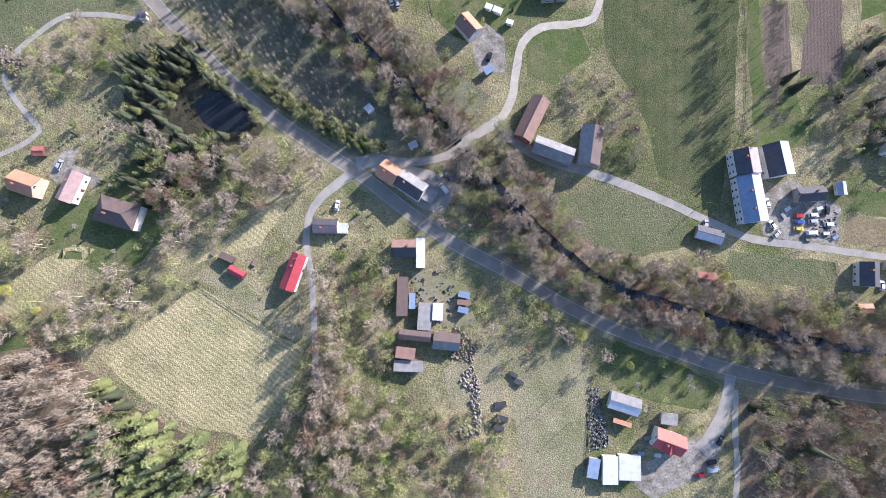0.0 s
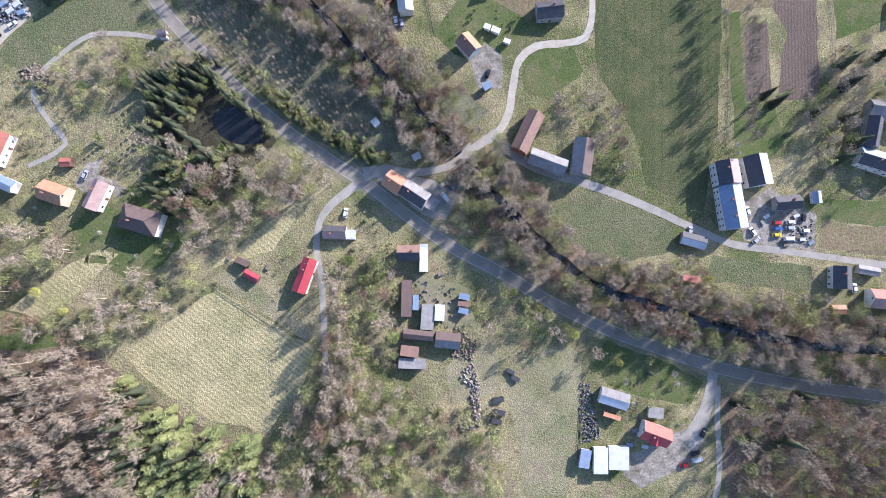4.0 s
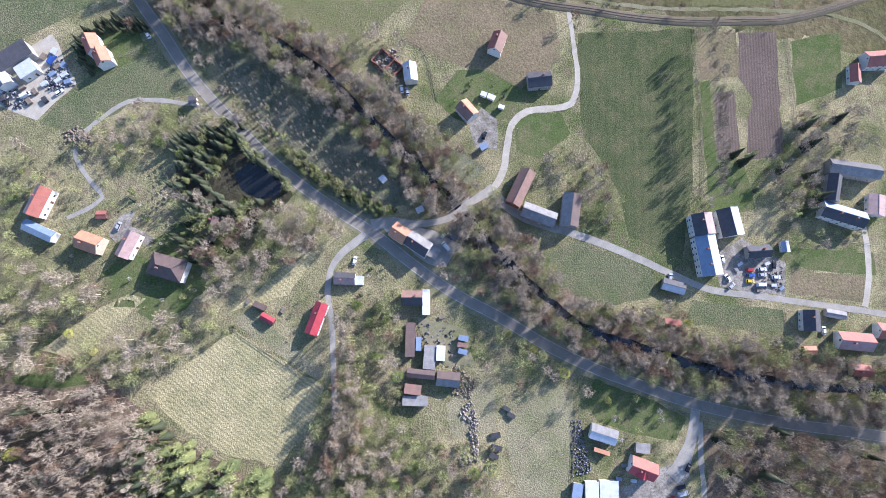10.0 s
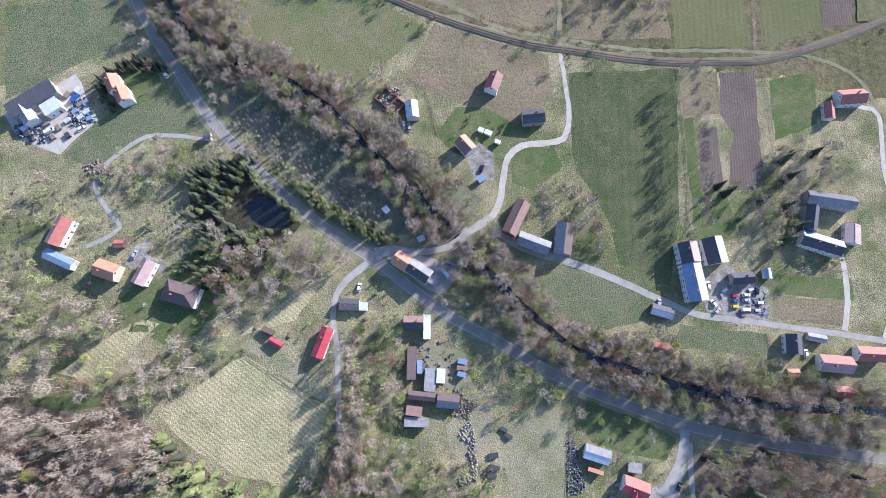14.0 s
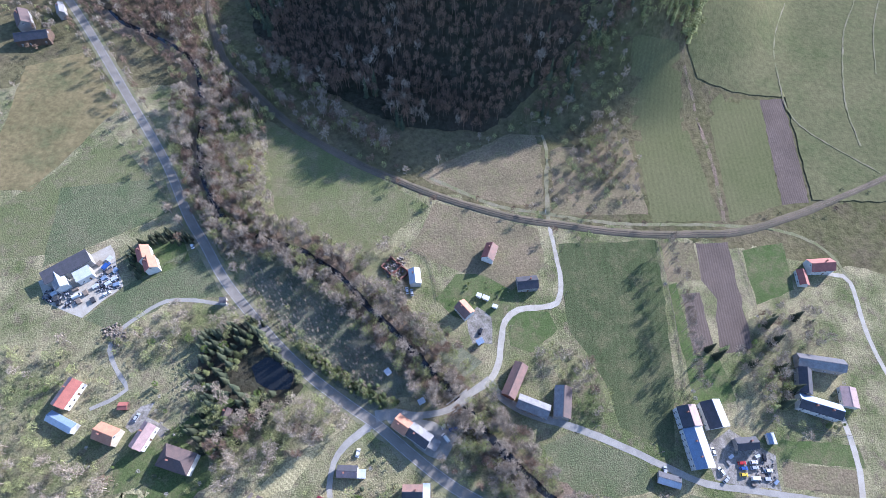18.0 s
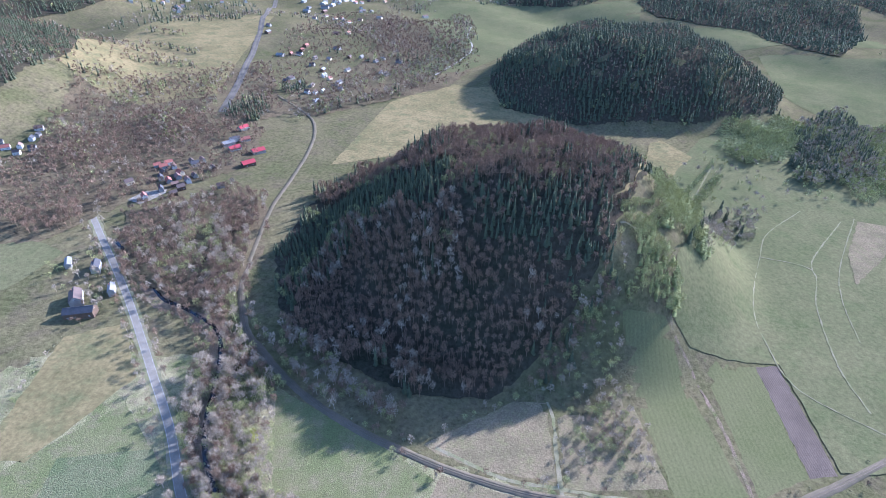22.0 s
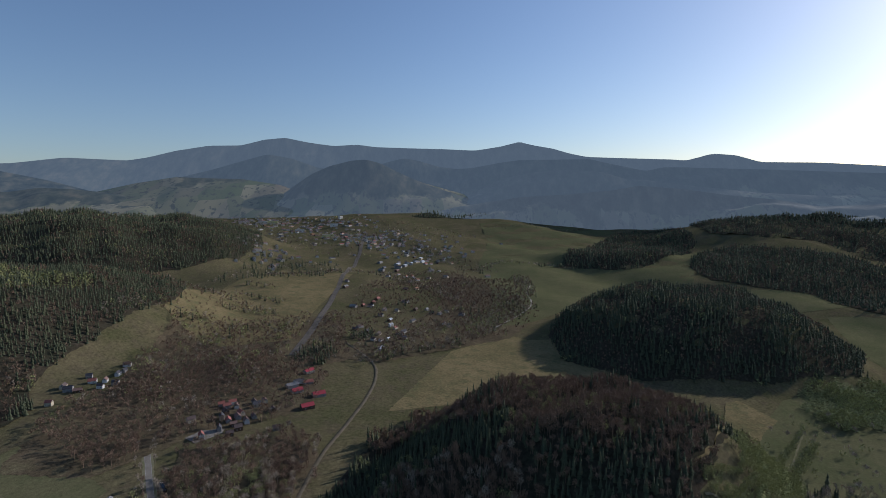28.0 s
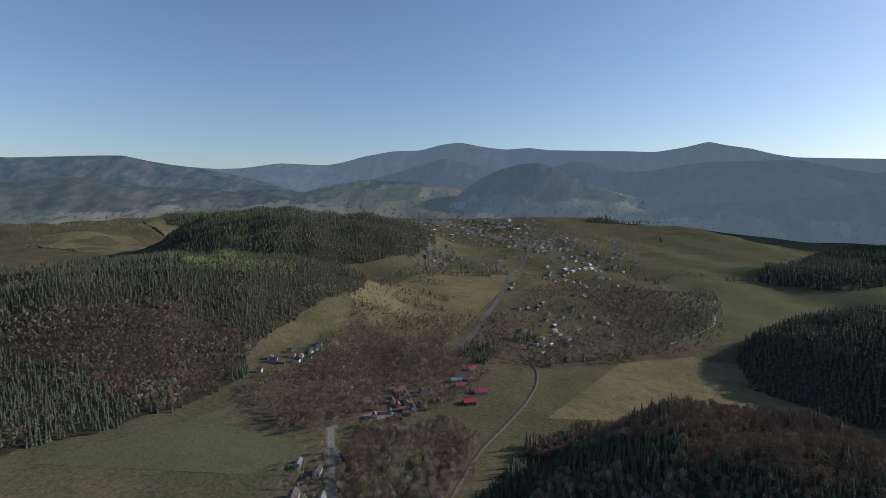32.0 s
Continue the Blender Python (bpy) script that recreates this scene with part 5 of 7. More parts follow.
def pick(rng, mix_, bias=0.5):
    r = (0.55 * rng.random() + 0.45 * bias if bias != 0.5 else rng.random()) * sum(w for _, w in mix_)
    for key, w in mix_:
        r -= w
        if r <= 0:
            return key
    return mix_[0][0]


def wood(poly, spacing, mix_, seed, size=(0.75, 1.2), density=1.0, gap=0.0, tall_=(0.85, 1.2), avoid=()):
    rng = random.Random(seed)
    xs, ys = [p[0] for p in poly], [p[1] for p in poly]
    y = min(ys)
    while y < max(ys):
        x = min(xs)
        while x < max(xs):
            px, py = x + rng.uniform(-0.48, 0.48) * spacing, y + rng.uniform(-0.48, 0.48) * spacing
            away = abs(px) > 330 or py > 180
            c = clump(px, py)
            key, s, t, tall = pick(rng, mix_, c if away else 0.5), rng.uniform(*size) * (0.8 + 0.4 * c if away else 1.0), rng.uniform(0, 6.28), rng.uniform(*tall_)
            edge = 7.0 if away else 0.0
            if rng.random() < density and inside(px + edge * math.sin(py / 9), py + edge * math.sin(px / 8), poly) and not any(inside(px, py, q) for q in avoid) and clear(px, py, gap):
                plant(key, px, py, s, t, tall)
            x += spacing
        y += spacing


def belt(points, near, far, spacing, mix_, seed, size=(0.75, 1.2), density=1.0, sides=(-1, 1), gap=0.0):
    """Trees along a line, on its sides, from near to far metres off."""
    rng = random.Random(seed)
    c = smooth(points, spacing)
    side = offsets(c)
    for p, s in zip(c, side):
        for sg in sides:
            d = near
            while d < far:
                q = p + s * sg * (d + rng.uniform(-0.5, 0.5) * spacing) + np.array([rng.uniform(-0.5, 0.5), rng.uniform(-0.5, 0.5)]) * spacing
                key, sc, t, tall = pick(rng, mix_), rng.uniform(*size), rng.uniform(0, 6.28), rng.uniform(0.85, 1.2)
                if rng.random() < density and clear(q[0], q[1], gap):
                    plant(key, float(q[0]), float(q[1]), sc, t, tall)
                d += spacing


BARE = [("bare", 6), ("rust", 1.2), ("bud", 3)]
SCRUB = [("bare", 2), ("bud", 3), ("bush", 4), ("rust", 1)]
# single bright trees, the hedge of young pines and the spruces by the pond
for k, (x, y) in enumerate([(-98, -67), (91, -43), (111, -56), (2, -94), (38, -103), (2, -114), (178, -114), (221, -85), (117, -83), (-100, -115), (81, -59), (96, -70), (-117, -60), (-128, -52), (146, -62), (238, -84), (70, -52)]):
    plant("yellow" if k not in (3, 4, 5) else "green", x, y, 0.55 + 0.1 * (k % 4), k * 1.3)
belt([(-38, 36), (-26, 26), (-16, 20), (0, 11), (14, 6)], 0, 3.5, 2.0, [("pine", 5), ("bud", 1)], 81, (0.4, 0.62), 1.0, gap=-1.5)
belt([(-66, 50), (-55, 38), (-48, 28), (-36, 18)], 0, 3.0, 3.0, [("spruce", 4), ("bud", 1)], 82, (0.5, 0.75), 1.0, gap=-2.5)
RIVER_NEAR = [p for p in STREAM if -130 < p[0] < 270]
belt(STREAM[:12], 3.5, 17, 5.0, [("bare", 2), ("rust", 6), ("bud", 2), ("bush", 1)], 111, (0.6, 1.0), 0.8)
belt(MAIN[:11], 6, 9, 5.5, [("bare", 4), ("rust", 1), ("bush", 2)], 112, (0.55, 0.95), 0.75)
belt(RIVER_NEAR, 3.5, 13, 4.2, BARE + [("bush", 1)], 11, (0.73, 1.22))
belt([(66, -44), (88, -57), (111, -68), (133, -76), (156, -84), (185, -91), (214, -96), (264, -103)], 7.5, 14, 4.6, BARE, 12, (0.7, 1.05), 0.9, sides=(-1,))
belt([(66, -44), (88, -57), (111, -68), (133, -76)], 5.5, 10, 6, [("bud", 4), ("bare", 1)], 13, (0.61, 0.96), 0.7, sides=(1,))
belt([(23, -18), (43, -32), (66, -44)], 5, 12, 5, SCRUB, 14, (0.49, 0.96), 0.6, sides=(-1,))
wood([(-90, 38), (-74, 50), (-64, 44), (-64, 28), (-72, 14), (-88, 18)], 4.2, [("spruce", 6), ("pine", 2), ("bud", 1)], 15, (0.5, 0.85), 0.85)
wood([(-82, 4), (-66, 2), (-60, -14), (-74, -22), (-90, -8)], 4.0, [("spruce", 5), ("pine", 1), ("bud", 1)], 151, (0.5, 0.9), 0.9)
wood([(-60, 14), (-42, 10), (-36, 4), (-52, 0), (-64, 8)], 4.4, [("bud", 2), ("spruce", 1), ("bare", 2)], 152, (0.5, 0.8), 0.8)
wood([(-60, 2), (-20, 10), (-8, -4), (-22, -14), (-40, -26), (-70, -36), (-74, -10)], 4.7, BARE, 16, (0.67, 1.15), 0.85)
wood([(-190, -10), (-112, -30), (-112, -58), (-70, -36), (-50, -44), (-64, -56), (-96, -76), (-200, -66)], 5.0, BARE + [("bush", 2), ("yellow", 0.25)], 17, (0.61, 1.22), 0.75)
wood([(-200, -62), (-112, -74), (-98, -82), (-84, -97), (-80, -150), (-200, -150)], 3.9, [("rust", 1), ("bare", 7), ("spruce", 0.4), ("yellow", 0.15)], 18, (0.6, 0.95), 0.85, 0, (1.3, 1.9))
wood([(-96, -84), (-80, -96), (-56, -109), (-36, -114), (-34, -150), (-98, -150)], 3.9, [("pine", 7), ("spruce", 1.6), ("bare", 1.2), ("bud", 0.8)], 19, (0.75, 1.4), 0.93)
wood([(-16, -78), (-6, -72), (10, -86), (18, -92), (18, -150), (-34, -150), (-34, -114), (-18, -94)], 4.2, BARE + [("bush", 2), ("bud", 2)], 20, (0.61, 1.15), 0.95)
wood([(-9, -40), (-2, -42), (0, -70), (4, -112), (-14, -112), (-9, -80)], 4.2, [("bare", 6), ("rust", 2), ("bud", 1)], 211, (0.7, 1.0), 0.85, 0, (1.3, 1.8))
wood([(-8, -36), (18, -28), (20, -60), (18, -90), (-8, -78), (-9, -50)], 4.5, SCRUB + [("green", 1.3), ("bud", 2)], 21, (0.61, 1.09), 0.85)
wood([(14, -90), (44, -100), (62, -104), (66, -140), (18, -150)], 4.5, SCRUB + [("green", 1.3), ("bud", 2)], 22, (0.61, 1.09), 0.8)
wood([(166, -98), (200, -97), (300, -112), (300, -170), (168, -170)], 4.0, [("rust", 2), ("bare", 6), ("bud", 2.5), ("spruce", 0.4), ("yellow", 0.15)], 23, (0.6, 1.0), 0.85, 0, (1.2, 1.7))
wood([(-76, 88), (-42, 70), (0, 38), (10, 12), (-6, 10), (-60, 50)], 2.7, [("fruit", 1)], 24, (0.4, 0.68), 0.92, 0, (1.5, 2.3))
wood([(-40, 84), (-10, 60), (14, 38), (36, 14), (26, 6), (4, 34), (-20, 58), (-52, 76)], 2.7, [("fruit", 1), ("bush", 0.06)], 25, (0.4, 0.68), 0.92, 0, (1.5, 2.3))
belt([(-96, 104), (-72, 66), (-50, 46)], 3, 5, 6, [("bare", 1)], 26, (0.61, 0.90), 0.5, gap=-1)
belt([(-50, 40), (-32, 26), (-10, 12), (8, 8)], 6, 8, 4, [("pine", 1), ("bud", 1)], 27, (0.49, 0.77), 0.8, sides=(-1,))
wood([(88, 36), (104, 44), (126, 24), (128, -2), (108, 0), (106, 18), (92, 22)], 4.2, SCRUB, 28, (0.55, 1.02), 0.85)
wood([(96, -34), (124, -40), (146, -34), (166, -40), (164, -50), (130, -54), (104, -42)], 4.2, BARE + [("bush", 2), ("yellow", 0.2)], 29, (0.61, 1.09), 0.8)
wood([(160, -50), (214, -54), (270, -66), (270, -72), (190, -66), (160, -58)], 4.2, BARE + [("bush", 2)], 30, (0.61, 1.02), 0.8)
wood([(224, 66), (262, 70), (264, 46), (236, 38), (228, 12), (214, 4), (206, 30), (222, 44)], 4.6, BARE + [("bush", 2), ("spruce", 0.4)], 31, (0.61, 1.09), 0.7)
wood([(205, 2), (234, 10), (236, -8), (216, -4)], 5.0, BARE, 32, (0.61, 1.02), 0.6)
belt([(172, 112), (174, 80), (172, 40), (180, 10)], 0, 3, 9, [("blossom", 1)], 33, (0.5, 0.8), 0.4)
for k, (x, y) in enumerate(((214, 32), (222, 24), (226, 10), (217, 17), (229, 30), (199, 40), (194, 36), (205, 38), (190, 40), (219, 8), (233, 18))):
    plant(("spruce", "pine", "spruce", "bare")[k % 4], x, y, 0.75 + 0.07 * (k % 4), k * 1.1, 1.25)
ROW = random.Random(77)
for k in range(26):
    plant("bare", 178.5 + ROW.uniform(-2.2, 1.6), 108 - k * 3.7 + ROW.uniform(-1.5, 1.5), ROW.uniform(0.6, 0.85), k * 1.7, ROW.uniform(1.9, 2.5))
wood([(20, 60), (44, 46), (50, 30), (30, 36), (8, 56), (-6, 72), (10, 78)], 4.2, BARE, 34, (0.61, 1.02), 0.9)
wood([(8, 82), (24, 92), (18, 96), (-20, 108), (-60, 116), (-60, 106), (-14, 90)], 4.2, SCRUB, 35, (0.61, 1.02), 0.85)
wood([(-104, 112), (-60, 106), (-26, 92), (-40, 130), (-66, 172), (-100, 214), (-134, 246), (-120, 190)], 4.2, BARE + [("yellow", 0.15)], 36, (0.61, 1.09), 0.9)
belt(RAIL[:14], 5, 9, 5.5, SCRUB, 37, (0.49, 0.90), 0.6)
belt(RAIL[13:], 4, 7, 4.0, [("bush", 3), ("rust", 1), ("bud", 0.6)], 38, (0.35, 0.7), 0.6)
belt(RAIL[7:14], 4.5, 7, 4.0, [("bush", 3), ("rust", 3), ("bud", 1)], 381, (0.4, 0.75), 0.6)
wood([(112, 140), (160, 150), (166, 170), (150, 190), (112, 150)], 5.0, SCRUB, 39, (0.49, 0.90), 0.6)
wood([(206, 317), (232, 407), (280, 433), (283, 394), (256, 322)], 4.6, [("bud", 3), ("pine", 2)], 40, (0.98, 1.54))
wood([(-40, 58), (-118, 24), (-138, 36), (-104, 62), (-84, 52)], 4.4, [("bud", 2), ("bush", 2), ("bare", 3)], 41, (0.5, 0.95), 0.75)
wood([(-186, 30), (-140, 40), (-118, 22), (-120, 0), (-150, -20), (-190, -10)], 5.5, SCRUB + [("spruce", 0.4), ("green", 0.4)], 42, (0.49, 0.96), 0.55, gap=1)
belt([(-138, 84), (-126, 98), (-108, 97)], 0, 3, 2.6, [("spruce", 1)], 43, (0.30, 0.51))
belt([(-138, 82), (-126, 68), (-106, 84)], 0, 2, 2.6, [("spruce", 1)], 44, (0.30, 0.51))
belt([(-114, 116), (-140, 156), (-172, 200), (-200, 240)], 5, 8, 9, BARE, 45, (0.61, 1.02), 0.5)
wood([(36, -20), (46, -10), (60, -4), (66, -16), (80, -30), (62, -38), (44, -26)], 4.2, SCRUB, 46, (0.49, 0.90), 0.7)
wood([(110, -74), (146, -88), (156, -98), (140, -112), (126, -104), (118, -92)], 5.9, [("bud", 2), ("blossom", 1), ("bush", 2)], 47, (0.49, 0.90), 0.5)
wood([(60, -44), (104, -66), (112, -92), (96, -84), (66, -76), (52, -60)], 5.5, SCRUB, 48, (0.61, 1.02), 0.8)

# shrubs in the house gardens and along the hamlet
GARDEN = [("bush", 3), ("green", 2), ("blossom", 1), ("spruce", 1), ("bud", 2)]
for k, poly in enumerate(([(-134, -30), (-134, 6), (-112, 16), (-94, 8), (-74, 8), (-70, -14), (-66, -34), (-90, -46), (-116, -44)], [(-168, -20), (-160, 24), (-134, 26), (-132, -6), (-140, -24)], [(-60, -48), (-34, -30), (-10, -36), (-12, -56), (-30, -60)],
                          [(176, 36), (230, 64), (262, 60), (268, 0), (240, -4), (206, 6)], [(36, 64), (50, 88), (78, 84), (84, 66), (66, 48), (46, 50)], [(106, -86), (140, -84), (152, -98), (150, -112), (120, -110)], [(-8, -18), (-4, -36), (14, -40), (40, -26), (20, -14)])):
    wood(poly, 5.0, GARDEN, 800 + k, (0.28, 0.6), 0.42)
wood([(-308, 325), (-280, 330), (-232, 290), (-222, 258), (-236, 240), (-262, 244), (-296, 290)], 6.0, BARE + [("bush", 2)], 820, (0.5, 0.9), 0.55)
# low undergrowth in the scrub
for k, poly in enumerate(([(-190, -10), (-112, -30), (-112, -58), (-70, -36), (-50, -44), (-64, -56), (-96, -76), (-200, -66)], [(-8, -36), (18, -28), (20, -60), (18, -90), (-8, -78), (-9, -50)], [(14, -90), (44, -100), (62, -104), (66, -140), (18, -150)],
                          [(-60, 2), (-20, 10), (-8, -4), (-22, -14), (-40, -26), (-70, -36), (-74, -10)], [(-40, 58), (-118, 24), (-138, 36), (-104, 62), (-84, 52)], [(-186, 30), (-140, 40), (-118, 22), (-120, 0), (-150, -20), (-190, -10)], [(96, -34), (124, -40), (146, -34), (166, -40), (164, -50), (130, -54), (104, -42)])):
    wood(poly, 3.2, [("bush", 5), ("bud", 1)], 90 + k, (0.3, 0.65), 0.5)

# conifers, clipped rows and willows round the pond
DARK = [("spruce", 6), ("green", 1), ("bud", 1)]
wood([(-89, 43), (-75, 48), (-70, 41), (-74, 31), (-83, 25), (-90, 29)], 3.4, DARK, 160, (0.55, 0.85), 0.85)
wood([(-94, 19), (-87, 24), (-76, 14), (-80, 10), (-89, 13)], 3.4, DARK, 161, (0.45, 0.75), 0.9)
wood([(-77, -12), (-68, -4), (-63, -13), (-68, -20), (-76, -19)], 3.4, DARK, 162, (0.45, 0.75), 0.9)
wood([(-62, 32), (-52, 34), (-36, 20), (-30, 10), (-40, 8), (-38, 18), (-46, 30)], 4.2, [("bare", 3), ("bud", 2), ("spruce", 1)], 167, (0.6, 0.9), 0.8)
wood([(-91, 13), (-68, 13), (-61, 8), (-45, 9), (-42, -1), (-63, -8), (-77, -1), (-86, 6)], 4.0, [("bare", 3), ("spruce", 2), ("bud", 2)], 163, (0.6, 1.0), 0.85)
belt([(-97, -10), (-75, 8)], 0, 2, 2.4, [("spruce", 1), ("green", 1)], 164, (0.16, 0.26), gap=-2)
belt([(-93, -14), (-77, -4)], 0, 2, 2.4, [("spruce", 1), ("green", 1)], 165, (0.16, 0.26), gap=-2)
belt([(-66, 47), (-57, 38), (-48, 26)], 0, 3, 3.0, [("spruce", 2), ("bud", 2), ("green", 1)], 166, (0.5, 0.8), gap=-2)
for k, (x, y) in enumerate([(-56, 10), (-52, 8), (-69, -4), (-73, -2), (-95, 38), (-104, 33), (-114, 35), (-72, 24)]):
    plant(("green", "bud")[k % 2] if k < 7 else "spruce", x, y, 0.7 + 0.12 * (k % 3), k)

# the wooded hills: bare shaded slopes, spruces on the flanks and the crest
SLOPE = [("rust", 9), ("bare", 1.5), ("spruce", 1.6), ("bud", 0.6)]
wood([(-95, 268), (-59, 233), (-22, 208), (12, 191), (66, 191), (97, 219), (128, 240), (106, 262), (80, 284), (52, 306), (30, 330), (-8, 350), (-52, 366), (-86, 330)], 4.6, SLOPE, 50, (0.6, 1.0), 0.93, 0, (1.2, 1.8))
wood([(128, 240), (150, 268), (172, 299), (232, 400), (236, 424), (185, 372), (132, 325), (74, 340), (41, 344), (55, 308), (85, 284), (111, 260)], 4.6, [("spruce", 6), ("rust", 5)], 57, (0.6, 1.0), 0.95, 0, (0.85, 1.2))
wood([(-95, 268), (-86, 330), (-52, 366), (-8, 350), (30, 330), (41, 344), (36, 380), (-8, 400), (-60, 440), (-104, 420), (-124, 344)], 4.4, [("spruce", 7), ("bud", 2), ("rust", 1)], 58, (0.6, 1.0), 0.97, 0, (0.85, 1.2))
wood([(41, 344), (74, 340), (132, 325), (185, 372), (236, 424), (262, 450), (270, 520), (200, 580), (60, 590), (-60, 540), (-112, 440), (-60, 440), (-8, 400), (36, 380)], 5.0, [("bud", 3.5), ("rust", 6), ("spruce", 2.2)], 51, (0.7, 1.15), 0.92, 0, (1.0, 1.4))
wood([(-81, 236), (-37, 202), (5, 177), (3, 168), (-40, 186), (-82, 222)], 5, BARE + [("bud", 3), ("bush", 2)], 54, (0.5, 0.8), 0.6)
wood([(-240, 300), (-140, 250), (-136, 340), (-150, 420), (-190, 470), (-230, 440), (-290, 400)], 6, [("rust", 6), ("bare", 1), ("bud", 2), ("bush", 1)], 52, (0.85, 1.2), 0.9)
# hedges along field edges
for k, way_ in enumerate(([(110, 178), (109, 128)], [(172, 208), (176, 126)], [(20, 150), (62, 178), (107, 204)], [(-34, 100), (-14, 120), (30, 130)], [(-80, 190), (-46, 172), (-14, 154)], [(172, 262), (176, 210)], [(-245, 225), (-235, 126)], [(-210, 243), (-176, 192)], [(-127, 123), (-150, 104), (-181, 84)])):
    belt(way_, 0, 3, 4.5, [("bush", 5), ("bare", 2), ("bud", 2)], 700 + k, (0.4, 0.8), 0.55)
wood([(127, 232), (154, 264), (176, 298), (186, 302), (161, 263), (145, 237), (126, 214), (107, 198)], 6.0, [("bud", 2), ("bare", 2), ("spruce", 1)], 595, (0.6, 1.0), 0.6)
# copses, hedges and plantations among the pastures
wood([(171, 249), (174, 262), (189, 286), (208, 306), (226, 304), (226, 284), (216, 266), (192, 252)], 3.7, [("bud", 4), ("pine", 3), ("green", 1)], 56, (0.7, 1.05), 0.95, 0, (1.0, 1.4))
belt([(176, 309), (228, 354), (330, 520), (409, 623)], 0, 3, 3.2, [("bud", 5), ("pine", 1)], 53, (0.55, 0.85), 0.95)
belt([(180, 298), (233, 340), (325, 485), (398, 580)], 0, 5, 3.6, [("bud", 5), ("pine", 1), ("bush", 1)], 531, (0.6, 0.95), 0.9)
for x, y in ((243, 320), (250, 330), (262, 345), (275, 365), (287, 389), (268, 352), (359, 486), (352, 476), (345, 468), (338, 458), (330, 450), (322, 440)):
    plant("spruce", x, y, 1.0 + 0.05 * (x % 5), x, 1.1)
belt([(102, 198), (114, 215), (128, 230), (145, 239), (159, 257)], 0, 4, 3.8, [("bud", 2), ("rust", 3), ("spruce", 1)], 57, (0.6, 0.95), 0.85)
wood([(253, 327), (362, 478), (418, 500), (395, 453), (338, 408)], 5.5, [("bud", 3), ("bare", 3), ("bush", 2), ("spruce", 0.6)], 571, (0.8, 1.25), 0.9)
wood([(128, 213), (147, 240), (171, 261), (173, 238), (165, 203), (169, 132), (120, 162), (120, 195)], 5.2, [("bare", 4), ("bush", 4), ("bud", 2), ("rust", 2)], 572, (0.5, 0.85), 0.7)
belt([(-88, 253), (-80, 235), (-62, 231), (-41, 204), (-18, 183), (3, 170)], 0, 6, 4.5, [("rust", 4), ("bud", 2), ("bare", 3)], 573, (0.75, 1.1), 0.95)
belt([(-177, 394), (-154, 321), (-141, 269), (-123, 238), (-99, 215), (-73, 191), (-46, 168)], 5, 15, 4.8, [("rust", 5), ("bare", 3), ("bud", 2)], 574, (0.75, 1.1), 0.95)
wood([(152, 262), (171, 261), (173, 232), (129, 204), (109, 207), (129, 238)], 5.0, BARE + [("bush", 4), ("bud", 2)], 59, (0.5, 0.9), 0.7)
wood([(128, 196), (172, 226), (172, 156), (159, 130), (112, 130)], 6, [("bush", 3), ("bare", 2), ("bud", 1)], 591, (0.5, 0.9), 0.6)
wood([(632, 796), (766, 904), (730, 785), (645, 640), (575, 580), (525, 565), (505, 600), (545, 660)], 5.4, [("spruce", 4), ("bare", 1.5), ("bud", 3), ("rust", 1)], 592, (1.1, 1.5))
wood([(692, 783), (860, 840), (760, 640), (640, 555), (565, 525), (545, 550), (600, 620)], 5.4, [("green", 1), ("bud", 5), ("bare", 1.5), ("rust", 1), ("spruce", 0.8)], 593, (0.95, 1.35))
wood([(462, 745), (503, 772), (624, 817), (606, 732), (527, 650), (469, 631), (438, 655)], 4.8, [("pine", 4), ("bud", 4)], 594, (0.95, 1.25), 0.97, 0, (1.1, 1.5))
for k, way_ in enumerate(([(-560, 1010), (-500, 1000), (-440, 985)], [(-530, 880), (-470, 900), (-420, 905)], [(-600, 1120), (-520, 1110)], [(-480, 780), (-430, 800), (-400, 840)], [(-620, 1250), (-560, 1280), (-480, 1300)])):
    belt(way_, 0, 12, 7, [("rust", 4), ("bare", 2), ("bud", 2), ("spruce", 1)], 650 + k, (0.7, 1.05), 0.8)
HEDGE = [("bare", 4), ("rust", 2), ("bud", 1), ("spruce", 0.6)]
for k, way_ in enumerate(([(-662, 921), (-577, 947), (-446, 910)], [(-584, 659), (-573, 719), (-522, 766), (-496, 810)], [(-595, 1247), (-498, 1325), (-394, 1414)], [(-363, 1427), (-207, 1315), (-103, 1213), (-21, 1020)], [(-183, 685), (-145, 752), (-77, 805), (-25, 892), (91, 1173)],
                          [(-59, 1684), (36, 1793), (234, 1796)], [(-89, 2787), (159, 2881), (448, 2978)], [(-467, 2208), (-276, 1963), (-143, 1758), (-53, 1579)])):
    belt(way_, 0, (16, 12, 14, 40, 22, 12, 30, 60)[k], (8, 8, 9, 11, 8, 11, 18, 15)[k], HEDGE, 600 + k, (0.8, 1.3), 0.75)
WOODED = [("rust", 8), ("bare", 0.8), ("bud", 1.3)]
wood(NEAR_FOREST, 5.6, [("spruce", 6.5), ("rust", 3), ("bud", 0.8)], 60, (0.55, 0.95), 0.97, 0, (0.9, 1.3), [BROWN_SLOPE, LARCH_BAND])
wood(BROWN_SLOPE, 5.4, [("rust", 8), ("bare", 1), ("bud", 0.9), ("spruce", 1.4)], 601, (0.6, 1.0), 0.97, 0, (1.0, 1.4))
wood(LARCH_BAND, 6.5, [("pine", 4), ("bud", 3), ("spruce", 3)], 602, (0.9, 1.2), 0.97, 0, (1.0, 1.4))
wood(FAR_FOREST, 7.6, [("spruce", 7), ("bud", 0.6), ("rust", 3)], 61, (0.7, 1.15), 0.96)
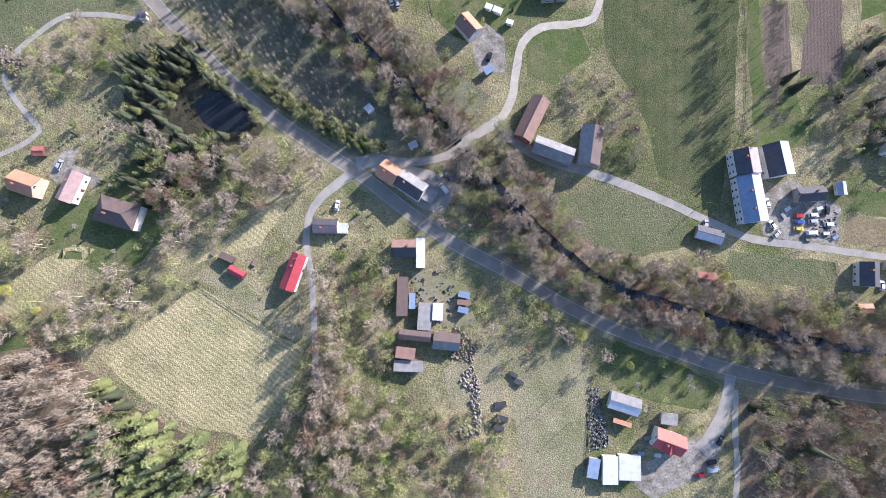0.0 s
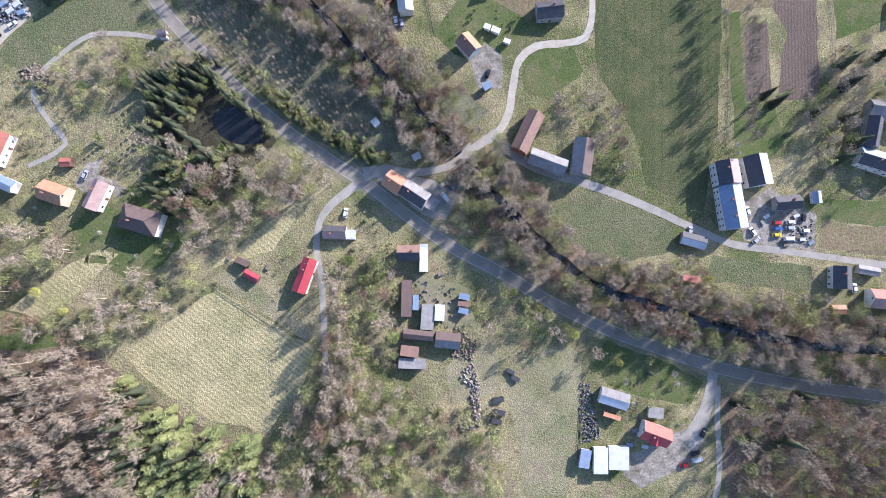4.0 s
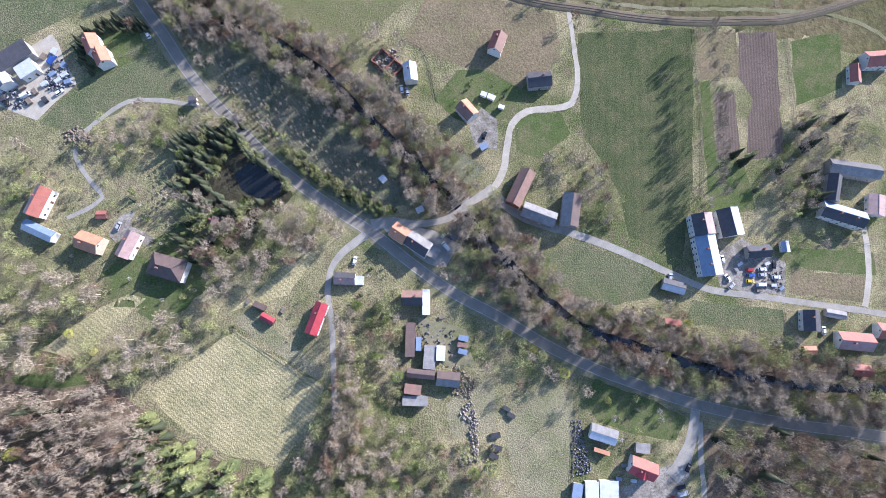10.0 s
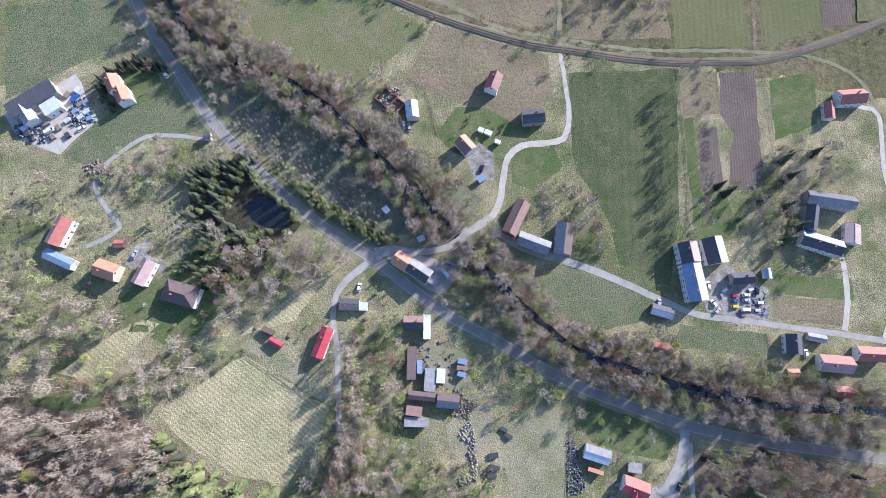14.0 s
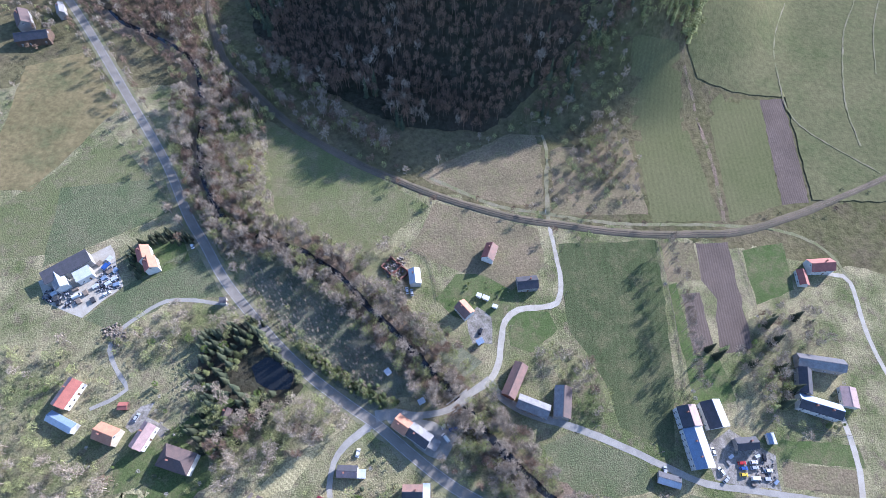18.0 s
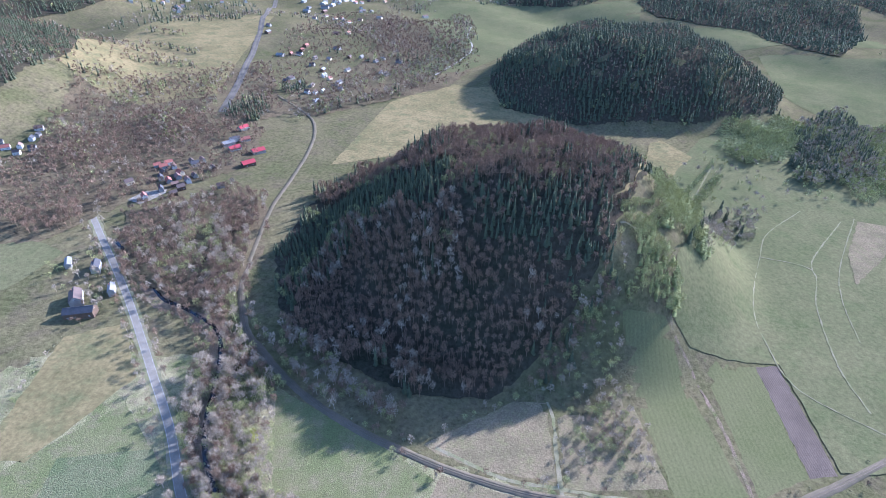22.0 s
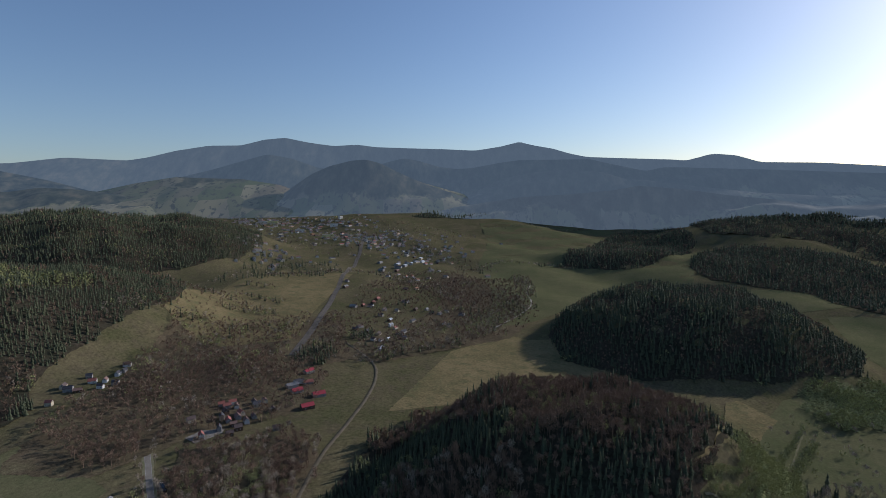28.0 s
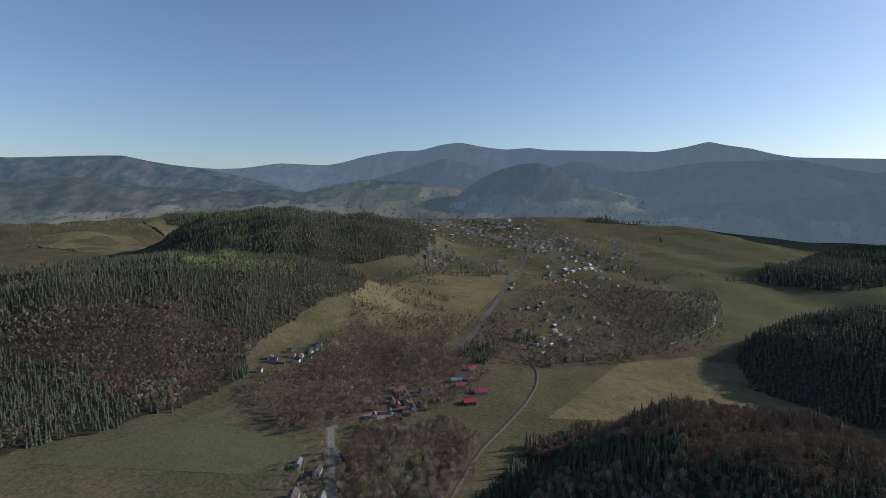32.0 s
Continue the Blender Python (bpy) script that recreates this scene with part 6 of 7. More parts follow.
wood([(110, 900), (130, 800), (240, 740), (430, 752), (600, 830), (690, 960), (640, 1120), (420, 1200), (200, 1130)], 6.6, [("rust", 4), ("spruce", 5), ("bud", 1.5)], 62, (0.7, 1.15))
wood([(-469, 463), (-441, 593), (-383, 675), (-221, 641), (-200, 520), (-295, 423), (-336, 340), (-420, 330), (-450, 400)], 6.0, WOODED, 65, (0.9, 1.25), 0.8, 3)
wood([(-467, 523), (-540, 774), (-297, 950), (-211, 696), (-320, 560), (-390, 480)], 6.4, WOODED + [("rust", 2), ("spruce", 0.5)], 66, (0.9, 1.25), 0.65, 3)
wood([(-250, 700), (-160, 700), (40, 900), (110, 1100), (20, 1350), (-100, 1500), (-260, 1500), (-330, 1200)], 9.5, WOODED + [("spruce", 0.7)], 67, (0.9, 1.3), 0.6)
wood([(-200, 1400), (60, 1500), (70, 1145), (-48, 1000), (-160, 1200)], 9, WOODED, 68, (0.9, 1.3), 0.5)
wood([(-800, 1570), (-500, 1560), (-450, 1300), (-640, 1120), (-700, 1100)], 13, [("bare", 2), ("spruce", 1), ("bush", 2)], 69, (0.8, 1.2), 0.6)
wood([(-640, 720), (-560, 700), (-470, 960), (-520, 1000), (-620, 980)], 12, WOODED, 70, (0.8, 1.2), 0.5)
wood([(-1300, 2100), (-700, 1700), (-250, 1790), (-100, 2500), (-600, 2850), (-1500, 2900)], 26, BARE + [("spruce", 1)], 71, (1.0, 1.6), 0.6)
wood(RIGHT_FOREST, 12, [("spruce", 6), ("rust", 2), ("bud", 1)], 72, (1.1, 1.5), 0.95, 0, (0.8, 1.1))
wood(RIDGE_FOREST, 19, [("spruce", 7), ("rust", 1)], 73, (1.9, 2.4), 0.95, 0, (0.5, 0.8))
wood(HAZY_FOREST, 14, [("spruce", 6), ("rust", 3), ("bud", 1)], 731, (1.2, 1.6), 0.9, 0, (0.7, 1.0))
wood(RIGHT_WOOD, 11, [("spruce", 5), ("rust", 2), ("bud", 1)], 74, (1.1, 1.5), 0.95, 0, (0.8, 1.1))
wood(PLAIN_WOOD, 14, [("spruce", 1)], 75, (1.3, 1.7), 0.95, 0, (0.8, 1.0))
wood([(250, 620), (420, 660), (520, 640), (700, 760), (900, 900), (1100, 1300), (1300, 1200), (900, 600), (500, 520), (300, 480)], 16, [("bud", 2), ("bare", 2), ("spruce", 1)], 77, (0.9, 1.5), 0.4)
wood([(-3000, 1200), (-2100, 1000), (-1800, 1150), (-2300, 1600), (-2900, 1800)], 24, BARE + [("spruce", 1), ("rust", 3)], 78, (1.0, 1.5), 0.4)
wood([(-288, 680), (-281, 735), (-245, 742), (-229, 703), (-251, 661)], 6, [("spruce", 5), ("rust", 1)], 80, (0.8, 1.1), 0.9)
belt([(-175, 709), (-127, 878), (-38, 983), (10, 1086), (79, 1295), (71, 1592)], 0, 26, 8, [("rust", 5), ("bare", 3), ("bud", 2), ("spruce", 0.4)], 801, (0.8, 1.2), 0.8)
wood([(-240, 820), (-215, 850), (-200, 830), (-215, 790)], 6, [("spruce", 3), ("bare", 1)], 802, (0.8, 1.1), 0.8)


# joined woods: every tree beyond the village
def spread(key, light):
    """All far trees of a kind in one mesh, from lighter models."""
    rng = np.random.RandomState(len(key))
    models = [[light(rng, far) for _ in range(5)] for far in (0, 1, 2, 3)]
    vs, ts, n = [], [], 0
    for k, (x, y, s, turn, tall) in enumerate(FAR[key]):
        v, t = models[0 if math.hypot(x - 40, y) < 330 and y < 215 else 1 if math.hypot(x - 40, y) < 560 else 2 if math.hypot(x - 40, y) < 1150 else 3][k % 5]
        c, sn = math.cos(turn), math.sin(turn)
        q = np.stack([(v[:, 0] * c - v[:, 1] * sn) * s + x, (v[:, 0] * sn + v[:, 1] * c) * s + y, v[:, 2] * s * tall + hz(x, y) - 0.2], 1)
        vs.append(q)
        ts.append(t + n)
        n += len(v)
    return np.concatenate(vs), np.concatenate(ts)


def limbs3(rng, h, r, low, n=7):
    out = [tri_prism((0, 0, -0.6), (0, 0, h * 0.8), 0.2, 0.06, 3)]
    for k in range(n):
        a, z = rng.uniform(0, 6.28), low + (h - low) * rng.uniform(0.0, 0.5)
        out.append(tri_prism((0, 0, z), (math.cos(a) * r * 0.8, math.sin(a) * r * 0.8, z + (h - low) * rng.uniform(0.2, 0.45)), 0.09, 0.04, 3))
    return join(out)


def stem3(h):
    return tri_prism((0, 0, -0.6), (0, 0, h), 0.2, 0.05, 3)


LIGHT = {
    "bare": (T_TWIG, lambda r, f: twigs(r, (46, 16)[f - 2], 12, 3.6, 1.5, (2.1, 3.2)[f - 2], (0.21, 0.5)[f - 2], 16) if f > 1 else join([limbs3(r, 11, 3.4, 3.0), twigs(r, (420, 110)[f], 12, 3.9, 2.6, (1.3, 2.0)[f], (0.066, 0.155)[f], 32)])),
    "rust": (T_RUST, lambda r, f: twigs(r, (46, 16)[f - 2], 12, 3.4, 1.5, (2.1, 3.2)[f - 2], (0.21, 0.5)[f - 2], 16) if f > 1 else join([limbs3(r, 11, 3.2, 3.0), twigs(r, (420, 110)[f], 12, 3.6, 2.6, (1.3, 2.0)[f], (0.066, 0.155)[f], 32)])),
    "bud": (T_BUD, lambda r, f: leaves(r, (26, 12)[f - 2], 10, 3.6, 1.0, (1.25, 1.8)[f - 2]) if f > 1 else join([stem3(7), twigs(r, (200, 50)[f], 10, 3.6, 2.0, 1.3, (0.065, 0.15)[f]), leaves(r, (280, 80)[f], 10, 3.6, 2.0, (0.26, 0.5)[f])])),
    "yellow": (T_YELLOW, lambda r, f: leaves(r, 240, 8.5, 3.4, 1.4, 0.5)),
    "green": (T_GREEN, lambda r, f: leaves(r, (500, 200, 50, 20)[f], 8, 3.2, 1.2, (0.34, 0.5, 1.0, 1.6)[f])),
    "spruce": (T_SPRUCE, lambda r, f: spire(r, 14, 2.5, 2, 5) if f == 3 else spire(r, 14, 2.5, 3) if f == 2 else spire(r, 14, 2.4, 6, 8) if f == 1 else conifer(r, 14, 2.8, 8, 8, width=0.26)),
    "pine": (T_PINE, lambda r, f: conifer(r, 11, 2.7, 4, 6, 0.15, width=0.35) if f > 1 else join([conifer(r, 10, 2.5, 7, 7, 0.15, width=0.25), leaves(r, 60, 9, 2.2, 2.0, 0.45)])),
    "bush": (T_BUSH, lambda r, f: leaves(r, 16, 3.2, 2.0, 0.1, 1.0) if f > 1 else join([twigs(r, 150, 3.2, 2.0, 0.1, 0.8, 0.05, 16), leaves(r, 130, 3.0, 1.9, 0.2, 0.22)])),
    "blossom": (T_BLOSSOM, lambda r, f: leaves(r, 120, 5.4, 2.3, 1.0, 0.35)),
    "fruit": (T_TWIG, lambda r, f: join([stem3(3), twigs(r, 120, 4.8, 1.4, 1.0, 1.2, 0.05)])),
}
WOOD_NAMES = {"bare": "bare_woodland", "rust": "rusty_woodland", "bud": "budding_woodland", "yellow": "yellow_trees", "green": "leafy_trees", "spruce": "spruce_forest", "pine": "pine_wood", "bush": "scrub", "blossom": "blossom_trees", "fruit": "orchard_trees"}
for key in FAR:
    v, t = spread(key, LIGHT[key][1])
    tagged(tri_object(WOOD_NAMES[key], v, t, LIGHT[key][0]), KINDS[key][0].replace("tree", "trees").replace("bush", "bushes") + " over the valley sides", "woodland", kind="stuff")


# ---- vehicles, stores and small things ----
PAINTS = {"red": (0.45, 0.03, 0.03), "white": (0.75, 0.75, 0.74), "silver": (0.45, 0.46, 0.48), "black": (0.02, 0.02, 0.025), "blue": (0.04, 0.10, 0.34), "yellow": (0.70, 0.50, 0.05), "green": (0.05, 0.16, 0.07)}
PAINT_M = {k: mat(k + "_car_paint", v, tuple(c * 0.9 for c in v), 0.5, 2, 0.06, rough=0.25, world_space=False, spec=0.5) for k, v in PAINTS.items()}
M_TYRE = mat("tyre_rubber", (0.02, 0.02, 0.02), (0.03, 0.03, 0.03), 1, 4, 0.2, world_space=False)
M_RIM = mat("steel_rim", (0.4, 0.4, 0.42), (0.3, 0.3, 0.32), 1, 4, 0.2, rough=0.4, metal=0.8, world_space=False)
M_LAMP = mat("lamp_glass", (0.7, 0.7, 0.68), (0.6, 0.6, 0.58), 1, 4, 0.1, rough=0.15, world_space=False)
M_LOG = mat("weathered_timber", (0.27, 0.22, 0.17), (0.19, 0.15, 0.115), 0.6, 3, 0.3, world_space=False)
M_TARP = mat("dark_sheeting", (0.05, 0.05, 0.055), (0.08, 0.08, 0.08), 0.6, 3, 0.2, rough=0.5, world_space=False)
M_STONE = mat("rubble", (0.34, 0.30, 0.26), (0.25, 0.22, 0.19), 0.4, 2, 0.3, vary=0.3, island=True)
M_SCRAP = mat("mixed_scrap", (0.30, 0.30, 0.32), (0.015, 0.015, 0.018), 0.9, 2, 0.3, vary=0.6, island=True, rough=0.6)


def ring_mesh(name, r, w, material, k=14):
    v, t = tri_prism((0, -w / 2, 0), (0, w / 2, 0), r, r, k)
    me = bpy.data.meshes.new(name)
    me.from_pydata(v.tolist(), [], t.tolist() + [list(range(k))[::-1], list(range(k, 2 * k))])
    me.materials.append(material)
    return me


TYRE_ME, RIM_ME = {}, ring_mesh("rim", 0.19, 0.23, M_RIM)


def car(x, y, turn, paint, length=4.3, width=1.75, height=1.45, van=False, label=""):
    """A parked car: lower body, cabin with glass, roof, wheels, lamps."""
    top = new("van" if van else "car")
    top.matrix_world = pose(x, y, hz(x, y) + 0.14, 0, 0, turn)
    tagged(top, label or (paint + " " + ("van" if van else "car") + " parked on the yard"), "van" if van else "car", group="parked vehicles")
    a, b = length / 2, width / 2
    bm = bmesh.new()
    prof = [(-a, 0.30), (-a, 0.72), (-a + 0.1, 0.86), (a - 1.15, 0.88), (a - 0.12, 0.74), (a, 0.55), (a, 0.30)]
    f, g = [bm.verts.new((p, -b, z)) for p, z in prof], [bm.verts.new((p, b, z)) for p, z in prof]
    bm.faces.new(f)
    bm.faces.new(g[::-1])
    for k in range(len(prof)):
        j = (k + 1) % len(prof)
        bm.faces.new([f[j], f[k], g[k], g[j]])
    bmesh.ops.recalc_face_normals(bm, faces=bm.faces[:])
    part("body", bm, PAINT_M[paint], top)
    c0, c1 = (-a + 0.05, a - 0.9) if van else (-a + 0.45, a - 1.25)
    hh = height + (0.55 if van else 0)
    bm = bmesh.new()
    lo = [(c0, -b + 0.06, 0.87), (c1 + 0.25, -b + 0.06, 0.87), (c1 + 0.25, b - 0.06, 0.87), (c0, b - 0.06, 0.87)]
    hi = [(c0 + 0.3, -b + 0.2, hh - 0.05), (c1 - 0.4, -b + 0.2, hh - 0.05), (c1 - 0.4, b - 0.2, hh - 0.05), (c0 + 0.3, b - 0.2, hh - 0.05)]
    v = [bm.verts.new(p) for p in lo + hi]
    for q in ((0, 1, 5, 4), (1, 2, 6, 5), (2, 3, 7, 6), (3, 0, 4, 7), (4, 5, 6, 7)):
        bm.faces.new([v[i] for i in q])
    part("glazing", bm, PAINT_M[paint] if van else M_GLASS, top, "" if van else "dark tinted windows")
    bm = bmesh.new()
    box(bm, c0 + 0.28, -b + 0.19, hh - 0.05, c1 - 0.38, b - 0.19, hh + 0.01)
    part("roof", bm, PAINT_M[paint], top)
    if van:
        bm = bmesh.new()
        slab(bm, [(c1 + 0.21, -b + 0.12, 0.98), (c1 + 0.21, b - 0.12, 0.98), (c1 - 0.30, b - 0.24, hh - 0.14), (c1 - 0.30, -b + 0.24, hh - 0.14)], 0.04)
        part("windscreen", bm, M_GLASS, top, "dark windscreen")
    if "t" not in TYRE_ME:
        TYRE_ME["t"] = ring_mesh("wheel", 0.31, 0.2, M_TYRE)
    for wx in (-a + 0.8, a - 0.8):
        for sgn in (-1, 1):
            shared("rim", RIM_ME, shared("wheel", TYRE_ME["t"], top, pose(wx, sgn * (b - 0.08), 0.31)))
    for sgn in (-1, 1):
        bm = bmesh.new()
        box(bm, a - 0.06, sgn * (b - 0.35) - 0.16, 0.56, a + 0.02, sgn * (b - 0.35) + 0.16, 0.7)
        part("headlight", bm, M_LAMP, top)
    return top


for x, y, turn, p, van, lab in (
    (145.5, -128.3, 190, "red", False, "red car parked on the gravel yard"), (151.5, -126.0, 12, "silver", True, "silver van parked on the gravel yard"), (151.0, -123.2, 12, "black", False, "black car parked beside the van"),
    (155.0, -114.5, 60, "black", False, "black car parked in the shade of trees"), (194.0, -20.0, 5, "red", False, "red car in the crowded farmyard"), (194.2, -22.6, 5, "blue", False, "blue car in the crowded farmyard"),
    (193.5, -25.6, 0, "yellow", False, "yellow car in the crowded farmyard"), (199.5, -27.3, 2, "white", True, "white van in the crowded farmyard"), (200.5, -19.5, 4, "white", False, "white car in the crowded farmyard"), (200.3, -22.2, 4, "silver", False, "silver car in the crowded farmyard"),
    (207.0, -17.0, 80, "black", False, "black car beside the farm shed"), (207.5, -23.5, 0, "white", False, "white car at the edge of the farmyard"), (182.0, -24.0, 120, "white", False, "white car beside the farm drive"), (183.5, -28.0, 40, "silver", False, "silver car beside the farm drive"), (180.0, -14.5, 95, "white", False, "white car in front of the barn"),
    (39.5, -4.0, 35, "white", False, "white car behind the old house"), (44.0, -5.6, 10, "blue", False, "blue car behind the old house"), (40.0, -10.0, 130, "white", True, "white van beside the old house"),
    (-106.8, 93.4, 120, "white", False, "white car parked on the lawn"), (20.5, 69.0, 100, "silver", False, "silver car by the white house"), (17.8, 70.2, 100, "white", False, "white car by the white house"), (59.5, 47.0, 70, "black", False, "black car on the paved yard"),
    (-3.5, -17.5, 80, "white", False, "white car beside the lane"), (-112.5, -2.5, 70, "silver", False, "silver car between the houses"), (-160.0, 60.0, 30, "white", True, "white van in the workshop yard"), (-150.0, 78.5, 60, "blue", True, "blue van in the workshop yard"), (-168.0, 56.0, 100, "black", False, "black car in the workshop yard"),
    (-145.0, 62.0, 40, "white", False, "white car in the workshop yard"), (230.0, -50.0, 85, "white", False, "white car beside the white house"), (152.0, -24.0, 75, "silver", False, "silver car outside the garage")):
    car(x, y, turn, p, 5.2 if van else 4.3, 1.95 if van else 1.75, van=van, label=lab)


def crate(name, x, y, lx, ly, h, turn, label, material=M_LOG, cover=M_TARP):
    """A low stack of timber with a sheet on it, on bearers."""
    top = new(name)
    top.matrix_world = pose(x, y, hz(x, y) + 0.1, 0, 0, turn)
    tagged(top, label, "stack")
    n = max(3, int(ly / 0.5))
    for k in range(2):
        bm = bmesh.new()
        px = (k - 0.5) * lx * 0.7
        box(bm, px - 0.08, -ly / 2, -0.5, px + 0.08, ly / 2, 0.12)
        part("bearer", bm, material, top)
    me = box_mesh("board", (lx, ly / n - 0.06, h), material)
    for k in range(n):
        shared("board", me, top, pose(0, (k + 0.5) / n * ly - ly / 2, 0.12))
    if cover:
        bm = bmesh.new()
        slab(bm, [(-lx / 2 - 0.15, -ly / 2 - 0.1, h + 0.2), (lx / 2 + 0.15, -ly / 2 - 0.1, h + 0.2), (lx / 2 + 0.1, ly / 2 + 0.1, h + 0.32), (-lx / 2 - 0.1, ly / 2 + 0.1, h + 0.32)], 0.05)
        part("sheet", bm, cover, top, "dark cover sheet")
    return top


for x, y, a_, b_, t_ in ((63.0, -98.5, 4.4, 2.4, 10), (63.5, -104.0, 4.6, 2.2, 165), (62.0, -107.6, 4.4, 2.0, 165), (61.3, -112.0, 4.2, 2.0, 165), (70.5, -89.5, 4.0, 1.8, 150), (68.5, -86.5, 3.4, 1.6, 150)):
    crate("timber_stack", x, y, a_, b_, 1.0, t_, "low covered stack of timber in the paddock")
for x, y, t_, m_ in ((-146, 68, 40, R_WHITE), (-149, 71, 40, R_BLUE), (-143.5, 71, 35, R_WHITE), (-147, 75, 40, M_LOG), (-152, 66, 40, R_WHITE), (-141.5, 67.5, 20, R_BLUE), (-156, 62, 130, M_LOG), (-158, 57, 130, M_LOG), (-151, 58, 130, M_TARP), (-162, 64, 30, M_LOG), (-172, 61, 40, R_WHITE), (-170, 58, 120, M_TARP), (-154, 80, 60, M_LOG), (-149.5, 83, 60, R_WHITE), (-144.5, 76, 60, R_BLUE)):
    crate("pallet_stack", x, y, 3.2, 2.2, 1.2, t_, "stack of pallets and boards in the workshop yard", m_, None)
for x, y, t_, m_ in ((203, -26, 0, M_LOG), (206, -27.5, 0, R_WHITE), (203.5, -16.5, 20, R_WHITE), (210, -29, 40, R_BLUE), (198, -30, 10, M_LOG), (189, -17, 30, R_WHITE), (187, -20, 120, R_GREY), (38, -44, 20, M_LOG), (44, -62, 10, M_LOG), (-52, -37, 60, M_LOG), (-36, -41, 60, M_LOG), (124, -113, 10, R_GREY), (128, -120, 170, R_WHITE), (121, -119, 170, R_BLUE)):
    crate("board_stack", x, y, 2.8, 1.5, 0.8, t_, "small stack of boards and boxes", m_, None)


def heap(name, poly, n, size, material, label, seed, cat="rubble"):
    """Loose lumps strewn over a piece of ground, as one."""
    rng = np.random.RandomState(seed)
    xs, ys = [p[0] for p in poly], [p[1] for p in poly]
    cube = np.array([(x, y, z) for z in (-1, 1) for y in (-1, 1) for x in (-1, 1)], float)
    fq = np.array([(0, 2, 3, 1), (4, 5, 7, 6), (0, 1, 5, 4), (1, 3, 7, 5), (3, 2, 6, 7), (2, 0, 4, 6)])
    vs, fs, k = [], [], 0
    while k < n:
        x, y = rng.uniform(min(xs), max(xs)), rng.uniform(min(ys), max(ys))
        if not inside(x, y, poly):
            continue
        s = size * rng.uniform(0.4, 1.5, 3)
        c, d = math.cos(rng.uniform(0, 3)), math.sin(rng.uniform(0, 3))
        v = cube * s * rng.uniform(0.7, 1.1, (8, 1))
        v = np.stack([v[:, 0] * c - v[:, 1] * d + x, v[:, 0] * d + v[:, 1] * c + y, v[:, 2] + hz(x, y) + s[2] * 0.6], 1)
        vs.append(v)
        fs.append(fq + 8 * k)
        k += 1
    return tagged(tri_object(name, np.concatenate(vs), np.concatenate(fs), material), label, cat, kind="stuff")


heap("rubble", [(46, -88), (52, -82), (55, -92), (55, -110), (47, -112), (45, -108), (52, -104), (50, -94)], 260, 0.4, M_STONE, "heaps of pale rubble behind the old sheds", 3)
heap("rubble", [(44, -66), (54, -74), (52, -82), (42, -80)], 160, 0.35, M_LOG, "scattered planks and rubble beside the barn", 4)
heap("scrap_heap", [(99, -92), (104, -92), (108, -116), (99, -118)], 420, 0.27, M_SCRAP, "heaps of tyres and scrap along the fence", 5, "scrap")
heap("scrap_heap", [(-152, 62), (-139, 66), (-146, 80), (-152, 74)], 180, 0.45, M_SCRAP, "scrap metal and building stuff in the yard", 6, "scrap")
heap("scrap_heap", [(-178, 58), (-164, 53), (-158, 56), (-164, 64), (-176, 64)], 120, 0.45, M_SCRAP, "scrap and machine parts beside the workshop", 7, "scrap")
heap("rubble", [(8, 76), (18, 84), (14, 92), (2, 86)], 120, 0.5, M_STONE, "tumbled stones round the ruin", 8)
heap("scrap_heap", [(200, -16), (212, -18), (211, -30), (201, -29)], 90, 0.3, M_SCRAP, "odds and ends strewn over the farmyard", 9, "scrap")
heap("scrap_heap", [(26, -46), (44, -50), (46, -66), (28, -70)], 110, 0.3, M_SCRAP, "junk between the old sheds", 10, "scrap")
heap("rubble", [(52, -2), (62, -10), (78, -26), (74, -28), (60, -14), (50, -6)], 160, 0.4, M_STONE, "pale boulders in the stream bed", 11)
heap("log_pile", [(-142, 42), (-134, 46), (-128, 38), (-132, 32)], 130, 0.45, M_LOG, "heap of cut branches beside the track", 12, "brushwood")


def ruin(x, y, turn, lx, ly):
    """Roofless walls with broken tops."""
    rng = random.Random(9)
    top = new("ruined_house")
    top.matrix_world = pose(x, y, hz(x, y), 0, 0, turn)
    tagged(top, "roofless ruined stone house among scrub", "ruin")
    KEEP_OUT.append((x, y, lx / 2 + 3, turn, lx / 2, ly / 2))
    for p0, p1 in (((-lx / 2, -ly / 2), (lx / 2, -ly / 2)), ((-lx / 2, ly / 2), (lx / 2, ly / 2)), ((-lx / 2, -ly / 2), (-lx / 2, ly / 2)), ((lx / 2, -ly / 2), (lx / 2, ly / 2)), ((-1, -ly / 2), (-1, ly / 2))):
        n = 7
        for k in range(n):
            f0, f1 = k / n, (k + 1) / n
            xa, ya, xb, yb = p0[0] + (p1[0] - p0[0]) * f0, p0[1] + (p1[1] - p0[1]) * f0, p0[0] + (p1[0] - p0[0]) * f1, p0[1] + (p1[1] - p0[1]) * f1
            bm = bmesh.new()
            box(bm, min(xa, xb) - 0.25, min(ya, yb) - 0.25, -1.5, max(xa, xb) + 0.25, max(ya, yb) + 0.25, rng.uniform(1.2, 3.6))
            part("broken_wall", bm, W_BRICK, top, "broken brick wall")


ruin(10.5, 83.0, 140, 14, 8)


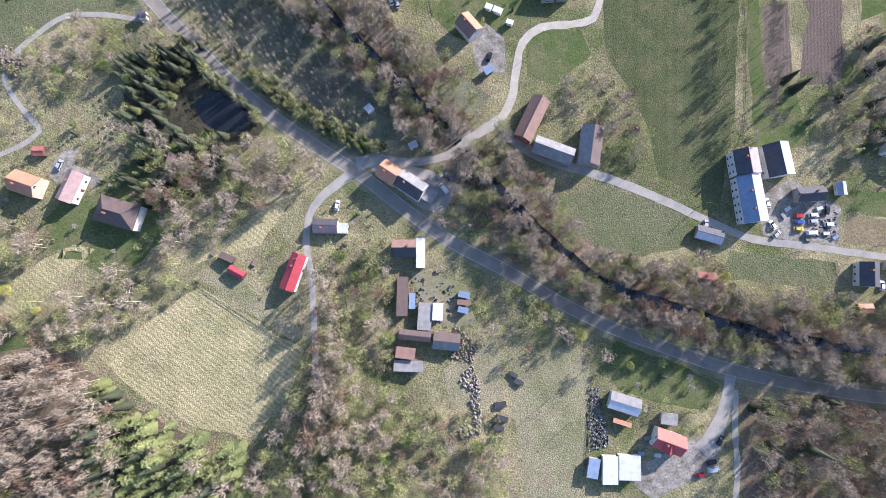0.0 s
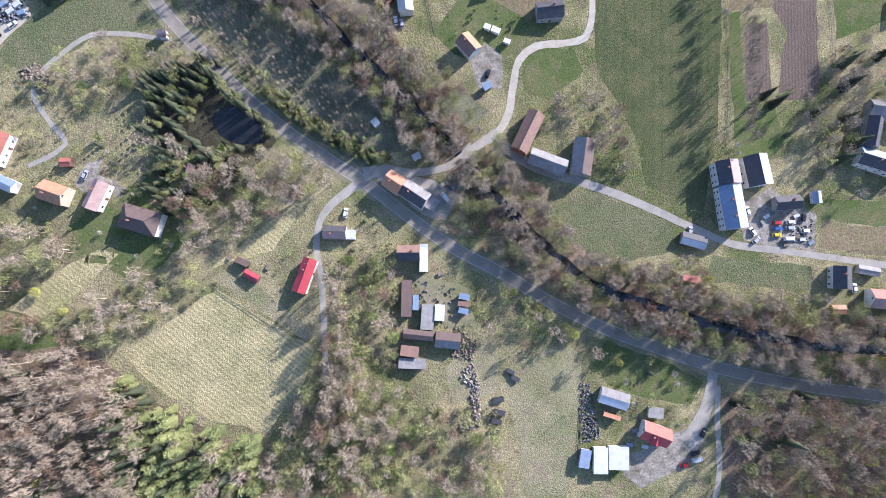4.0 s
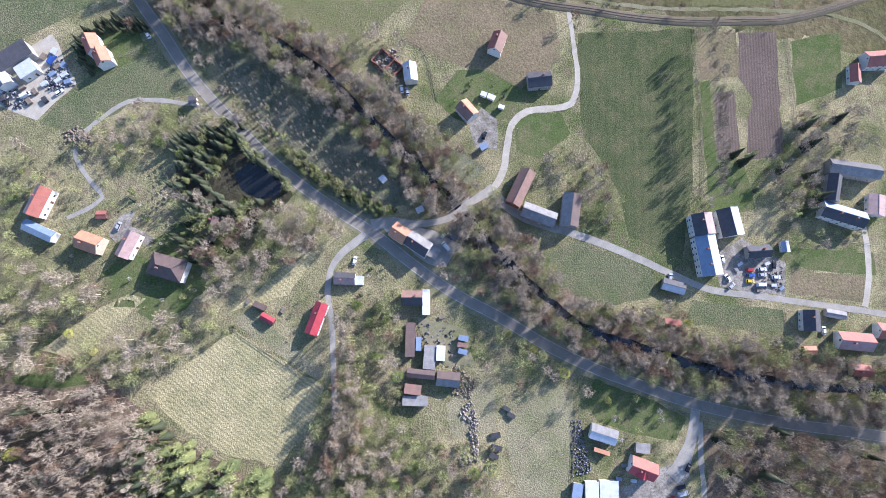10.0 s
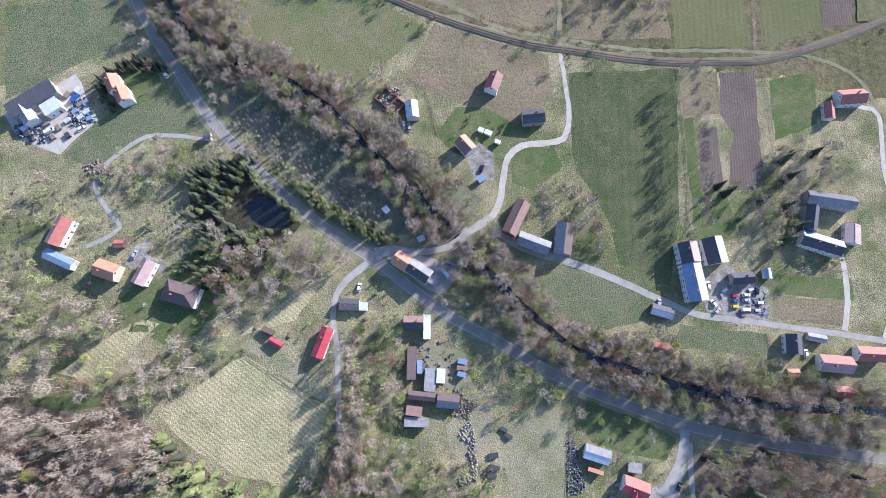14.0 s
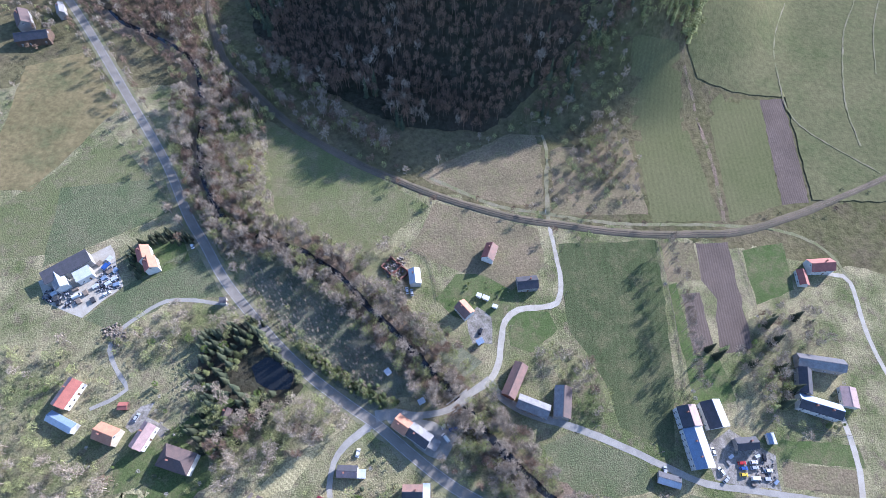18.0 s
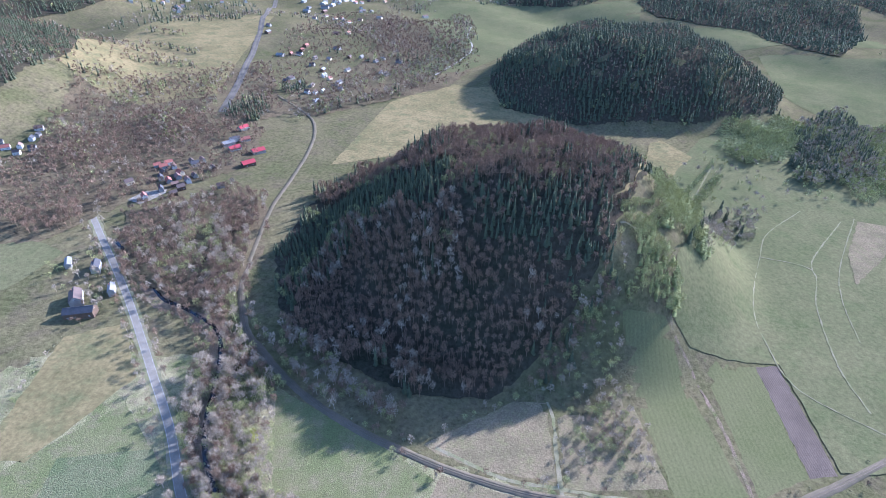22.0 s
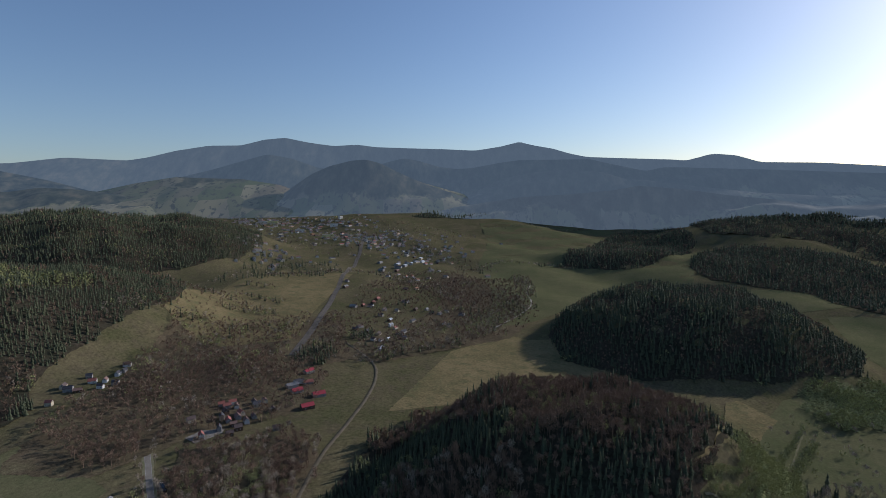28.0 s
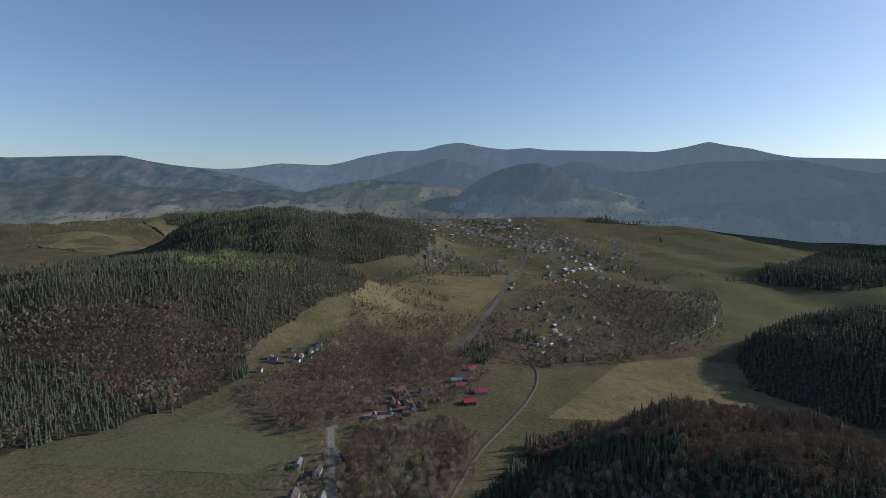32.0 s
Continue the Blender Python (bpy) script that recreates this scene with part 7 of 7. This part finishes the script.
def pole(x, y, h=8.5):
    top = new("utility_pole")
    top.matrix_world = pose(x, y, hz(x, y))
    tagged(top, "wooden utility pole with a short crossarm", "utility pole", group="utility poles")
    v, t = tri_prism((0, 0, -0.5), (0, 0, h), 0.15, 0.1, 8)
    mesh_object("shaft", v, t.tolist() + [list(range(8, 16))], M_LOG, top)
    bm = bmesh.new()
    box(bm, -0.8, -0.06, h - 0.5, 0.8, 0.06, h - 0.38)
    part("crossarm", bm, M_LOG, top)
    for px in (-0.7, 0, 0.7):
        bm = bmesh.new()
        box(bm, px - 0.05, -0.05, h - 0.38, px + 0.05, 0.05, h - 0.2)
        part("insulator", bm, M_FRAME, top)


for q in ((89, -64), (84, -96), (92, -106), (118, -4), (150, -16), (190, -36), (228, -33), (110, 70), (111, 100), (103, 140), (-18, -40), (-9, -60), (48, 20), (76, 48), (-70, 64), (-104, 106), (-150, 180), (-210, 262)):
    pole(*q)


def fence(points, label, spacing=2.6, h=1.2, material=M_LOG):
    """Posts and two rails along a line."""
    top = new("fence")
    c = smooth(points, spacing)
    x0, y0 = c[0]
    z0 = hz(x0, y0)
    top.matrix_world = pose(float(x0), float(y0), z0)
    tagged(top, label, "fence")
    me = box_mesh("post", (0.12, 0.12, h + 0.4), material, -0.4)
    for k, (x, y) in enumerate(c):
        shared("post", me, top, pose(float(x - x0), float(y - y0), hz(x, y) - z0))
    for zz in (0.5, 1.0):
        vs, fs = [], []
        for k, (x, y) in enumerate(c):
            z = hz(x, y) - z0 + zz
            vs += [(x - x0, y - y0, z - 0.06), (x - x0, y - y0, z + 0.06), (x - x0 + 0.05, y - y0 + 0.05, z + 0.06), (x - x0 + 0.05, y - y0 + 0.05, z - 0.06)]
            if k:
                b0 = 4 * (k - 1)
                for i in range(4):
                    j = (i + 1) % 4
                    fs.append((b0 + i, b0 + j, b0 + 4 + j, b0 + 4 + i))
        mesh_object("rail_bar", vs, fs, material, top)


fence([(104, -72), (101, -96), (98, -126)], "timber fence between paddock and scrap yard")
fence([(106, -72), (130, -80), (156, -90)], "timber garden fence along the road")
fence([(-58, -50), (-40, -62), (-18, -76)], "low fence between garden strip and field", 3.0, 1.0)
fence([(212, -50), (210, -39)], "short wooden fence beside the small meadow")
fence([(226, 108), (227, 70), (226, 40)], "wire fence posts beside the ploughed plot", 4.0)
fence([(174, 112), (174.5, 60), (172, 20), (166, 8)], "fence along the edge of the long meadow", 4.0)
fence([(36, 64), (30, 90), (20, 98)], "garden fence above the stream", 3.0)
fence([(210, 2), (262, -6)], "fence between the two farms", 3.5)

# the stone bridge
bridge = new("stone_bridge")
bridge.matrix_world = pose(47.5, 8.6, hz(47.5, 8.6), 0, 0, 37)
tagged(bridge, "low stone road bridge with parapets over the stream", "bridge")
for sgn in (-1, 1):
    bm = bmesh.new()
    box(bm, -7, sgn * 2.7 - 0.2, -2.0, 7, sgn * 2.7 + 0.2, 0.9)
    part("parapet", bm, W_GREY, bridge, "grey stone parapet")
bm = bmesh.new()
box(bm, -6.5, -2.5, -1.5, 6.5, 2.5, 0.12)
part("deck", bm, M_LANE, bridge)

# ---- distant mountains ----
SKYLINE = [(75, 3.3), (66.7, 3.6), (59.5, 4.0), (53.1, 3.5), (49.2, 3.3), (46.9, 3.43), (43.2, 4.04), (38.4, 3.93), (36.7, 4.26), (34.3, 4.96), (31.3, 5.54), (28.3, 5.65), (26.1, 6.27), (24, 6.52), (21.5, 6.04), (19, 5.74), (16.6, 5.9), (14.5, 5.64), (7.1, 5.38), (3.8, 5.18), (1.1, 5.54), (-1, 6.01), (-2.3, 5.63), (-4.5, 5.2), (-6.4, 4.59), (-8.1, 4.21), (-16.3, 3.66), (-17.6, 3.5), (-19.9, 4.07), (-21.9, 3.81), (-23.9, 3.08), (-28.4, 2.82), (-32.5, 2.37), (-35, 2.06), (-45, 1.8)]
LEFT_RIDGE = [(75, 3.5), (65.4, 3.67), (59.5, 4.16), (57.2, 4.28), (55.3, 3.87), (53.1, 3.55), (50.7, 3.31), (48.2, 2.89), (44.6, 2.07), (41.3, 1.06), (38.5, -0.3), (36, -3), (-45, -3)]
LEFT_FOOT = [(75, 1.6), (65.5, 1.77), (61.2, 2.19), (58.4, 1.88), (55.4, 1.43), (50.8, 1.3), (47.3, 1.0), (45.2, 1.37), (43, 1.28), (40.2, 0.95), (36.8, 0.26), (34.4, -0.95), (31, -3), (-45, -3)]
BLUE_HILLS = [(75, -3), (39, -2), (36.8, 0.68), (34.4, 2.32), (31.3, 3.14), (28.3, 4.08), (25.8, 4.82), (23.4, 4.41), (20.9, 3.5), (17.5, 2.9), (14.5, 3.7), (12.7, 4.2), (11.5, 4.45), (9.9, 4.15), (7.8, 3.5), (6, 3.25), (4.2, 3.3), (1, 3.85), (-1.1, 4.08), (-8.3, 3.99), (-10.1, 3.51), (-13.9, 2.58), (-15.4, 2.91), (-17.2, 2.85), (-24, 2.4), (-33, 1.7), (-45, 1.4)]
TOWN_HILLS = [(75, -3), (31, -3), (28.3, -1.3), (25.8, -0.33), (23.3, 1.53), (21.5, 2.76), (19.6, 3.62), (17.2, 4.22), (15.7, 4.33), (14.2, 3.95), (12.9, 3.3), (11.5, 2.6), (9.4, 1.7), (7.1, 0.9), (4.8, 0.1), (3, -0.9), (0, -3), (-45, -3)]
RIGHT_HILLS = [(75, -3), (10, -3), (7.5, -1.3), (5.3, 0.32), (3.1, 1.02), (1.5, 1.87), (-1.1, 2.57), (-3.6, 2.85), (-6, 2.96), (-9.7, 2.6), (-11.9, 1.83), (-13.9, 1.68), (-19, 0.88), (-24, 0.23), (-28.5, -0.1), (-35, -0.19), (-45, 0)]
RIGHT_FOOT = [(75, -3), (16, -3.5), (13.4, -2.3), (9.9, -1.5), (6.4, -0.99), (3, -0.49), (-1.2, 0.1), (-6.2, 0.32), (-10.7, 0.68), (-13.2, 1.11), (-17.3, 0.7), (-21.6, 0), (-25.4, -0.43), (-28.5, -1.08), (-35, -0.8), (-45, -0.6)]
VALLEY_FIELDS = [(75, -1.2), (50, -1.4), (44.2, -0.93), (41.3, 0.95), (37.9, 1.81), (34.4, 2.44), (32, 2.35), (28.3, 2.25), (24.6, 1.65), (22.1, 0.6), (17.1, 0.9), (14.1, 1.66), (11.4, 2.5), (9.3, 1.7), (6.5, 0.9), (3.7, 0.1), (1.4, -0.6), (-3, -1.6), (-45, -2.5)]


def backdrop_mat(name, wooded, haze_glow, haze_strength, haze_dim=0.6, tree_foot=400.0):
    """Distant land: parcels of grass and stubble with hedges low down, forest on the heights (broadly above tree_foot).
    Haze is painted in by a dimmed base colour and bluish emission.
    """
    m = bpy.data.materials.new(name)
    m.use_nodes = True
    n, l = m.node_tree.nodes, m.node_tree.links
    p = n["Principled BSDF"]
    p.inputs["Roughness"].default_value = 0.95
    p.inputs["Specular IOR Level"].default_value = 0.05
    flat = n.new("ShaderNodeMapping")
    flat.inputs["Scale"].default_value = (1, 0.55, 0)
    flat.inputs["Rotation"].default_value = (0, 0, 0.5)
    l.new(n.new("ShaderNodeNewGeometry").outputs["Position"], flat.inputs["Vector"])

    def ramp(stops):
        r = n.new("ShaderNodeValToRGB")
        e = r.color_ramp.elements
        while len(e) < len(stops):
            e.new(0.5)
        for k, (at, c) in enumerate(stops):
            e[k].position, e[k].color = at, (*c, 1)
        return r

    def noise_at(scale, detail):
        t = n.new("ShaderNodeTexNoise")
        t.inputs["Scale"].default_value, t.inputs["Detail"].default_value, t.inputs["Roughness"].default_value = scale, detail, 0.65
        l.new(flat.outputs[0], t.inputs["Vector"])
        return t.outputs["Fac"]

    def blend(fac, a, b):
        x = n.new("ShaderNodeMix")
        x.data_type = "RGBA"
        l.new(fac, x.inputs["Factor"])
        for sock, v in ((x.inputs["A"], a), (x.inputs["B"], b)):
            if isinstance(v, tuple):
                sock.default_value = (*v, 1)
            else:
                l.new(v, sock)
        return x.outputs["Result"]

    cell = n.new("ShaderNodeTexVoronoi")
    cell.inputs["Scale"].default_value = 0.009
    l.new(flat.outputs[0], cell.inputs["Vector"])
    parcel = ramp([(0.0, (0.10, 0.105, 0.055)), (0.3, (0.19, 0.165, 0.095)), (0.55, (0.085, 0.10, 0.045)), (0.8, (0.14, 0.115, 0.08)), (1.0, (0.21, 0.19, 0.115))])
    sep = n.new("ShaderNodeSeparateColor")
    l.new(cell.outputs["Color"], sep.inputs[0])
    l.new(sep.outputs[0], parcel.inputs[0])
    hedge = ramp([(0.54, (0, 0, 0)), (0.60, (1, 1, 1))])
    l.new(noise_at(0.03, 6), hedge.inputs[0])
    col = blend(hedge.outputs[0], parcel.outputs[0], (0.05, 0.048, 0.035))
    tree = ramp([(0.34, (0.012, 0.018, 0.014)), (0.5, (0.045, 0.05, 0.034)), (0.66, (0.105, 0.092, 0.06))])
    l.new(noise_at(0.016, 8), tree.inputs[0])
    edge = ramp([(0.62 - 0.5 * wooded, (0, 0, 0)), (0.66 - 0.5 * wooded, (1, 1, 1))])
    up = n.new("ShaderNodeSeparateXYZ")
    l.new(flat.inputs["Vector"].links[0].from_socket, up.inputs[0])
    above = n.new("ShaderNodeMapRange")
    above.inputs["From Min"].default_value, above.inputs["From Max"].default_value = tree_foot - 100, tree_foot + 100
    above.inputs["To Min"].default_value, above.inputs["To Max"].default_value = -0.2, 0.2
    l.new(up.outputs["Z"], above.inputs["Value"])
    grown = n.new("ShaderNodeMath")
    l.new(noise_at(0.0032, 7), grown.inputs[0])
    l.new(above.outputs[0], grown.inputs[1])
    l.new(grown.outputs[0], edge.inputs[0])
    # haze painted in: the land's own colour dimmed
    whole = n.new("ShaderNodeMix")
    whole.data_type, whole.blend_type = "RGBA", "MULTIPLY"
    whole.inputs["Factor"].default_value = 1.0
    whole.inputs["B"].default_value = (haze_dim, haze_dim, haze_dim, 1)
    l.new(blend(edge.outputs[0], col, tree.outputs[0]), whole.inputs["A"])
    l.new(whole.outputs["Result"], p.inputs["Base Color"])
    # bluish emission stands in for the air light of the haze
    p.inputs["Emission Color"].default_value = (*haze_glow, 1)
    p.inputs["Emission Strength"].default_value = haze_strength
    return m


def range_mesh(name, material, r0, r1, seed, label, line, bulge=0.9, rough_by=14.0):
    """A range of hills round the head of the valley: a crest at r1 that falls to the ground at r0."""
    rng = np.random.RandomState(seed)
    az = np.linspace(75, -45, 481)
    s = np.array(line[::-1])
    el = np.interp(az, s[:, 0], s[:, 1])
    for _ in range(2):
        el = np.convolve(np.pad(el, 1, mode="edge"), (0.25, 0.5, 0.25), "valid")
    wave = [(f, rng.uniform(0, 6.28), rng.uniform(3, 9)) for f in (19, 31, 47, 83, 131)]
    v = []
    for k in np.linspace(0, 1, 28):
        r = r0 + (r1 - r0) * k
        x, y = 40 - np.sin(np.radians(az)) * r, -58 + np.cos(np.radians(az)) * r
        foot = np.minimum(height(x, y), 240) - 12
        top = 284 + np.tan(np.radians(el)) * r1
        spurs = sum(np.sin(np.radians(az) * f + ph + tw * k) / (f / 19) ** 0.7 for f, ph, tw in wave) * rough_by * math.sin(k * math.pi)
        z = np.minimum(foot + (top - foot) * k ** bulge + spurs, 284 + np.tan(np.radians(el)) * r - 0.5) if k < 1 else top
        v.append(np.stack([x, y, z], 1))
    v = np.stack(v, 0)
    m_, n_ = v.shape[:2]
    i = np.arange(m_ * n_).reshape(m_, n_)
    q = np.stack([i[:-1, :-1], i[:-1, 1:], i[1:, 1:], i[1:, :-1]], -1).reshape(-1, 4)[:, ::-1]
    return tagged(tri_object(name, v.reshape(-1, 3), q, material), label, "mountains", kind="structure")


# each range has its own painted haze: emission colour, emission strength, dimming
range_mesh("backdrop", backdrop_mat("far_haze_glow_forest", 0.75, (0.19, 0.262, 0.345), 0.50, 0.7), 4300, 4750, 1, "far wooded mountain range on the horizon, blue from a haze glow", SKYLINE, 0.9, 12)
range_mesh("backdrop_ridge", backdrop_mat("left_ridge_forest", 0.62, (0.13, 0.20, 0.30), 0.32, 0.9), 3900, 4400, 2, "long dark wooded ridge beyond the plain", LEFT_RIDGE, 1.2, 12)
range_mesh("backdrop_hills", backdrop_mat("haze_glow_hill_forest", 0.68, (0.17, 0.24, 0.32), 0.42, 0.75), 3900, 4280, 3, "hazy wooded hills below the mountains", BLUE_HILLS, 0.9, 10)
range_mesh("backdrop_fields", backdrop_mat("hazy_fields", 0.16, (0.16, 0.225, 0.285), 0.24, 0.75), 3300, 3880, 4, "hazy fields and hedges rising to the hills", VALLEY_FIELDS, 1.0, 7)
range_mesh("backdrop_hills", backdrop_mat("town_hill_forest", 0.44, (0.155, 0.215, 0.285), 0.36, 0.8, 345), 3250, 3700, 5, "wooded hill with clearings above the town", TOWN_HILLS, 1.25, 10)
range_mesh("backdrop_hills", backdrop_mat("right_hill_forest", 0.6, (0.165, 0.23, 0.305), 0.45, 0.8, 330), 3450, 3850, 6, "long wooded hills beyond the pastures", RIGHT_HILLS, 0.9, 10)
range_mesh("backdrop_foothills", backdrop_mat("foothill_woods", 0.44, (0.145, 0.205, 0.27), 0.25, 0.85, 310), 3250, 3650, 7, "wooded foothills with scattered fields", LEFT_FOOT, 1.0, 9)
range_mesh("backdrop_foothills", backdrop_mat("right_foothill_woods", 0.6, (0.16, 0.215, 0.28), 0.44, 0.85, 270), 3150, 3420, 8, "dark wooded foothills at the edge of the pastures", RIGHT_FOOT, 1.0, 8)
